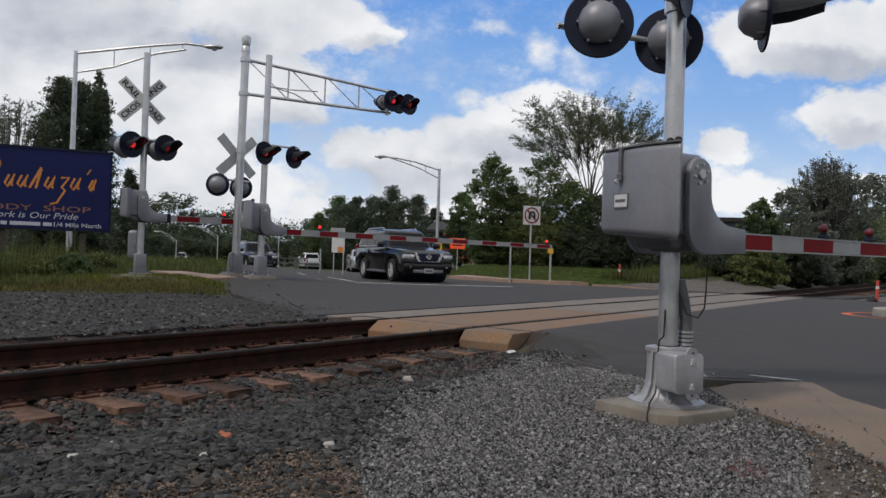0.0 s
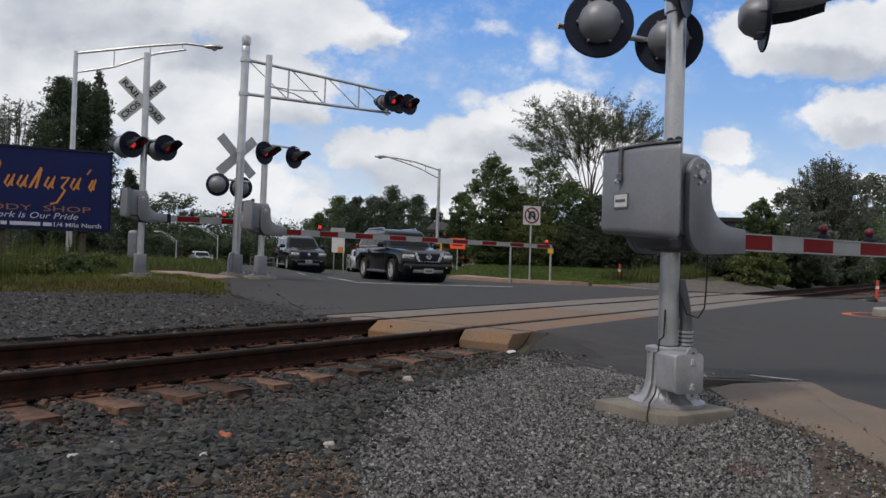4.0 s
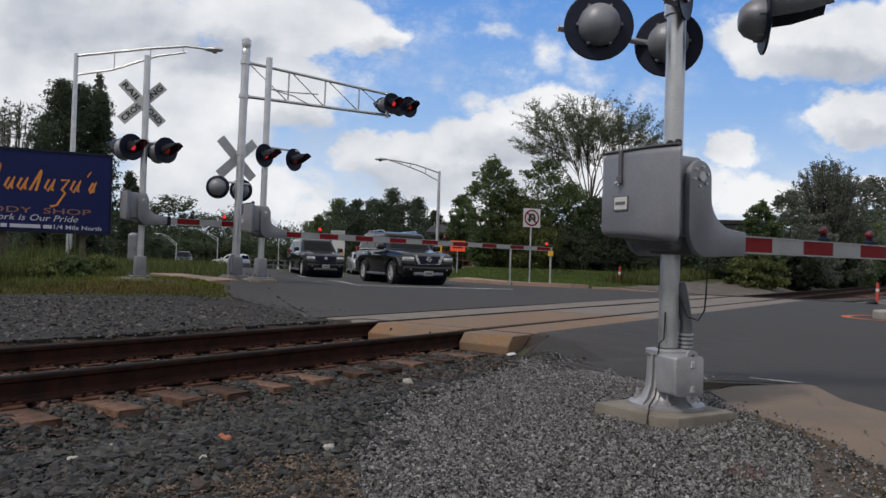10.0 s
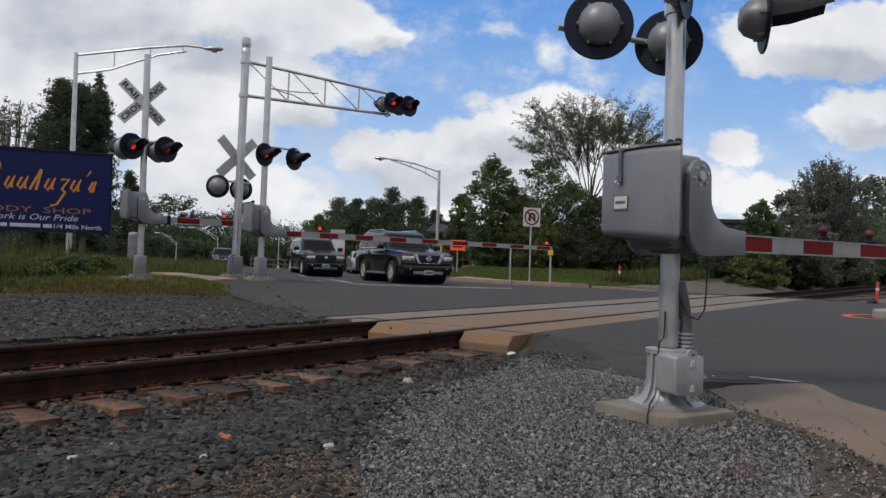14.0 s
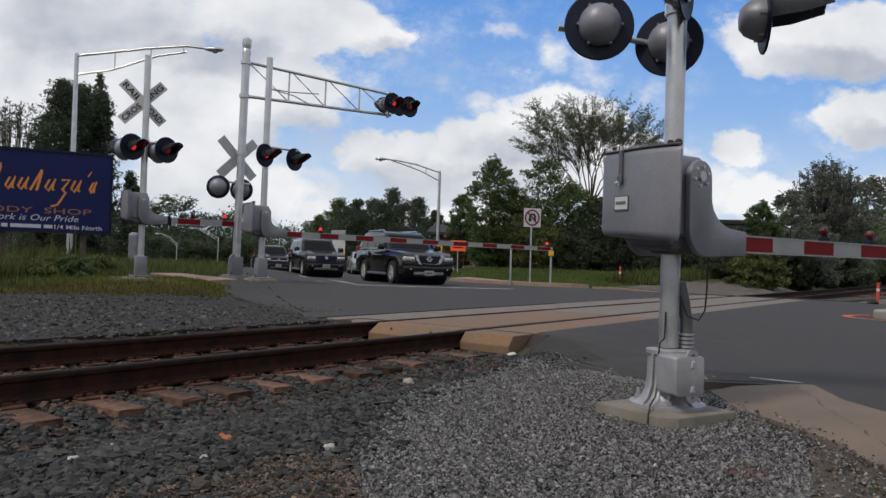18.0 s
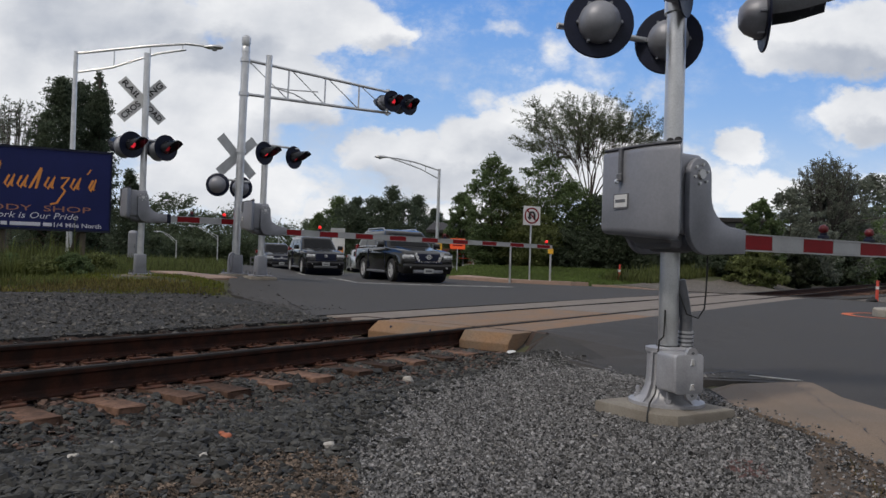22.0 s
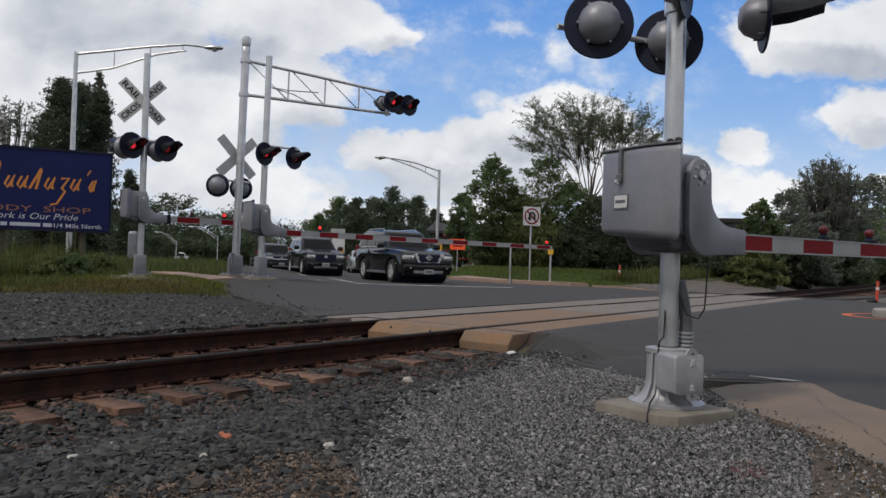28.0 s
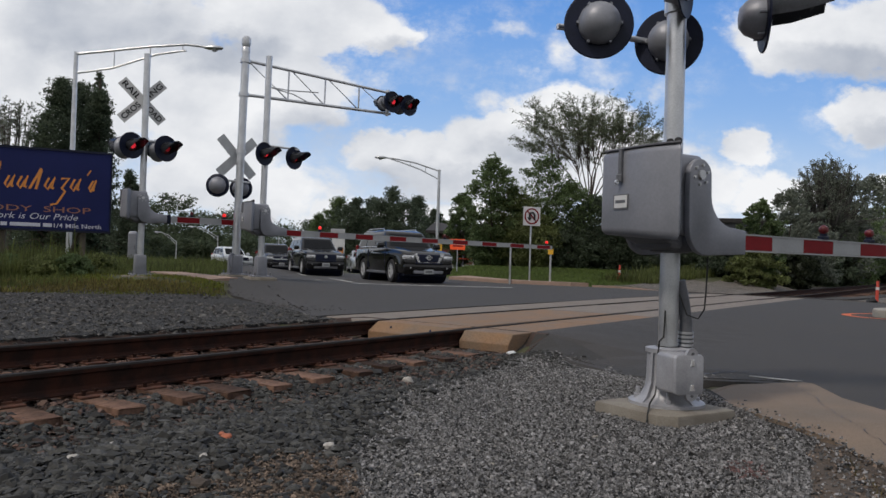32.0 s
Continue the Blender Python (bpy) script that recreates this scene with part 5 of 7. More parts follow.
def cantilever():
    m = pose(-4.86, 18.0, 0.34, 0, 0.9, ROAD + 8)
    sig = empty("cantilever_signal", m, "tall galvanized cantilever signal with truss arm and red flashers", "cantilever signal")
    wedge_pad(sig, 0.30, 0.30, 0.35, 0, mat=PADCONC)
    box_base(sig, 0.135, 0.46, GREYPAINT)
    part("mast", rod(B(), (0, 0, 0.3), (0.0, 0, 5.35), 0.092, seg=22), GALV, sig, "thick galvanized pipe mast", smooth=True)
    bm = lathe(B(), [(0.0, 5.64), (0.06, 5.63), (0.105, 5.58), (0.11, 5.45), (0.085, 5.37), (0.10, 5.35), (0.10, 5.24)], None, 18)
    part("mast_cap", bm, GALV, sig, smooth=True)
    for z in (5.0, 4.2, 2.85):
        part("clamp", rod(B(), (0, 0, z), (0, 0, z + 0.09), 0.118, seg=18), GALV, sig, smooth=True)
    bm = pipe(B(), [(-0.22, -0.12, -0.05), (-0.22, -0.12, 0.36), (-0.20, -0.12, 0.44), (-0.16, -0.10, 0.48), (-0.08, -0.06, 0.48)], 0.028, 10)
    part("conduit", bm, GREYPAINT, sig, "bent steel conduit beside the base", smooth=True)
    # truss: two chords and slim braces
    L = 4.22
    part("truss_chord", rod(B(), (0, 0, 5.06), (L, 0, 5.03), 0.036, seg=12), GALV, sig, smooth=True)
    part("truss_chord", rod(B(), (0, 0, 4.25), (L, 0, 4.47), 0.038, seg=12), GALV, sig, smooth=True)
    for i, x in enumerate((1.15, 2.18, 3.2)):
        bm = B()
        zt, zb = 5.06 - 0.03 * x / L, 4.25 + 0.22 * x / L
        rod(bm, (x, 0, zb), (x, 0, zt), 0.022, seg=8)
        xp = (0.0, 1.15, 2.18, 3.2)[i]
        rod(bm, (xp + 0.05, -0.012, 5.06 - 0.03 * xp / L), (x, -0.012, zb), 0.012, seg=8)
        rod(bm, (xp + 0.10, 0.02, 5.06 - 0.03 * xp / L), (x, 0.02, zb), 0.008, seg=8)
        part("truss_brace", bm, GALV, sig)
    bm = B()
    rod(bm, (3.25, 0, 5.03), (L, 0, 4.47), 0.012, seg=8)
    rod(bm, (L - 0.1, 0, 4.4), (L - 0.1, 0, 5.1), 0.05, seg=12)
    part("end_post", bm, GALV, sig)
    for x, deg, lit, y in ((L - 0.12, -88, "lit", -0.25), (L + 0.43, -88, "dim", -0.25), (L - 0.16, 80, "", 0.1), (L + 0.36, 80, "", 0.1)):
        lamp_head(sig, (x, y, 4.74), deg, lit, 0.285 if y < 0 else 0.215, hood=0.34, bulge=0.5 if y < 0 else 0.85)
    part("crossarm", rod(B(), (L - 0.3, 0, 4.74), (L + 0.45, 0, 4.74), 0.03, seg=10), GALV, sig)
    crossbuck(sig, (-0.02, 0.16, 2.78), 90, words=False)
    for x, y in ((-0.48, 0.12), (0.18, 0.30)):
        lamp_head(sig, (x, y, 2.06), 55, "", 0.27, bulge=0.72)
    part("crossarm", rod(B(), (-0.48, 0.12, 2.2), (0.3, 0.12, 2.2), 0.026, seg=10), GALV, sig)


cantilever()


def far_mid_signal():
    m = pose(-4.08, 17.2, 0.33, 0, 0.5, ROAD)
    sig = empty("crossing_signal", m, "galvanized crossing signal mast with red flashers and long lowered gate", "crossing signal", "crossing signals")
    wedge_pad(sig, 0.30, 0.30, 0.35, 0, mat=PADCONC)
    box_base(sig, 0.122, 0.46, GREYPAINT)
    part("mast", rod(B(), (0, 0, 0.4), (0, 0, 4.97), 0.0705, seg=20), GALV, sig, "galvanized steel pipe mast", smooth=True)
    mechanism(sig, 1.05, 1.03)
    gate_arm(sig, (0.46, -0.01, 1.02), 7.9, 0.125, 0.085, [(0.92, True), (4.35, False), (7.7, True)], stripe=0.46)
    part("crossarm", rod(B(), (-0.02, -0.05, 2.95), (0.80, 0.05, 2.95), 0.024, seg=10), GALV, sig)
    part("crossarm_clamp", rod(B(), (0, 0, 2.88), (0, 0, 3.02), 0.09, seg=18), GALV, sig, smooth=True)
    for x, y, lit in ((-0.08, -0.17, "lit"), (0.68, 0.02, "dim")):
        lamp_head(sig, (x, y, 2.74), -66, lit, 0.26, hood=0.44)
    # a bracket arm near the top
    bm = pipe(B(), [(0, 0, 4.28), (0.5, 0, 4.27), (1.2, 0, 4.33)], 0.014, 8)
    pipe(bm, [(0, 0, 4.28), (0.6, 0, 4.2), (1.0, 0, 4.05)], 0.014, 8)
    part("bracket", bm, GALV, sig)


far_mid_signal()


# ---- vehicles ----
def quad_panel(bm, corners, a0, a1, b0, b1, lift, inset=0.0):
    """A thin pane on the face of four corners (bl, br, tr, tl), between fractions a across and b up."""
    c = [Vector(p) for p in corners]
    no = (c[1] - c[0]).cross(c[3] - c[0]).normalized()

    def at(a, b):
        return (c[0] * (1 - a) + c[1] * a) * (1 - b) + (c[3] * (1 - a) + c[2] * a) * b
    q = [at(a0, b0), at(a1, b0), at(a1, b1), at(a0, b1)]
    lo = [bm.verts.new(p + no * (lift - 0.012)) for p in q]
    hi = [bm.verts.new(p + no * lift) for p in q]
    bm.faces.new(hi)
    for i in range(4):
        j = (i + 1) % 4
        bm.faces.new((lo[i], lo[j], hi[j], hi[i]))
    return bm


def wheel(parent, x, y, r, w, side):
    m = Matrix.Translation((x, y, r)) @ pose(0, 0, 0, -90 * side, 0, 0)
    bm = lathe(B(), [(r * 0.62, -w / 2), (r * 0.92, -w / 2), (r, -w / 2 + 0.04), (r, w / 2 - 0.04), (r * 0.93, w / 2), (r * 0.66, w / 2), (r * 0.62, w / 2 - 0.03)], None, 28)
    ty = part("wheel", bm, RUBBER, parent, "black tyre on a silver alloy rim", m=m, smooth=True)
    bm = lathe(B(), [(r * 0.64, w / 2 - 0.02), (r * 0.62, w / 2 - 0.035), (r * 0.55, w / 2 - 0.09), (0.0, w / 2 - 0.10)], None, 24)
    part("rim_well", bm, GREYDARK, ty, smooth=True)
    bm = B()
    for k in range(6):
        a = k * math.pi / 3
        slab(bm, [(0.03, -0.045), (r * 0.62, -0.03), (r * 0.62, 0.03), (0.03, 0.045)], w / 2 - 0.07, w / 2 - 0.03, pose(0, 0, 0, 0, 0, math.degrees(a)))
    lathe(bm, [(r * 0.66, w / 2 - 0.015), (r * 0.60, w / 2 - 0.01), (r * 0.60, w / 2 - 0.06)], None, 24)
    lathe(bm, [(0.08, w / 2 - 0.06), (0.07, w / 2 - 0.015), (0.0, w / 2 - 0.01)], None, 12)
    part("rim", bm, ALLOY, ty, "silver alloy rim", smooth=True)


def vehicle(name, m, label, category, paint, L=5.2, W=1.98, H=1.88, nose=1.08, belt=1.22, wind=0.95, roof0=0.25, roof1=-2.30, tail=-2.52, clear=0.34, wr=0.40, axle=(1.60, -1.48),
            bed=False, rack=True, grille="chrome", front_black=False, plate_z=0.44):
    v = empty(name, m, label, category, "vehicles on the road")
    h, hw = L / 2, W / 2
    # lower body: side outline with wheel arches, rounded towards the nose and the sills
    out = [(h - 0.10, clear - 0.02), (h - 0.02, clear + 0.16), (h, 0.72), (h - 0.05, nose - 0.10), (h - 0.20, nose), (wind + 0.15, belt - 0.02), (wind, belt)]
    out += [(-h + 0.10, belt), (-h + 0.02, belt - 0.1), (-h, 0.75), (-h + 0.04, clear + 0.1), (-h + 0.14, clear)]
    for ax in (axle[1], axle[0]):
        R = wr + 0.085
        a0 = math.asin(max(-0.9, (clear - wr) / R))
        for a in np.linspace(math.pi - a0, a0, 9):
            out.append((ax + R * math.cos(a), wr + R * math.sin(a)))
    bm = slab(B(), out, -hw, hw, pose(0, 0, 0, 90, 0, 0), bevel=0.07, seg=3)
    for q in bm.verts:
        f = 1.0
        if q.co.x > h - 0.75:
            f -= 0.13 * ((q.co.x - h + 0.75) / 0.75) ** 2
        if q.co.x < -h + 0.5:
            f -= 0.06 * ((-h + 0.5 - q.co.x) / 0.5) ** 2
        if q.co.z > 0.85:
            f -= 0.055 * (q.co.z - 0.85) / 0.4
        if q.co.z < 0.6:
            f -= 0.03
        q.co.y *= f
    body = part("body", bm, paint, v, smooth=True)
    # hood bulge
    bm = B()
    slab(bm, [(h - 0.35, -hw * 0.52), (h - 0.30, 0), (h - 0.35, hw * 0.52), (wind + 0.2, hw * 0.66), (wind + 0.2, -hw * 0.66)], nose - 0.1, nose + 0.03, bevel=0.03)
    for q in bm.verts:
        t = (h - 0.3 - q.co.x) / (h - 0.5 - wind)
        q.co.z += (belt - nose) * max(0, min(1, t)) - 0.0
    part("hood", bm, paint, v, smooth=True)
    # cabin
    b0, t0 = hw * 0.945, hw * 0.74
    rear_b, rear_t = (tail, roof1)
    bot = [(wind, -b0 * 0.94, belt - 0.03), (wind, b0 * 0.94, belt - 0.03), (rear_b, b0 * 0.96, belt - 0.03), (rear_b, -b0 * 0.96, belt - 0.03)]
    top = [(roof0, -t0, H - 0.09), (roof0, t0, H - 0.09), (rear_t, t0, H - 0.09), (rear_t, -t0, H - 0.09)]
    bm = B()
    vb, vt = [bm.verts.new(p) for p in bot], [bm.verts.new(p) for p in top]
    mid = [(roof0 - 0.28, -t0 * 0.9, H - 0.02), (roof0 - 0.28, t0 * 0.9, H - 0.02), (rear_t + 0.22, t0 * 0.9, H - 0.02), (rear_t + 0.22, -t0 * 0.9, H - 0.02)]
    vm = [bm.verts.new(p) for p in mid]
    for a, b in ((vb, vt), (vt, vm)):
        for i in range(4):
            j = (i + 1) % 4
            bm.faces.new((a[i], a[j], b[j], b[i]))
    bm.faces.new(vm)
    bmesh.ops.recalc_face_normals(bm, faces=bm.faces[:])
    bmesh.ops.bevel(bm, geom=[e for e in bm.edges if not e.is_boundary], offset=0.085, segments=4, affect="EDGES", profile=0.5)
    part("cabin", bm, paint, v, smooth=True)
    # panes
    ws = quad_panel(B(), (bot[0], bot[1], top[1], top[0]), 0.075, 0.925, 0.13, 0.87, 0.010)
    part("windscreen", ws, GLASS, v, "dark glass windscreen")
    rw = quad_panel(B(), (bot[2], bot[3], top[3], top[2]), 0.09, 0.91, 0.15, 0.9, 0.008)
    part("rear_window", rw, GLASS, v)
    cuts = ((0.10, 0.36), (0.39, 0.66), (0.69, 0.93)) if not bed else ((0.14, 0.52), (0.56, 0.92))
    for sgn in (1, -1):
        cs = (bot[1], bot[2], top[2], top[1]) if sgn > 0 else (bot[3], bot[0], top[0], top[3])
        for a, b in cuts:
            if sgn < 0:
                a, b = 1 - b, 1 - a
            part("side_window", quad_panel(B(), cs, a, b, 0.14, 0.86, 0.010), GLASS, v)
    if grille == "chrome":
        for sgn in (1, -1):
            part("window_trim", rod(B(), (wind - 0.2, sgn * hw * 0.915, belt + 0.02), (rear_b + 0.3, sgn * hw * 0.915, belt + 0.02), 0.014, seg=6), CHROME, v)
    # front: grille, headlights, bumper, plate
    fx = h - 0.015
    bm = B()
    box(bm, fx - 0.10, fx + 0.02, -0.47, 0.47, 0.74, nose - 0.08, 0.02, 2)
    g = part("grille", bm, BLACK, v, "black grille with a bright surround")
    if grille == "chrome":
        bm = B()
        for s in (-1, 1):
            slab(bm, [(s * 0.44, nose - 0.05), (s * 0.56, nose - 0.05), (s * 0.40, 0.72), (s * 0.32, 0.72)], -0.02, 0.045, Matrix.Translation((fx, 0, 0)) @ pose(0, 0, 0, 90, 0, 90))
        box(bm, fx - 0.02, fx + 0.04, -0.36, 0.36, 0.69, 0.73)
        part("grille_surround", bm, CHROME, g, "chrome bars")
        bm = lathe(B(), [(0.085, 0.0), (0.085, 0.03), (0.06, 0.03), (0.06, 0.0)], Matrix.Translation((fx + 0.02, 0, 0.89)) @ facing(0), 18)
        box(bm, fx + 0.02, fx + 0.045, -0.12, 0.12, 0.875, 0.905)
        part("emblem", bm, CHROME, g)
    else:
        bm = lathe(B(), [(0.0, 0.04), (0.07, 0.035), (0.07, 0.0)], Matrix.Translation((fx + 0.01, 0, 0.89)) @ facing(0), 16)
        part("emblem", bm, CHROME, g)
        if grille == "bar":
            bm = B()
            box(bm, fx - 0.02, fx + 0.035, -0.55, 0.55, 0.80, 0.86)
            part("grille_bar", bm, CHROME, g)
    for s in (-1, 1):
        bm = B()
        box(bm, h - 0.42, h + 0.022, s * (hw - 0.48), s * (hw - 0.10), nose - 0.27, nose - 0.12, 0.03, 2)
        for q in bm.verts:
            if abs(q.co.y) > hw - 0.3:
                q.co.x -= 0.055
        hl = part("headlight", bm, HEADL, v, "clear headlight", smooth=True)
        for dy, rr in ((0.40, 0.055), (0.25, 0.045)):
            bm = lathe(B(), [(0.0, 0.02), (rr * 0.6, 0.016), (rr, 0.0), (rr, -0.03)], Matrix.Translation((h + 0.018 - 0.05 * (dy < 0.3), s * (hw - dy), nose - 0.195)) @ facing(0), 14)
            part("lamp", bm, CHROME, hl, smooth=True)
        bm = B()
        box(bm, -h - 0.012, -h + 0.14, s * (hw - 0.24), s * (hw - 0.07), 0.78, belt + 0.1, 0.02, 1)
        part("tail_light", bm, TAIL, v)
        bm = B()
        box(bm, wind - 0.28, wind - 0.08, s * (hw - 0.03), s * (hw + 0.20), belt - 0.02, belt + 0.17, 0.03, 2)
        part("mirror", bm, paint, v, smooth=True)
        bm = B()
        box(bm, axle[1] + wr + 0.12, axle[0] - wr - 0.12, s * (hw - 0.12), s * (hw + 0.02), clear - 0.04, clear + 0.04, 0.015, 1)
        part("side_step", bm, GREYDARK, v)
        for k, x in enumerate((roof0 - 0.62, roof0 - 1.66)):
            if bed and k:
                continue
            bm = B()
            box(bm, x - 0.10, x + 0.10, s * (hw * 0.985), s * (hw * 0.985 + 0.025), belt - 0.17, belt - 0.13, 0.008, 1)
            part("door_handle", bm, CHROME if grille == "chrome" else paint, v)
        for x in (roof0 - 1.15, axle[0] - wr - 0.2, axle[1] + wr + 0.25):
            bm = B()
            box(bm, x - 0.006, x + 0.006, s * (hw * 0.97), s * (hw + 0.002), clear + 0.14, belt - 0.08)
            part("door_seam", bm, BLACK, v)
        if rack:
            bm = pipe(B(), [(roof0 - 0.35, s * t0 * 0.86, H - 0.05), (roof0 - 0.5, s * t0 * 0.86, H + 0.03), (rear_t + 0.35, s * t0 * 0.86, H + 0.03), (rear_t + 0.2, s * t0 * 0.86, H - 0.05)], 0.018, 8)
            part("roof_rail", bm, GALV, v, smooth=True)
        for ax in axle:
            wheel(v, ax, s * (hw - 0.135), wr, 0.25, s)
            bm = B()
            R = wr + 0.085
            arch = [(ax + R * math.cos(a), wr + R * math.sin(a)) for a in np.linspace(math.pi * 1.02, -math.pi * 0.02, 13)]
            arch += [(ax + (R + 0.05) * math.cos(a), wr + (R + 0.05) * math.sin(a)) for a in np.linspace(-math.pi * 0.02, math.pi * 1.02, 13)]
            slab(bm, arch, -0.03, 0.022, Matrix.Translation((0, s * (hw - 0.03), 0)) @ pose(0, 0, 0, 90, 0, 0))
            part("wheel_arch", bm, paint if not front_black else GREYDARK, v)
    bm = B()
    box(bm, h - 0.22, h + 0.035, -hw + 0.12, hw - 0.12, 0.44, 0.66, 0.05, 3)
    part("front_bumper", bm, paint, v, smooth=True)
    for s in (-1, 1):
        fl = part("fog_recess", box(B(), h - 0.1, h + 0.026, s * (hw - 0.46), s * (hw - 0.22), 0.47, 0.60, 0.02, 1), BLACK, v, "black fog lamp recess")
        part("fog_lamp", lathe(B(), [(0.0, 0.012), (0.035, 0.008), (0.045, -0.01)], Matrix.Translation((h + 0.026, s * (hw - 0.34), 0.535)) @ facing(0), 12), HEADL, fl, smooth=True)
    part("lower_intake", box(B(), h - 0.1, h + 0.03, -0.50, 0.50, 0.67, 0.73, 0.015, 1), BLACK, v, "black lower intake")
    bm = B()
    box(bm, h - 0.3, h + 0.02, -0.55, 0.55, clear + 0.0, clear + 0.12, 0.03, 2)
    part("skid_plate", bm, GREYPAINT if grille == "chrome" else GREYDARK, v, smooth=True)
    bm = B()
    box(bm, h + 0.02, h + 0.045, -0.17, 0.17, plate_z, plate_z + 0.16, 0.004, 1)
    pl = part("number_plate", bm, GREYSHEET, v, "white number plate with a plain bar")
    bm = B()
    box(bm, h + 0.044, h + 0.048, -0.12, 0.12, plate_z + 0.05, plate_z + 0.11)
    part("bar", bm, GREYDARK, pl)
    bm = B()
    box(bm, -h - 0.03, -h + 0.2, -hw + 0.1, hw - 0.1, 0.42, 0.66, 0.05, 2)
    part("rear_bumper", bm, GREYDARK if paint is CARWHITE else paint, v, smooth=True)
    bm = B()
    box(bm, -h + 0.2, h - 0.25, -hw + 0.22, hw - 0.22, clear - 0.08, clear + 0.4)
    part("underbody", bm, BLACK, v)
    for ax in axle:
        part("wheel_well", rod(B(), (ax, -hw + 0.16, wr), (ax, hw - 0.16, wr), wr + 0.06, seg=20), BLACK, v)
    return v


HEAD = -69.0   # the queue faces along the road towards the crossing
suv_front = vehicle("suv", pose(-1.55, 28.6, 0.0, 0, 0, HEAD + 3), "black full-size SUV with chrome grille waiting at the gate", "suv", CARBLACK, L=5.30, W=2.02, H=1.90, plate_z=0.33)
suv_second = vehicle("suv", pose(-12.5, 53, -0.3, 0, 0, HEAD), "dark blue SUV with clear headlights queuing behind", "suv", CARBLUE, L=5.0, W=1.95, H=1.86, grille="plain", front_black=False)
pickup = vehicle("pickup_truck", pose(-30, 84, -0.7, 0, 0, HEAD), "dark pickup truck with a bright hood and chrome grille bar", "pickup truck", CARBLUE, L=5.4, W=2.0, H=1.84, bed=True, roof1=-0.85, tail=-1.05, grille="bar", rack=False)
car_white = vehicle("car", pose(-40, 121, -1.1, 0, 0, HEAD), "white hatchback car coming along the road", "car", CARWHITE, L=4.5, W=1.82, H=1.66, nose=0.98, belt=1.05, wind=0.75, roof0=0.05, roof1=-1.75, tail=-2.1, clear=0.24, wr=0.34, axle=(1.35, -1.30), rack=False, grille="plain")
car_away = vehicle("car", pose(-14.2, 82, -0.67, 0, 0, 108), "white compact SUV seen from behind, driving away", "car", CARWHITE, L=4.4, W=1.85, H=1.70, nose=1.0, belt=1.08, wind=0.75, roof0=0.1, roof1=-1.95, tail=-2.12, clear=0.26, wr=0.35, axle=(1.32, -1.28), rack=True, grille="plain")
car_silver = vehicle("car", pose(-31, 92, -0.8, 0, 0, HEAD), "pale silver car crossing the junction", "car", CARSILVER, L=4.6, W=1.82, H=1.5, nose=0.92, belt=0.98, wind=0.85, roof0=0.15, roof1=-1.25, tail=-1.95, clear=0.22, wr=0.33, axle=(1.40, -1.35), rack=False, grille="plain")


# ---- street furniture ----
def street_lamp(m, H, pts, head, label, braces, thick=1.0):
    """A pole with a truss arm: pts the upper chord from the pole top, with a lower chord beneath."""
    s = empty("street_lamp", m, label, "street lamp", "street lamps")
    part("pole", rod(B(), (0, 0, 0), (0, 0, H + 0.1), 0.125 * thick, 0.085 * thick, 16), GALV, s, "tapered galvanized pole", smooth=True)
    part("base", lathe(B(), [(0.0, 0.0), (0.22, 0.0), (0.22, 0.05), (0.15, 0.12), (0.13, 0.5)], None, 16), GALV, s)
    part("arm", pipe(B(), pts[0], 0.05 * thick, 10), GALV, s, smooth=True)
    part("arm_lower", pipe(B(), pts[1], 0.04 * thick, 10), GALV, s, smooth=True)
    bm = B()
    for a, b in braces:
        rod(bm, a, b, 0.028 * thick, seg=8)
    part("arm_brace", bm, GALV, s)
    x, y, z = head
    d = 1 if x > 0 else -1
    bm = lathe(B(), [(0.0, -0.42), (0.07, -0.40), (0.15, -0.2), (0.17, 0.05), (0.14, 0.28), (0.06, 0.38), (0.0, 0.40)], Matrix.Translation((x + d * 0.35, y, z)) @ facing(0 if d > 0 else 180) @ Matrix.Diagonal((thick, 0.62 * thick, 1, 1)), 16)
    lh = part("luminaire", bm, GALV, s, "grey cobra-head luminaire", smooth=True)
    bm = lathe(B(), [(0.13, 0.0), (0.10, -0.07), (0.0, -0.10)], Matrix.Translation((x + d * 0.38, y, z - 0.07)), 14)
    part("lens", bm, GREYSHEET, lh, smooth=True)
    return s


street_lamp(pose(-15.6, 32, 0.2, 0, 0, 0), 8.75, ([(0, 0, 8.75), (3.0, 0, 9.15), (4.6, 0, 9.30), (5.5, 0, 9.22)], [(0, 0, 7.95), (1.5, 0, 8.2), (3.4, 0, 8.85), (4.6, 0, 9.05)]),
            (5.4, 0, 9.2), "tall galvanized street lamp with long truss arm behind the billboard", [((1.6, 0, 8.97), (1.6, 0, 8.25)), ((3.1, 0, 9.16), (3.1, 0, 8.72)), ((4.45, 0, 9.28), (4.45, 0, 9.02))])
corner_lamp = street_lamp(pose(-0.4, 50, -0.3, 0, 0, 0), 6.9, ([(0, 0, 6.9), (-1.6, 0, 7.4), (-2.8, 0, 7.6), (-3.6, 0, 7.68)], [(0, 0, 6.35), (-1.2, 0, 6.95), (-2.5, 0, 7.4), (-3.2, 0, 7.6)]),
            (-3.5, 0, 7.68), "galvanized street lamp with short truss arm beside the road", [((-0.9, 0, 7.18), (-0.9, 0, 6.8)), ((-1.9, 0, 7.45), (-1.9, 0, 7.18))])
part("marker_panel", box(B(), 0.06, 0.32, -0.16, -0.10, 1.55, 2.25, 0.01, 1), YELLOWP, corner_lamp, "yellow marker panel")
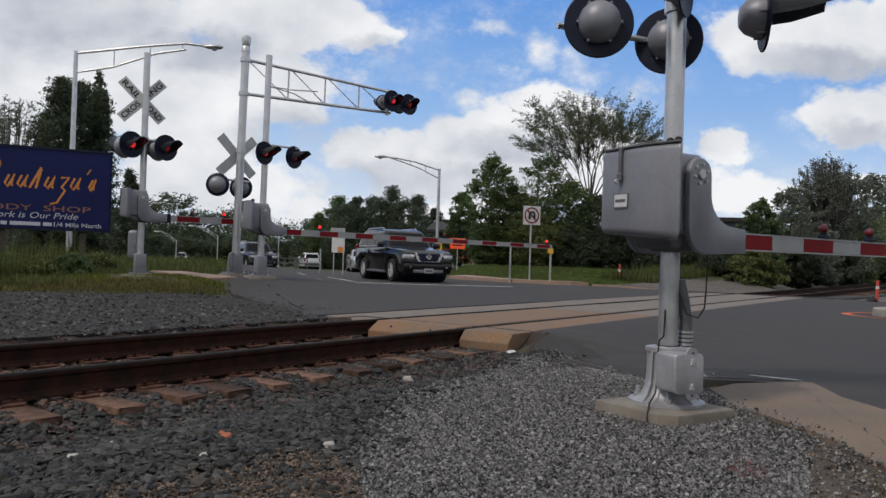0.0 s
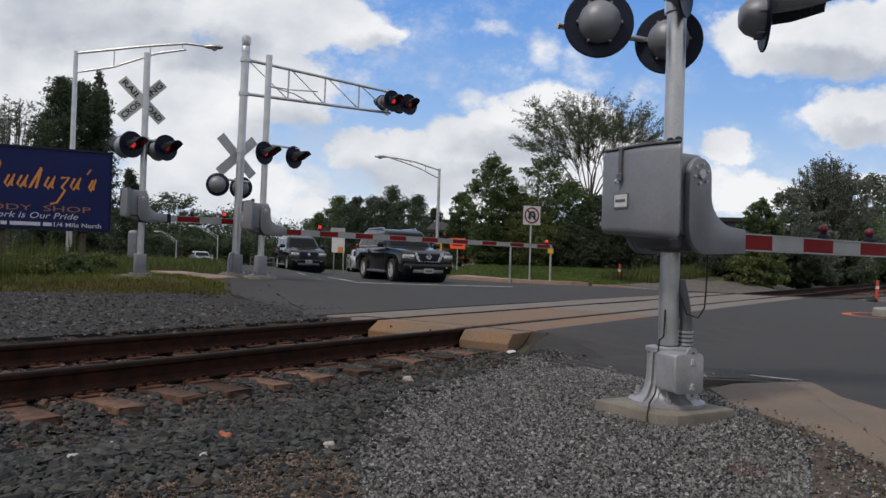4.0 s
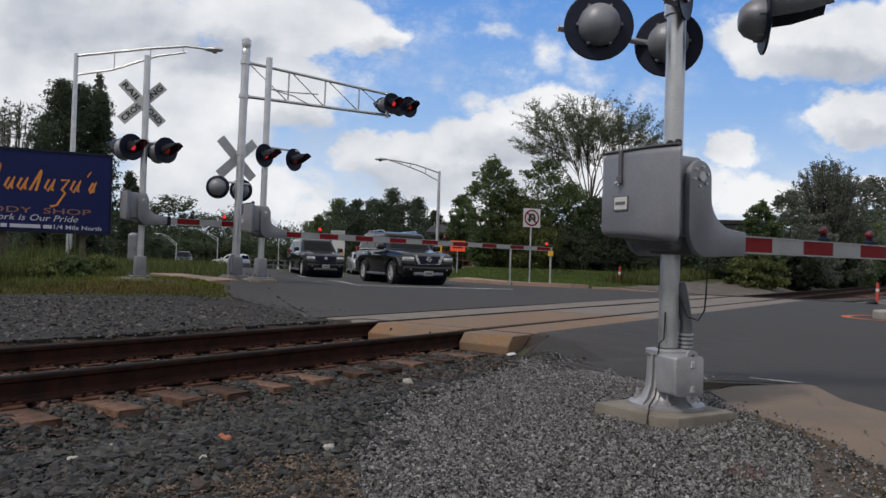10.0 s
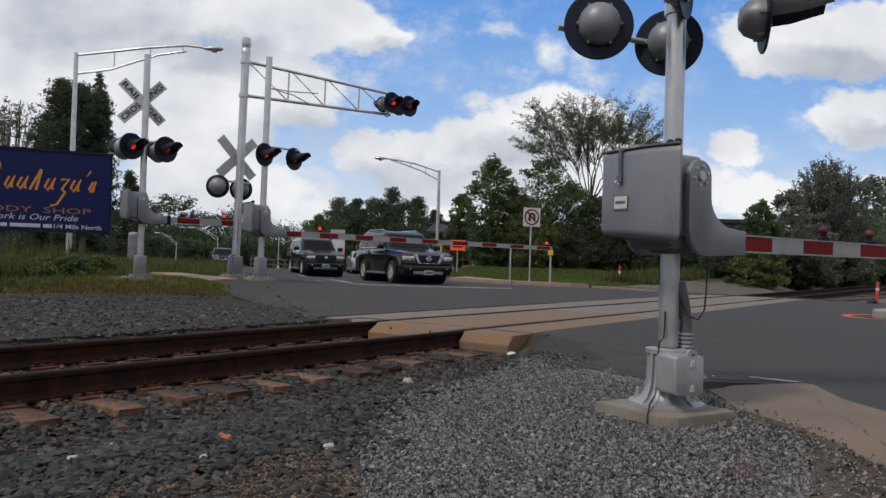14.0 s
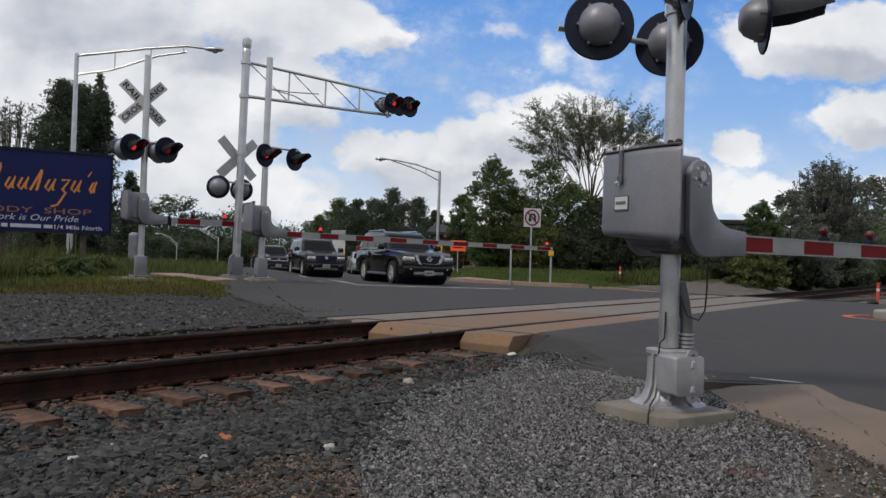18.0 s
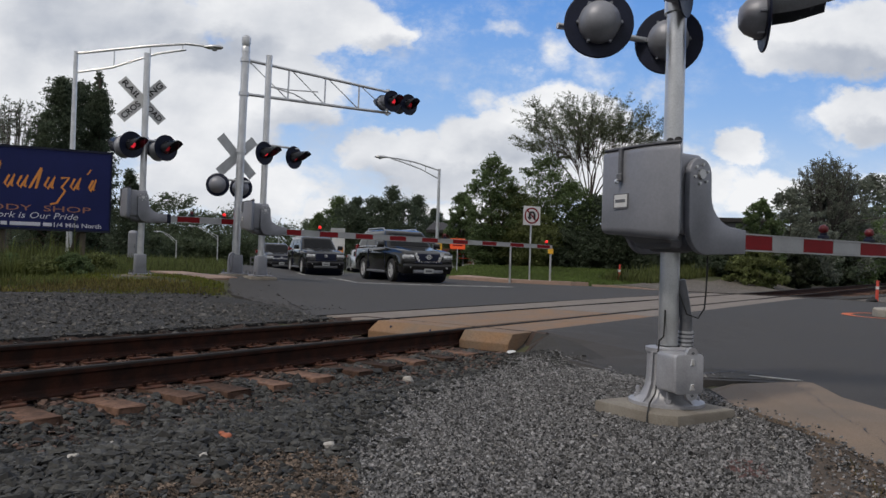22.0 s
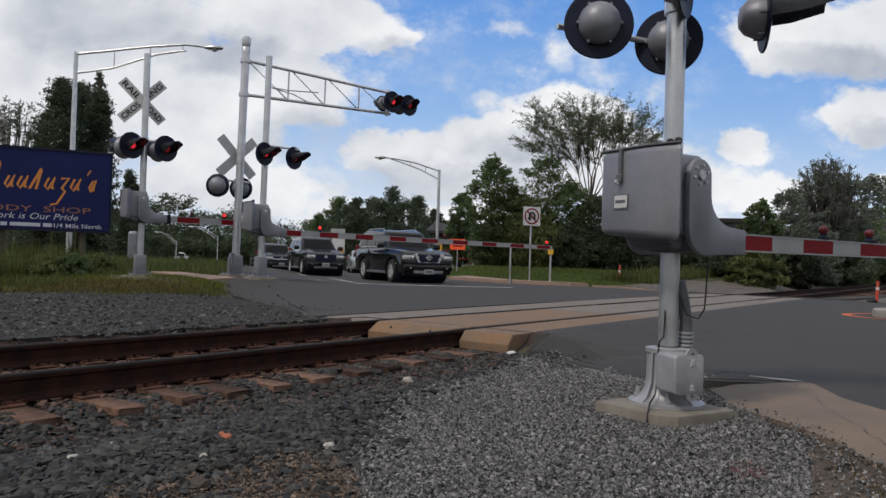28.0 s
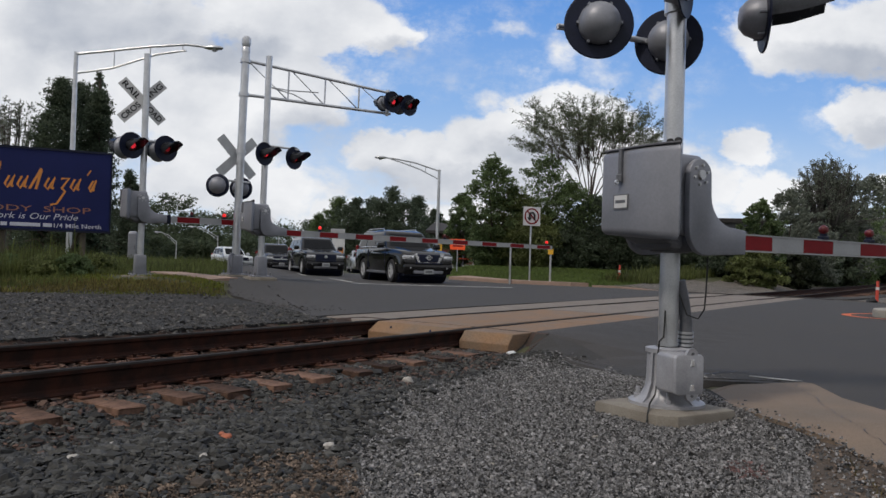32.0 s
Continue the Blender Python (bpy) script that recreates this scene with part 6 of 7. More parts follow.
for x, y, h, arm in ((-28.5, 82, 2.5, -1.7), (-23.5, 80, 3.1, -2.4), (-22.5, 105, 6.2, -2.6)):
    street_lamp(pose(x, y, float(gz(x, y)), 0, 0, 0), h, ([(0, 0, h), (arm * 0.5, 0, h + 0.7), (arm, 0, h + 1.0)], [(0, 0, h - 0.3), (arm * 0.4, 0, h + 0.35), (arm * 0.8, 0, h + 0.8)]), (arm, 0, h + 1.0),
                "slim pale street lamp far down the road", [((arm * 0.3, 0, h + 0.42), (arm * 0.3, 0, h + 0.1))], 0.55)


def billboard():
    a, b = Vector((-13.2, 18.1, 0)), Vector((-8.72, 20.0, 0))
    w = (b - a).length
    ang = math.degrees(math.atan2(b.y - a.y, b.x - a.x))
    z0, z1 = 1.30, 3.30
    bb = empty("billboard", Matrix.Translation((a.x, a.y, 0)) @ pose(0, 0, 0, 0, 0, ang), "navy blue roadside billboard with orange script and white lines", "billboard")
    bm = box(B(), 0, w, -0.03, 0.06, z0, z1, 0.012, 1)
    fc = part("panel", bm, BBLUE, bb)
    bm = B()
    for x0, x1, c0, c1 in ((-0.03, w + 0.03, z1, z1 + 0.05), (-0.03, w + 0.03, z0 - 0.05, z0), (-0.03, 0, z0, z1), (w, w + 0.03, z0, z1)):
        box(bm, x0, x1, -0.05, 0.08, c0, c1)
    part("frame", bm, BLACK, bb, "dark frame")
    for x in (0.6, w * 0.5, w - 0.62):
        part("post", box(B(), x - 0.07, x + 0.07, 0.06, 0.2, -0.3, z1 - 0.1, 0.01, 1), WOODPOST, bb, "weathered wooden post")
        part("brace", rod(B(), (x - 0.05, 0.25, z0 + 0.1), (x - 0.55, 1.2, 0.0), 0.05, seg=8), WOODPOST, bb)

    def face(x, z, lean=0.0):
        return pose(x, -0.033, z, 90, 0, 0) @ pose(0, 0, 0, 0, 0, lean)
    # the business name is drawn as slanted script-like strokes in orange
    bm = B()
    x = w - 2.87
    glyph = [(0.36, 0.95), (0.20, 0.36), (0.22, 0.36), (0.24, 0.78), (0.22, 0.36), (0.22, 0.36), (0.22, 0.36), (0.06, 0.2), (0.14, 0.34)]
    for k, (gw, gh) in enumerate(glyph):
        zb = 2.30 - 0.0 * k
        if k == 7:
            pipe(bm, [(x, -0.033, zb + 0.42), (x + 0.05, -0.033, zb + 0.56)], 0.02, 6)
        elif gh > 0.7:
            pipe(bm, [(x, -0.033, zb - 0.0), (x + gw * 0.5, -0.033, zb + gh * 0.68), (x + gw * 0.55, -0.033, zb + gh * 0.6), (x + gw * 0.6, -0.033, zb)], 0.036, 6)
        elif k == 5:
            pipe(bm, [(x + 0.02, -0.033, zb + 0.30), (x + 0.2, -0.033, zb + 0.32), (x + 0.1, -0.033, zb + 0.06), (x + 0.2, -0.033, zb - 0.02), (x + 0.1, -0.033, zb - 0.34), (x - 0.04, -0.033, zb - 0.38)], 0.032, 6)
        else:
            pipe(bm, [(x + 0.04, -0.033, zb + gh * 0.85), (x, -0.033, zb + 0.1), (x + gw * 0.4, -0.033, zb), (x + gw * 0.8, -0.033, zb + gh * 0.9), (x + gw * 0.75, -0.033, zb + 0.05), (x + gw, -0.033, zb + 0.04)], 0.032, 6)
        x += gw + 0.075
    for v in bm.verts:
        v.co.y = -0.033 + (v.co.y + 0.033) * 0.15
        v.co.x += (v.co.z - 2.3) * 0.25
    part("script_line", bm, BORANGE, fc, "orange script strokes")
    lettering("lettering", "BODY  SHOP", 0.205, BTAN, fc, face(w - 1.72, 1.80, 0), width=2.52, bold=0.0, label="copper capital letters")
    lettering("lettering", "Our Work is Our Pride", 0.22, BWHITE, fc, face(w - 2.07, 1.615, 0), width=2.62, shear=0.25, label="white italic letters")
    lettering("lettering", "1/4 Mile North", 0.155, BWHITE, fc, face(w - 0.75, 1.40, 0), width=1.10, bold=0.002, label="white letters")
    bm = B()
    x = w - 3.25
    for gw in (0.34, 0.32, 0.14, 0.68, 0.20):
        box(bm, x, x + gw, -0.037, -0.031, 1.36, 1.45)
        x += gw + 0.06
    part("address_bar", bm, BWHITE, fc, "plain white bars")


billboard()


def post_sign(m, h, r, label, category, mat=GALV):
    s = empty("sign_post", m, label, category, "posts on the far corner")
    part("post", rod(B(), (0, 0, -0.1), (0, 0, h), r, seg=10), mat, s, smooth=True)
    return s


def uturn_sign():
    z = 0.063
    s = post_sign(pose(3.52, 31.0, z, 0, 0, 20), 2.55, 0.035, "square white no U-turn sign on a steel post", "road sign")
    m = pose(0, -0.06, 2.64, 90, 0, 0)
    bd = part("sign_board", slab(B(), [(-.38, -.38), (.38, -.38), (.38, .38), (-.38, .38)], -0.003, 0.003, m, bevel=0.001), WHITEP, s, "white square board")
    part("border", lathe(B(), [(0.27, 0.004), (0.27, 0.008), (0.33, 0.008), (0.33, 0.004)], m, 28), REDP, bd, "red ring")
    bm = pipe(B(), [(0.12, -0.16, 0.006), (0.12, 0.06, 0.006), (0.07, 0.14, 0.006), (-0.05, 0.14, 0.006), (-0.1, 0.06, 0.006), (-0.1, -0.06, 0.006)], 0.042, 8)
    slab(bm, [(-0.21, -0.05), (0.01, -0.05), (-0.1, -0.19)], 0.002, 0.010)
    bm.transform(m)
    part("arrow", bm, BLACKLET, bd, "black curved arrow")
    part("slash", slab(B(), [(-0.22, 0.18), (-0.18, 0.22), (0.22, -0.18), (0.18, -0.22)], 0.008, 0.016, m), REDP, bd)


uturn_sign()
for x, y, h in ((2.73, 31.0, 1.55), (4.35, 31.0, 1.42)):
    s = post_sign(pose(x, y, float(gz(x, y)) + 0.1), h, 0.04, "slim grey steel post on the far corner", "post")
    if x > 4:
        part("push_button", box(B(), -0.1, 0.1, -0.1, 0.06, 1.12, 1.34, 0.02, 1), YELLOWP, s, "yellow push-button housing")


def orange_sign():
    s = empty("work_zone_sign", pose(0.79, 42, -0.175, 0, 0, 8), "fluorescent orange work zone sign with dark lines on a stand", "road sign")
    part("stand", rod(B(), (0, 0, 0), (0, 0, 1.6), 0.03, seg=8), GALV, s)
    bd = part("sign_board", box(B(), -0.42, 0.42, -0.03, -0.01, 1.58, 2.16, 0.01, 1), ORANGESIGN, s, "orange board")
    for z in (1.75, 1.95):
        part("bar", box(B(), -0.28, 0.28, -0.036, -0.031, z, z + 0.07), REDP, bd)


orange_sign()
s = empty("route_sign", pose(-5.55, 40.5, float(gz(-5.5, 40.5)), 0, 0, 0), "white route sign boards on a slim post beside the road", "road sign")
part("post", rod(B(), (0.3, 0, 0), (0.3, 0, 2.4), 0.035, seg=8), GALV, s)
part("upper_board", box(B(), -0.40, 0.36, -0.04, -0.02, 2.17, 2.45, 0.01, 1), GREYSHEET, s, "white board with grey bars")
part("lower_board", box(B(), -0.32, 0.36, -0.04, -0.02, 1.15, 2.0, 0.01, 1), WHITEP, s, "white board with grey bars")
part("pole", rod(B(), (-0.2, 0, 0), (-0.2, 0, 2.2), 0.03, seg=8), GALV, s)
part("sign_patch", box(B(), 0.0, 0.3, -0.046, -0.041, 1.17, 1.45), BORANGE, s, "faded orange patch on the board")
s = empty("slim_post", pose(-6.45, 40.5, float(gz(-6.45, 40.5)), 0, 0, 0), "slim grey steel post beside the road", "post")
part("shaft", rod(B(), (0, 0, -0.1), (0, 0, 1.3), 0.04, seg=8), GALV, s)
for x, y, z0, h, mat, lab in ((13.6, 24.0, -0.12, 0.72, REDPLASTIC, "red flexible delineator post beside the island"), (8.4, 36.5, -0.1, 0.95, REDPLASTIC, "thin red and white marker post at the verge")):
    d = empty("marker_post", pose(x, y, z0, 0, 2, 0), lab, "marker post")
    part("post", rod(B(), (0, 0, 0), (0, 0, h), 0.05, 0.045, 10), mat, d, smooth=True)
    part("base", rod(B(), (0, 0, 0), (0, 0, 0.04), 0.12, seg=12), RUBBER, d)
    part("band", rod(B(), (0, 0, h * 0.62), (0, 0, h * 0.74), 0.052, seg=10), WHITEP, d)


# low building with dark roof behind the trees, brick wall below
def building():
    b = empty("house", pose(3.0, 72, float(gz(3, 72)) - 0.1, 0, 0, -8), "low red-brick building with a dark roof behind the trees", "house")
    part("wall", box(B(), -3.2, 9, 0, 8, 0, 3.0), BRICKRED, b, "red brick wall")
    bm = B()
    slab(bm, [(-0.9, 2.9), (8.9, 2.9), (8.9, 3.15), (4.0, 4.1), (-0.9, 3.15)], -4.6, 10, pose(0, 0, 0, 0, 0, 90) @ pose(0, 0, 0, 90, 0, 0))
    part("roof", bm, ROOFDARK, b, "dark shingle roof")
    for x in (-1.8, 0.6, 3.0):
        w = part("window", box(B(), x, x + 1.1, -0.05, 0.02, 1.2, 2.5), GLASS, b)
        part("frame", box(B(), x - 0.08, x + 1.18, -0.08, -0.03, 1.1, 1.2), WHITEP, w)


building()
h2 = empty("house", pose(20.5, 62, float(gz(20, 62)), 0, 0, -12), "low building with a flat dark roof behind the bushes", "house")
part("wall", box(B(), -4, 5, 0, 7, 0, 4.0), GREYDARK, h2, "grey wall")
part("roof", box(B(), -4.4, 5.4, -0.4, 7.4, 4.0, 4.35, 0.02, 1), ROOFDARK, h2, "flat dark roof")
for x in (-2.5, 0.5):
    part("window", box(B(), x, x + 1.4, -0.04, 0.02, 1.4, 2.8), GLASS, h2)


# a pale pickup waiting further back, seen between the two SUVs
vehicle("pickup_truck", pose(-6.6, 62, float(gz(-6.6, 62)), 0, 0, HEAD - 8), "pale grey pickup truck waiting farther back", "pickup truck", CARSILVER, L=5.3, W=1.95, H=1.80, bed=True, roof1=-0.85, tail=-1.05, grille="bar", rack=False)


def rail_fence(name, p0, p1, h, posts, mat, label, rails=2):
    a, b = Vector(p0), Vector(p1)
    f = empty(name, Matrix.Translation((a.x, a.y, float(gz(a.x, a.y)))), label, "fence")
    d = b - a
    for i in range(posts):
        q = d * (i / (posts - 1))
        part("post", box(B(), q.x - 0.05, q.x + 0.05, q.y - 0.05, q.y + 0.05, -0.6, h, 0.008, 1), mat, f)
    for k in range(rails):
        z = h * (0.92 - 0.45 * k)
        part("rail", rod(B(), (0, 0, z), (d.x, d.y, z), 0.06, seg=8), mat, f)
    return f


rail_fence("guard_rail", (-18.5, 74), (-13.4, 76), 1.05, 6, GREYDARK, "dark steel guard rail beside the far road")
rail_fence("rail_fence", (0.8, 58), (4.6, 58.5), 1.15, 6, GREYSHEET, "pale rail fence in front of the brick building", 2)
bn = empty("picnic_bench", pose(1.9, 54, float(gz(1.9, 54)), 0, 0, 10), "low red picnic bench on the grass", "bench")
part("tabletop", box(B(), -0.9, 0.9, -0.35, 0.35, 0.70, 0.76, 0.01, 1), REDPLASTIC, bn)
for y in (-0.75, 0.75):
    part("seat", box(B(), -0.9, 0.9, y - 0.14, y + 0.14, 0.42, 0.47, 0.01, 1), REDPLASTIC, bn)
for x in (-0.6, 0.6):
    part("leg_frame", box(B(), x - 0.04, x + 0.04, -0.75, 0.75, 0.0, 0.70, 0.01, 1), GREYDARK, bn)
cb = empty("utility_cabinet", pose(-12.12, 30.0, float(gz(-12.1, 30)) - 0.02, 0, 0, 10), "grey metal utility cabinet in the grass", "utility cabinet")
part("body", box(B(), -0.18, 0.18, -0.16, 0.16, 0, 1.30, 0.12, 4), GREYPAINT, cb, smooth=True)
part("door", box(B(), -0.14, 0.14, -0.175, -0.155, 0.1, 1.2, 0.01, 1), GREYPAINT, cb)
part("handle", box(B(), 0.08, 0.11, -0.195, -0.172, 0.6, 0.75, 0.005, 1), GREYDARK, cb)
part("plinth", box(B(), -0.4, 0.4, -0.3, 0.3, -0.3, 0.06, 0.01, 1), CONC, cb)


# ---- small things on the ground ----
def rock(name, x, y, r, mat, label, category, seed, lift=0.4):
    bm = B()
    bmesh.ops.create_icosphere(bm, subdivisions=2, radius=r)
    q = random.Random(seed)
    off = Vector((q.uniform(0, 50), q.uniform(0, 50), 0))
    for v in bm.verts:
        v.co *= 1 + 0.55 * noise.noise(v.co / r * 0.9 + off)
        v.co.z *= 0.62
    o = part(name, bm, mat)
    o.matrix_basis = pose(x, y, float(gz(x, y)) + r * lift, q.uniform(-20, 20), q.uniform(-20, 20), q.uniform(0, 360))
    return tagged(o, label, category)


PALE = material("pale_quartz_stone", (0.48, 0.46, 0.43), 0.85, 0, 0.25, 9, 0.4, 60)
BRICKBIT = material("broken_orange_brick", (0.42, 0.14, 0.08), 0.9, 0, 0.25, 12, 0.4, 60)
rock("stone", -0.28, 7.17, 0.052, PALE, "large pale stone lying on the ballast beside the ties", "stone", 2, 0.75)
rock("stone", -0.64, 4.57, 0.034, PALE, "pale flat stone in the gravel", "stone", 3, 0.75)
rock("stone", -1.87, 4.45, 0.026, PALE, "pale flat stone in the ballast", "stone", 9, 0.75)
rock("stone", -1.29, 4.26, 0.028, PALE, "pale flat stone in the gravel", "stone", 4, 0.75)
rock("stone", -1.92, 4.07, 0.03, PALE, "pale flat stone in the gravel", "stone", 5, 0.75)
rock("stone", -1.15, 3.75, 0.05, DIRT, "brown flat stone half sunk in dirt", "stone", 8)
rock("brick_fragment", -1.28, 4.66, 0.032, BRICKBIT, "broken orange brick fragment on the gravel", "brick", 6, 0.95)
rock("brick_fragment", -1.32, 4.72, 0.02, BRICKBIT, "small orange brick chip on the gravel", "brick", 7, 1.0)
p = track_xy(7.62, 4.42)
lt = part("paper_scrap", slab(B(), [(-.06, -.03), (.05, -.035), (.06, .02), (0.0, .04), (-.05, .025)], 0, 0.012, bevel=0.003), WHITEP)
lt.matrix_basis = pose(p.x, p.y, float(gz(p.x, p.y)) + 0.035, 10, -8, 40)
tagged(lt, "white paper scrap at the crossing edge", "litter")


def crack(name, pts, w, z, mat, label, category):
    """A narrow wandering line on a flat surface."""
    bm = B()
    q = random.Random(len(pts))
    P = []
    for (x0, y0), (x1, y1) in zip(pts, pts[1:]):
        for k in range(6):
            t = k / 6
            P.append((x0 + (x1 - x0) * t + q.uniform(-.018, .018), y0 + (y1 - y0) * t + q.uniform(-.018, .018)))
    P.append(pts[-1])
    lo = [bm.verts.new((x, y - w * q.uniform(.4, 1.2), float(gz(x, y)) + z)) for x, y in P]
    hi = [bm.verts.new((x, y + w * q.uniform(.4, 1.2), float(gz(x, y)) + z)) for x, y in P]
    for i in range(len(P) - 1):
        bm.faces.new((lo[i], lo[i + 1], hi[i + 1], hi[i]))
    tagged(part(name, bm, mat), label, category, kind="structure")


crack("crack_in_pavement", [(3.04, 6.6), (2.98, 6.31), (2.84, 5.73), (2.71, 5.18), (2.67, 4.88), (2.64, 4.6), (2.6, 4.3)], 0.008, 0.0105, BLACK, "dark crack across the concrete apron", "crack")
crack("crack_in_road", [(2.05, 7.35), (2.45, 7.45), (2.84, 7.32), (3.1, 7.0)], 0.012, 0.008, BLACK, "tar-dark crack in the asphalt", "crack")
crack("crack_in_road", [(2.15, 6.95), (2.5, 7.1), (2.8, 7.28)], 0.010, 0.008, BLACK, "tar-dark crack in the asphalt", "crack")
crack("crack_in_road", [(1.2, 8.2), (1.6, 7.9), (1.95, 7.75)], 0.012, 0.008, BLACK, "tar-dark crack in the asphalt patch", "crack")
crack("crack_in_road", [(-1.2, 24.6), (1.0, 25.6), (3.6, 26.6)], 0.05, 0.006, BLACK, "dark sealed joint across the road", "crack")

nose_ = part("kerb_nose", slab(B(), [(-.55, -.12), (-.4, -.2), (.5, -.16), (.58, 0), (.5, .16), (-.4, .2)], -0.1, 0.09, bevel=0.03, seg=2), CONC)
nose_.matrix_basis = pose(-4.35, 24.1, 0.0, 0, 0, 18)
tagged(nose_, "small worn concrete kerb nose beside the stop line", "kerb", kind="structure")
rock("rubber_scrap", 12.9, 23.0, 0.16, RUBBER, "dark rubber scrap on the road edge", "litter", 11, 0.3)


# ---- trees, bushes and grass ----
def leaf_cloud(centres, radii, per, size, g, droop=0.0):
    """Small bent leaf blades round clump centres; returns vertices and quads."""
    k = len(centres)
    idx = np.repeat(np.arange(k), per)
    d = g.normal(0, 1, (len(idx), 3))
    d /= np.linalg.norm(d, axis=1)[:, None] + 1e-9
    p = centres[idx] + d * (radii[idx] * g.uniform(0.25, 1.0, len(idx)) ** 0.6)[:, None] * np.array([1, 1, 0.75])
    n = g.normal(0, 1, (len(idx), 3)) + np.array([0, 0, 0.8])
    n /= np.linalg.norm(n, axis=1)[:, None]
    t = np.cross(n, g.normal(0, 1, n.shape))
    t /= np.linalg.norm(t, axis=1)[:, None] + 1e-9
    b = np.cross(n, t)
    s = size * g.uniform(0.6, 1.4, len(idx))[:, None]
    co = np.stack([p - t * s, p - b * s * 0.5 + n * s * 0.12, p + t * s, p + b * s * 0.5 + n * s * 0.12], 1)
    co[..., 2] -= droop * s
    return co.reshape(-1, 3), np.arange(len(idx) * 4).reshape(-1, 4)


def tree(x, y, h, w, mat, label, seed, clumps=70, per=70, leaf=0.13, trunk=0.35, shape="round", base=0.25, category="tree", group="trees", limbs=14, name="tree", z=None, clump=0.16, bark=BARK):
    """A tapered trunk with limbs, and a crown of leaf clumps with an uneven outline."""
    g = np.random.default_rng(seed)
    z = float(gz(x, y)) - 0.15 if z is None else z
    t = empty(name, pose(x, y, z), label, category, group)
    u = g.uniform(0, 1, clumps)
    a = g.uniform(0, 2 * math.pi, clumps)
    rr = np.sqrt(g.uniform(0.05, 1, clumps))
    if shape == "cone":
        f = u ** 1.15
        rad = (1 - f) ** 0.8 * w / 2 * (0.8 + 0.3 * np.sin(f * 23 + a * 2))
        hz = h * (base + (0.97 - base) * f)
    elif shape == "broad":
        f = u
        rad = (1 - f) ** 0.55 * w / 2 * (0.80 + 0.30 * np.sin(f * 17 + a * 3))
        hz = h * (base + (0.985 - base) * f)
    elif shape == "vase":
        f = u ** 0.7
        rad = w / 2 * (0.25 + 0.75 * f) * np.where(f > 0.93, 0.8, 1.0)
        hz = h * (base + (1 - base) * f) - 0.16 * h * (rr ** 2) * f
    else:
        f = u
        rad = w / 2 * np.sqrt(np.clip(1 - (2 * f - 0.95) ** 2, 0.03, 1)) * (0.85 + 0.3 * g.uniform(0, 1, clumps))
        hz = h * (base + (0.97 - base) * f)
    c = np.stack([rad * rr * np.cos(a), rad * rr * np.sin(a), hz], 1)
    c += g.normal(0, 0.03 * w, c.shape)
    c[:, 2] = np.clip(c[:, 2], h * base * 0.6, h * 0.985)
    radii = np.full(clumps, clump * w) * g.uniform(0.6, 1.3, clumps)
    if shape == "cone":
        radii *= 0.55 + 0.6 * (1 - c[:, 2] / h)
    co, fa = leaf_cloud(c, radii, per, leaf, g)
    bm = B()
    lean = g.normal(0, 0.02 * h, 2)
    tr = trunk * h / 20
    top = h * (0.93 if shape == "cone" else base + 0.30)
    pipe(bm, [(0, 0, -0.2), (lean[0] * .3, lean[1] * .3, top * 0.35), (lean[0], lean[1], top * 0.7), (lean[0] * 1.2, lean[1] * 1.2, top)], [tr * 1.25, tr, tr * 0.7, tr * 0.3], 9)
    part("trunk", bm, bark, t, smooth=True)
    bm = B()
    order = np.argsort(-np.linalg.norm(c[:, :2], axis=1))
    for i in list(order[:limbs // 2]) + list(g.integers(0, clumps, limbs - limbs // 2)):
        e = Vector(c[i])
        s0 = Vector((lean[0] * .6, lean[1] * .6, min(top * 0.95, max(h * base * 0.5, e.z * (0.45 if shape != "cone" else 0.92)))))
        mid = s0.lerp(e, 0.5) + Vector((0, 0, 0.06 * h if shape != "cone" else -0.01 * h))
        pipe(bm, [s0, mid, e], [tr * 0.42, tr * 0.26, tr * 0.08], 5)
    part("branching", bm, bark, t, smooth=True)["kind"] = "stuff"
    ob = mesh_np("crown", co, fa, mat, t)
    return t


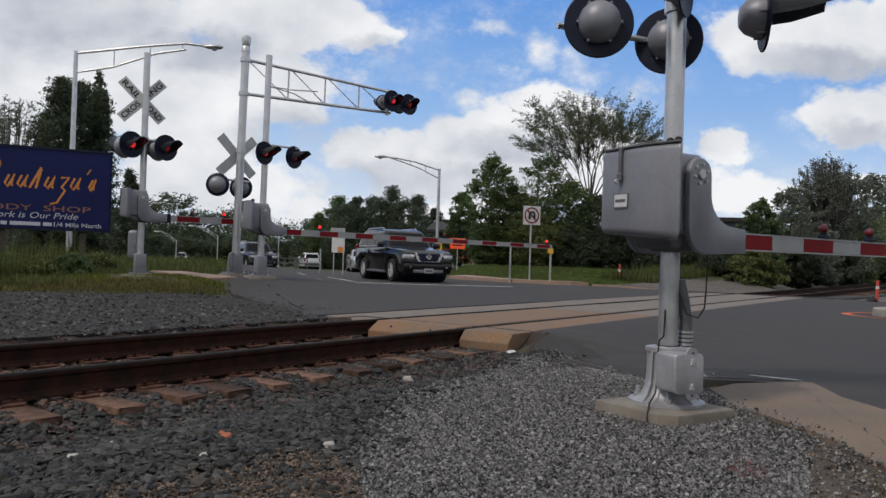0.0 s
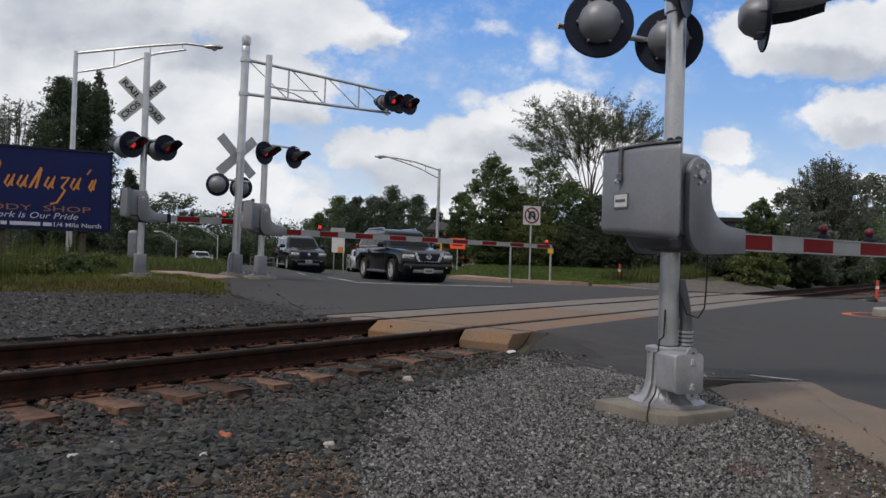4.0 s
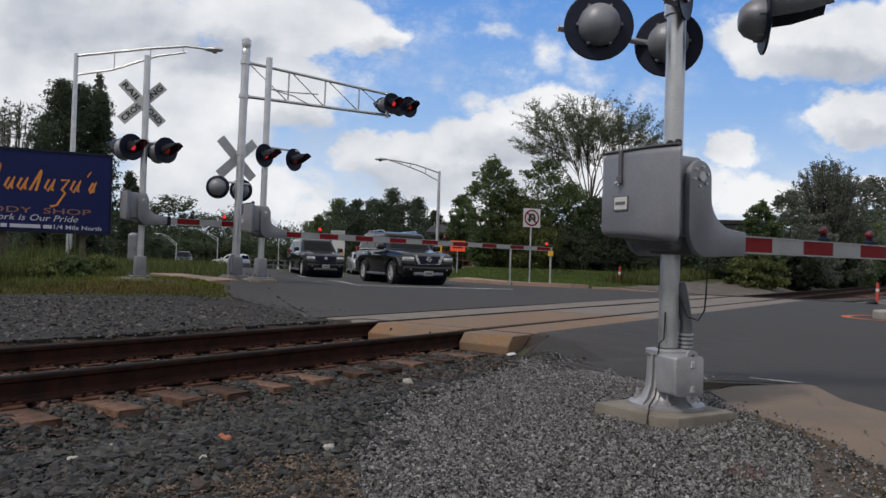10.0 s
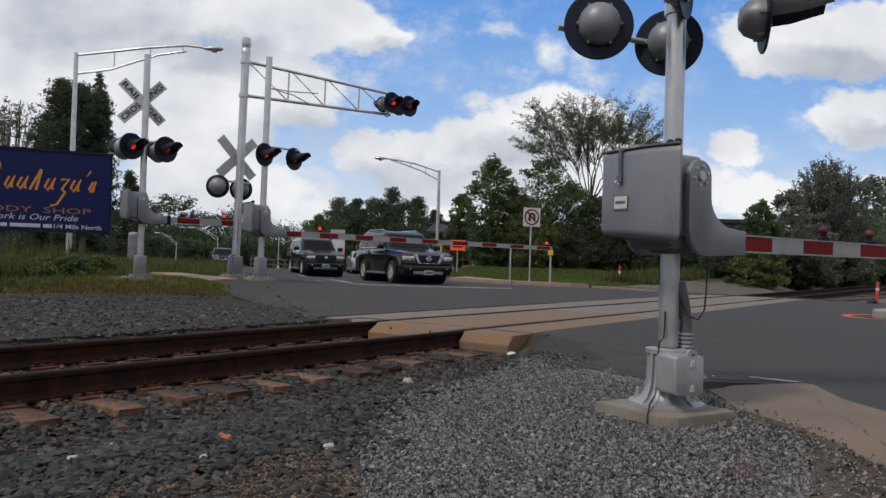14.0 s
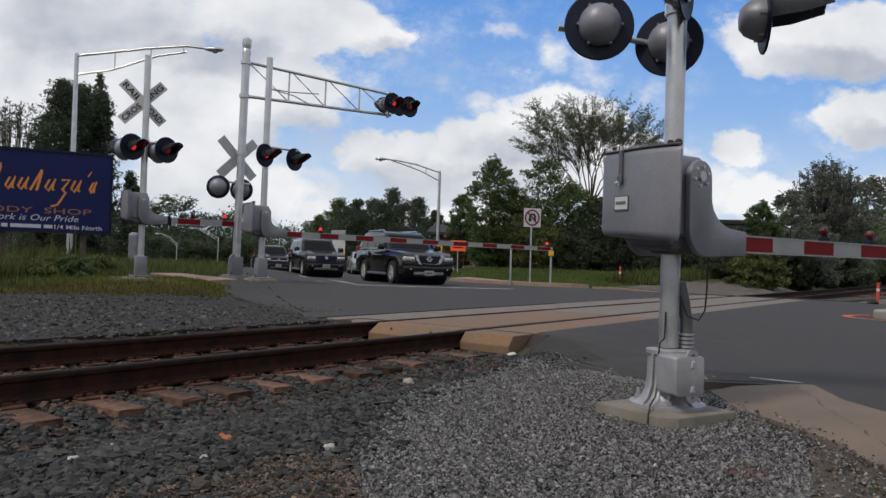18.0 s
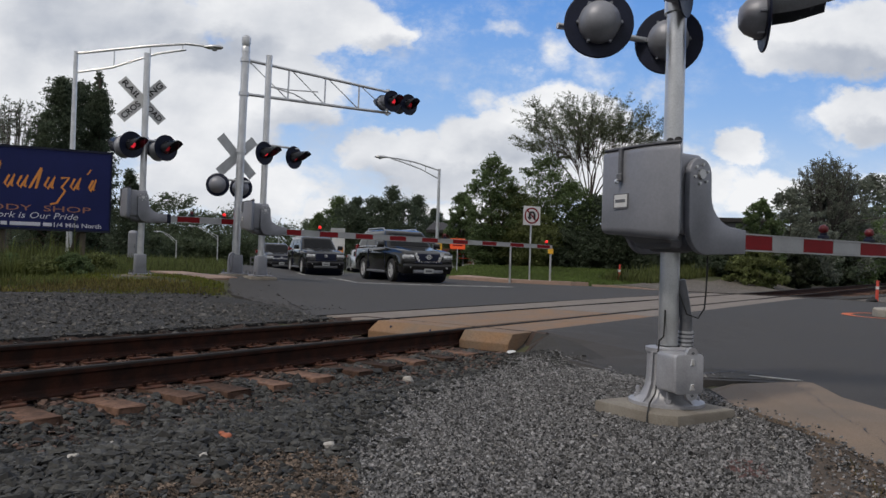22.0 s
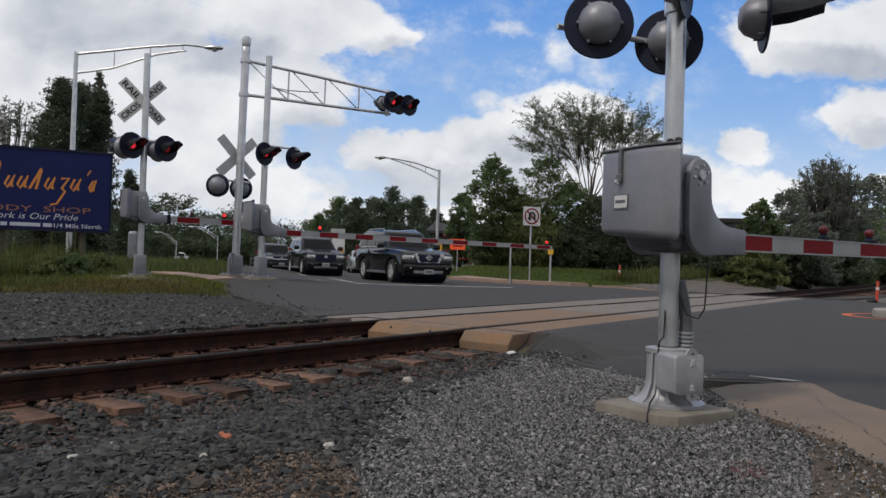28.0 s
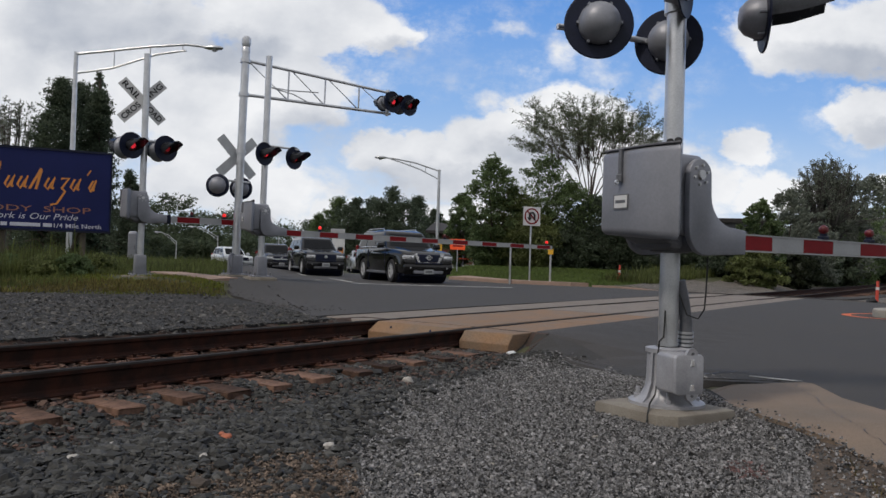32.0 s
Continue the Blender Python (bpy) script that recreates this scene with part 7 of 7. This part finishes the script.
def open_tree(x, y, h, w, mat, label, seed, tips=80, fork=0.25, crown="umbrella", leaf=0.07, per=16, twigs=7, stems=6, group="trees", thick=0.16, bark=BARK):
    """An open tree: stems fanning from a low fork, boughs, fine twigs, and small leaves set along the twigs."""
    g = np.random.default_rng(seed)
    z = float(gz(x, y)) - 0.15
    t = empty("tree", pose(x, y, z), label, "tree", group)
    R = w / 2
    a, r = g.uniform(0, 2 * math.pi, tips), g.uniform(0.02, 1, tips) ** (0.4 if crown == "umbrella" else 0.5)
    if crown == "umbrella":
        tz = h * (0.97 - 0.12 * r ** 2 - 0.32 * g.uniform(0, 1, tips) ** 1.3 * (0.35 + 0.65 * r))
    elif crown == "fan":
        r = g.uniform(0.02, 1, tips) ** 0.62
        tz = h * (0.975 - 0.10 * r ** 2 - 0.26 * g.uniform(0, 1, tips) ** 1.2)
    else:
        f = g.uniform(0.0, 1.0, tips) ** 0.6
        tz = h * (0.35 + 0.63 * f)
        r = r * np.sqrt(np.clip(1.02 - f ** 2, 0.03, 1))
    T = np.stack([R * r * np.cos(a), R * r * np.sin(a), tz], 1)
    F = Vector((0, 0, h * fork))
    pipe_t = B()
    pipe(pipe_t, [(0, 0, -0.2), (0.02 * w, 0, h * fork * 0.5), tuple(F)], [thick * 1.3, thick, thick * 0.9], 9)
    part("trunk", pipe_t, bark, t, smooth=True)
    group_of = ((a / (2 * math.pi) * stems) + (r < 0.35) * stems).astype(int)
    L0, L1 = [], []
    for k in sorted(set(group_of)):
        ids = np.where(group_of == k)[0]
        c = Vector(T[ids].mean(0))
        lift = 0.62 if crown == "fan" else 0.52
        knee = Vector((c.x * 0.7, c.y * 0.7, F.z + (c.z - F.z) * lift))
        mid = F.lerp(knee, 0.5) + Vector(g.normal(0, 0.012 * w, 3)) + Vector((0, 0, 0.02 * h))
        bm = B()
        pipe(bm, [F, mid, knee], [thick * 0.55, thick * 0.4, thick * 0.28], 6)
        for i in ids:
            e = Vector(T[i])
            s0 = mid.lerp(knee, g.uniform(0.1, 1.0))
            m1 = s0.lerp(e, 0.5) + Vector(g.normal(0, 0.012 * w, 3)) + Vector((0, 0, 0.015 * h))
            pipe(bm, [s0, m1, e], [thick * 0.2, thick * 0.14, thick * 0.06], 4)
            out = (e - s0).normalized()
            for q in range(twigs):
                b0 = m1.lerp(e, g.uniform(0.05, 1.0))
                d = (Vector((out.x * 1.1, out.y * 1.1, out.z * 0.35)) + Vector((g.normal(0, 0.6), g.normal(0, 0.6), g.normal(0.05, 0.28)))).normalized()
                b1 = b0 + d * (0.075 * w * g.uniform(0.5, 1.3))
                pipe(bm, [b0, b1], [thick * 0.07, thick * 0.03], 3)
                L0.append(b0)
                L1.append(b1)
        part("bough", bm, bark, t, smooth=True)
    A, E = np.repeat(np.array(L0), per, 0), np.repeat(np.array(L1), per, 0)
    C = A + (E - A) * g.uniform(0.0, 1.08, (len(A), 1)) + g.normal(0, 0.006 * w, A.shape)
    co, fa = leaf_cloud(C, np.full(len(C), 0.004 * w), 1, leaf, g)
    mesh_np("crown", co, fa, mat, t)
    return t


def plant_open(px, top, wpx, D, mat, label, seed, **k):
    x = at_view(px, D)
    return open_tree(x, D, height_at(px, top, D, float(gz(x, D)) - 0.15), wpx * D / 1358, mat, label, seed, **k)


def tattered(scale, cut):
    """Keeps blades in uneven patches."""
    def keep(X, Y, g):
        v = np.sin(X * scale + 1.7 * np.sin(Y * scale * 0.7)) + np.sin(Y * scale * 1.3 + X * 0.6)
        return v + g.normal(0, 0.5, X.shape) > cut
    return keep


def at_view(px, D):
    """Sideways place, in metres, of a column of the view at distance D."""
    return (px - 784) / 1358 * D


def height_at(px, py, D, ground):
    return 0.85 + (458 + 0.0314 * (px - 784) - py) * D / 1358 - ground


def plant(px, top, wpx, D, mat, label, seed, **k):
    x = at_view(px, D)
    g0 = float(gz(x, D)) - 0.15
    return tree(x, D, height_at(px, top, D, g0), wpx * D / 1358, mat, label, seed, **k)


plant(100, 136, 178, 45, LEAFDARK, "tall dark evergreen tree behind the billboard", 1, clumps=620, per=44, leaf=0.085, shape="broad", base=0.03, clump=0.075)
plant(170, 158, 116, 47, LEAFDARK, "tall dark evergreen tree beside its taller neighbour", 2, clumps=480, per=44, leaf=0.085, shape="broad", base=0.03, clump=0.10)
plant(70, 200, 120, 46, LEAFDARK, "lower dark evergreen on the near flank of the group", 8, clumps=300, per=42, leaf=0.085, shape="broad", base=0.03, clump=0.10)
plant(136, 146, 160, 48, LEAFDARK, "dark evergreen tree between its neighbours", 6, clumps=480, per=44, leaf=0.09, shape="broad", base=0.03, clump=0.09)
plant(228, 300, 104, 43, LEAFDARK, "dark evergreen shrub beside the tall evergreens", 3, clumps=190, per=50, leaf=0.08, shape="cone", base=0.03, clump=0.13)
plant(166, 116, 60, 49, LEAFDARK, "thin evergreen top with open tufts above its neighbours", 7, clumps=110, per=34, leaf=0.075, shape="cone", base=0.62, clump=0.16)
plant_open(14, 166, 150, 52, LEAFGREY, "sparse grey-green tree with bare twigs", 4, tips=80, per=9, crown="dome", leaf=0.07)
# the dark group down the road
for i, (px, top, w, D, mat, shp) in enumerate(((562, 378, 70, 88, LEAFMID, "broad"), (598, 348, 84, 90, LEAFMID, "broad"), (582, 372, 80, 89, LEAFMID, "round"), (630, 350, 72, 86, LEAFDARK, "broad"), (656, 346, 70, 92, LEAFDARK, "round"), (692, 330, 92, 86, LEAFDARK, "broad"),
                                               (738, 348, 88, 90, LEAFDARK, "broad"), (672, 353, 104, 85, LEAFDARK, "round"), (768, 368, 50, 94, LEAFDARK, "round"), (716, 355, 92, 84, LEAFDARK, "round"), (614, 364, 100, 84, LEAFDARK, "round"))):
    plant(px, top, w, D, mat, "dark green tree in a group down the road", 20 + i, clumps=300, per=46, leaf=0.10, shape=shp, base=0.03, clump=0.10, group="trees down the road")
# the green clump beyond the far corner
for i, (px, top, w, D, mat) in enumerate(((815, 340, 62, 54, LEAFMID), (868, 274, 96, 49, LEAFMID), (905, 330, 110, 50, LEAFLIGHT), (962, 276, 120, 51, LEAFMID), (1005, 318, 110, 50, LEAFMID), (1055, 345, 110, 50, LEAFDARK),
                                          (1105, 335, 110, 48, LEAFDARK), (1160, 350, 120, 47, LEAFDARK), (1225, 400, 120, 46, LEAFDARK), (935, 380, 130, 49, LEAFLIGHT), (868, 395, 90, 50, LEAFMID), (1015, 400, 120, 49, LEAFDARK), (1090, 410, 120, 49, LEAFDARK), (1290, 440, 130, 44, LEAFDARK))):
    plant(px, top, w, D, mat, ("yellow-green" if mat is LEAFLIGHT else "dark green" if mat is LEAFDARK else "green") + " leafy tree in the clump beyond the corner", 40 + i, clumps=300, per=50, leaf=0.078, base=0.05, clump=0.095, group="trees beyond the corner")
plant_open(1042, 158, 282, 54, LEAFTHIN, "tall spreading tree with thin young leaves", 70, tips=150, per=32, twigs=11, leaf=0.05, thick=0.10, fork=0.36, crown="fan", stems=5, group="trees beyond the corner")
D_TRACK = 10.2 / (0.58 - 0.815 * (1462 - 784) / 1358)
plant_open(1462, 276, 185, D_TRACK, LEAFGREY, "twiggy round-headed tree beside the track", 71, tips=170, per=16, twigs=9, bark=TWIGBARK, crown="dome", leaf=0.06 * D_TRACK / 54, group="bushes beside the track", thick=0.3)
for i, (px, top, w, mat, per, cl) in enumerate(((1345, 352, 90, LEAFMID, 50, 110), (1395, 335, 110, LEAFGREY, 50, 120), (1468, 365, 150, LEAFGREY, 45, 130), (1535, 305, 130, LEAFGREY, 50, 130), (1420, 400, 130, LEAFGREY, 50, 110),
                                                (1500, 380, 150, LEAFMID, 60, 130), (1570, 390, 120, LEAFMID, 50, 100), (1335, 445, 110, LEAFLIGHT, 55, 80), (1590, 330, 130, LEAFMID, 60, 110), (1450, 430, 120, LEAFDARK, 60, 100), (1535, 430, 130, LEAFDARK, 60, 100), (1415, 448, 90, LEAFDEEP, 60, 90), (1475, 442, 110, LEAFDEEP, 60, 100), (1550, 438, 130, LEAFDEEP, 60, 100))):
    # LEAFDEEP bushes stand nearer, their dark colour painting the hedge's shade
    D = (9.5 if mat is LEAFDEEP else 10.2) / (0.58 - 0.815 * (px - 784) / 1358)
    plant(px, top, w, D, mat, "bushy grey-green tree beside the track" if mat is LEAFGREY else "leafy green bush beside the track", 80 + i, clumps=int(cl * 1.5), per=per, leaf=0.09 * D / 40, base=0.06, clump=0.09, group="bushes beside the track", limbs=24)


def far_woods():
    """The distant tree line, joined."""
    g = np.random.default_rng(9)
    C, R = [], []
    for px0, px1, top, D in ((-400, 300, 395, 150), (255, 345, 352, 130), (330, 450, 372, 140), (440, 560, 395, 170), (540, 800, 400, 180), (780, 1000, 410, 150), (1150, 2000, 400, 170), (270, 620, 425, 118), (235, 470, 408, 128), (-300, 300, 420, 90)):
        for k in range(int((px1 - px0) * 2.0)):
            px = g.uniform(px0, px1)
            x = at_view(px, D)
            t = height_at(px, top + 6 * math.sin(px * 0.055) + 3 * math.sin(px * 0.19), D, -1.5)
            C.append((x, D + g.uniform(-4, 4), -1.5 + t * g.uniform(0, 1) ** 0.6))
            R.append(D * 0.0085 * g.uniform(0.6, 1.4))
    co, fa = leaf_cloud(np.array(C), np.array(R), 26, 0.24, g)
    tagged(mesh_np("far_woods", co, fa, LEAFHAZE), "distant green tree line", "woods", kind="stuff")


far_woods()


def woods_behind():
    """An unseen tree line, added to close the place behind and beside the camera and darken reflections, joined."""
    g = np.random.default_rng(19)
    a = g.uniform(radians(52), radians(308), 1500)
    d = g.uniform(66, 78, len(a))
    top = 8.5 + 2.0 * np.sin(a * 9) + 1.2 * np.sin(a * 23)
    C = np.stack([d * np.sin(a), d * np.cos(a), -1.0 + top * g.uniform(0, 1, len(a)) ** 0.8], 1)
    co, fa = leaf_cloud(C, np.full(len(a), 1.7), 22, 0.62, g)
    tagged(mesh_np("woods_behind", co, fa, LEAFDARK), "dark green tree line added out of view to darken reflections", "woods", kind="stuff")


woods_behind()


def grass(name, poly, count, h, mat, label, seed, width=0.012, lean=0.35, keep=None):
    g = np.random.default_rng(seed)
    p = sample(poly, count, seed, -0.02, keep=keep)
    a, hh = g.uniform(0, 2 * math.pi, count), h * g.lognormal(0, 0.35, count)
    d = np.stack([np.cos(a), np.sin(a), 0 * a], 1)
    s = np.stack([-np.sin(a), np.cos(a), 0 * a], 1) * (width * g.uniform(.6, 1.4, count))[:, None]
    tip = p + d * (hh * lean * g.uniform(0.2, 1.2, count))[:, None] + np.array([0, 0, 1]) * hh[:, None]
    mid = p + d * (hh * lean * 0.25)[:, None] + np.array([0, 0, 0.55]) * hh[:, None]
    co = np.stack([p - s, p + s, mid + s * .8, tip, mid - s * .8], 1).reshape(-1, 3)
    i = (np.arange(count) * 5)[:, None]
    fa = np.concatenate([i + np.array([[0, 1, 2, 4]]), i + np.array([[4, 2, 3, 3]])])[:, :4]
    tri = np.concatenate([i + np.array([[0, 1, 2]]), i + np.array([[0, 2, 4]]), i + np.array([[4, 2, 3]])])
    tagged(mesh_np(name, co, tri, mat), label, "grass", kind="stuff")


grass("tall_grass", [(-24, 20), (-9.5, 20), (-7.6, 20.6), (-6.5, 22.0), (-6.7, 24.5), (-8.5, 31), (-10.6, 37), (-30, 38)], 42000, 0.20, GRASS, "tall green grass on the bank", 1, width=0.013)
grass("bank_grass", [(-20, 14.5), (-9, 14.2), (-7.0, 14.4), (-7.0, 16.6), (-7.4, 18.2), (-7.9, 20.0), (-6.6, 20.6), (-4.9, 17.9), (-5.5, 20.4), (-8.8, 21.4), (-20, 21)], 26000, 0.10, GRASS, "green grass at the foot of the billboard", 2, width=0.009, keep=tattered(1.3, -0.9))
grass("weeds", [(-20, 16.0), (-9.2, 15.6), (-8.2, 17.0), (-9.5, 21), (-20, 20.5)], 22000, 0.36, GRASS, "tall weeds below the billboard", 3, width=0.012)
grass("green_fringe", [(-12, 13.5), (-6, 13.3), (-3.95, 14.0), (-4.55, 16.0), (-6.1, 17.2), (-11, 16.4)], 19000, 0.036, GRASSLUSH, "bright green grass fringe beside the asphalt", 8, width=0.012, keep=tattered(2.2, -0.6))
grass("dry_verge", [(-16, 13.3), (-6, 13.2), (-4.0, 14.3), (-4.5, 16.0), (-9, 15.4), (-16, 15.0)], 12000, 0.07, GRASSDRY, "short dry grass along the gravel", 4, width=0.01, keep=tattered(1.6, 0.0))
grass("corner_grass", [(1.3, 35.6), (3.2, 32.8), (5.9, 30.2), (6.6, 32.6), (11.5, 37.5), (14, 42), (9, 48), (0.8, 48), (-0.6, 41)], 38000, 0.07, LAWN, "mown green grass beyond the corner", 5, width=0.018)
grass("near_grass", [(2.0, 3.2), (2.95, 2.9), (2.95, 3.5), (2.5, 4.0), (2.28, 4.35), (2.2, 3.9)], 5000, 0.022, GRASSDRY, "yellowed grass tuft beside the sidewalk", 6, width=0.004, keep=tattered(9.0, 0.2))
grass("track_side_weeds", [tp(34, 12.5), tp(70, 12.0), tp(70, 15), tp(34, 15)], 12000, 0.35, GRASS, "weeds along the track", 7, width=0.03)


# leafy weeds along the foot of the bank
for i, (px, top, w, D) in enumerate(((20, 452, 90, 17.2), (78, 456, 80, 16.6), (130, 452, 70, 16.9), (175, 449, 60, 18.4), (-30, 446, 90, 18.0))):
    plant(px, top, w, D, LEAFLIGHT if i % 2 else LEAFMID, "low leafy weed clump on the grassy bank", 130 + i, clumps=70, per=46, leaf=0.035, base=0.05, clump=0.13, trunk=0.1, category="weeds", group="weeds on the bank", limbs=8, name="weed_clump")


# ---- bird ----
def bird_thing():
    b = empty("bird", pose(60, 60, 20), "small dark bird in flight with spread wings", "bird")
    part("body", lathe(B(), [(0.0, -0.17), (0.03, -0.13), (0.05, -0.03), (0.045, 0.06), (0.03, 0.11), (0.0, 0.16)], facing(0), 12), GREYDARK, b, smooth=True)
    part("tail", slab(B(), [(-0.15, -0.02), (-0.30, -0.05), (-0.30, 0.05), (-0.15, 0.02)], -0.006, 0.006), GREYDARK, b)
    for s in (-1, 1):
        part("wing", slab(B(), [(0.08, 0.0), (0.05, s * 0.28), (-0.05, s * 0.36), (-0.10, s * 0.2), (-0.08, 0.0)], -0.006, 0.006, pose(0, 0, 0, s * -38, 0, 0)), GREYDARK, b)
    return b


bird = bird_thing()


def motions():
    # clouds drift slowly to the right
    walk(backdrop, [(0, pose(0, 0, 0)), (16, pose(0, 0, 0, 0, 0, -0.75)), (32, pose(0, 0, 0, 0, 0, -1.5))])

    def on_lane(px, D, turn=HEAD):
        x = at_view(px, D)
        return pose(x, D, float(gz(x, D)), 0, 0, turn)
    stay = pose(-1.55, 28.6, 0.0, 0, 0, HEAD + 3)
    walk(suv_front, [(0, stay), (32, stay)])
    # second SUV rolls up to the queue
    walk(suv_second, [(t, on_lane(px, D, h)) for t, px, D, h in ((0, 453, 50.5, -64), (0.5, 465, 48.6, -65), (1, 478, 47.0, -66), (1.5, 491, 45.6, -67), (2, 502, 44.4, -67.5), (2.5, 510, 43.4, -68), (3, 517, 42.5, -68.5), (3.5, 524, 41.7, HEAD), (4.5, 538, 40.3, HEAD),
                                                                 (5.5, 549, 39.0, HEAD), (6, 552.5, 38.4, HEAD), (6.5, 556, 37.9, HEAD), (7, 558, 37.7, HEAD), (7.5, 558, 37.6, HEAD), (32, 558, 37.6, HEAD))])

    def lane_rows(rows):
        return [(t, on_lane(px, 18835 / (px - 114.1))) for t, px in rows]
    walk(pickup, lane_rows([(0, 262), (6, 290), (9, 313), (10, 325), (11, 339), (12, 355), (13, 376), (14, 394), (14.5, 408), (15.5, 434), (16.5, 458), (17, 468), (17.5, 475), (18, 482), (18.5, 486), (19, 487.5), (32, 487.5)]))
    walk(car_white, [(t, on_lane(px, D, h)) for t, px, D, h in ((0, 200, 190, -62), (16, 240, 150, -62), (22, 258, 132, -62), (25, 272, 122, -62), (26.5, 293, 114, -62), (27.5, 309, 108, -62), (28, 318, 104, -62), (28.5, 326, 99, -62), (29, 334, 94, -62),
                                                                (29.5, 345, 87, -61), (30, 357, 80, -60), (30.5, 368, 74, -59), (31, 380, 68, -58), (31.5, 393, 62, -57), (32, 411, 56, -56))])
    # the hatchback waits, then turns off to the left behind the queue
    walk(car_away, [(t, on_lane(px, D, h)) for t, px, D, h in ((0, 548, 82, 108), (2.5, 548, 82, 108), (4, 541, 84, 116), (5.5, 520, 85, 134), (6.5, 500, 84, 150), (7, 492, 83, 155), (7.5, 486, 82, 158), (8, 480, 82, 160), (8.5, 452, 84, 160), (9, 440, 86, 160), (9.5, 430, 88, 158),
                                                               (10, 410, 91, 156), (10.5, 399, 94, 152), (11, 386, 99, 148), (11.5, 378, 112, 140), (12, 370, 126, 135), (13, 340, 145, 145), (15, 250, 165, 150), (18, 140, 180, 145), (32, 110, 190, 145))])
    walk(car_silver, [(t, on_lane(px, D, h)) for t, px, D, h in ((0, 319, 98, HEAD), (1, 315, 99, HEAD), (2, 314, 99, HEAD), (2.5, 316, 97, HEAD), (3, 320, 95, HEAD), (3.5, 329, 90, HEAD), (4.2, 372, 76, -56), (5, 438, 64, -48), (5.5, 478, 60, -40), (6, 500, 60, -25), (6.6, 540, 62, -10),
                                                                 (7.5, 610, 66, -5), (9, 690, 68, -5), (32, 700, 68, -5))])
    # a bird crosses quickly from right to left
    walk(bird, [(0, pose(60, 60, 14, 0, 0, 180)), (29, pose(26, 32, 9, 0, 0, 180)), (29.6, pose(17.2, 26, 7.6, 0, 0, 176)), (29.8, pose(10.4, 26, 7.0, 0, 0, 176)), (30, pose(4.0, 26, 7.75, 0, 0, 176)), (30.2, pose(-2.4, 26, 9.2, 0, 0, 176)), (30.5, pose(-12, 27, 12.5, 0, 0, 176)), (32, pose(-60, 40, 24, 0, 0, 176))])


motions()
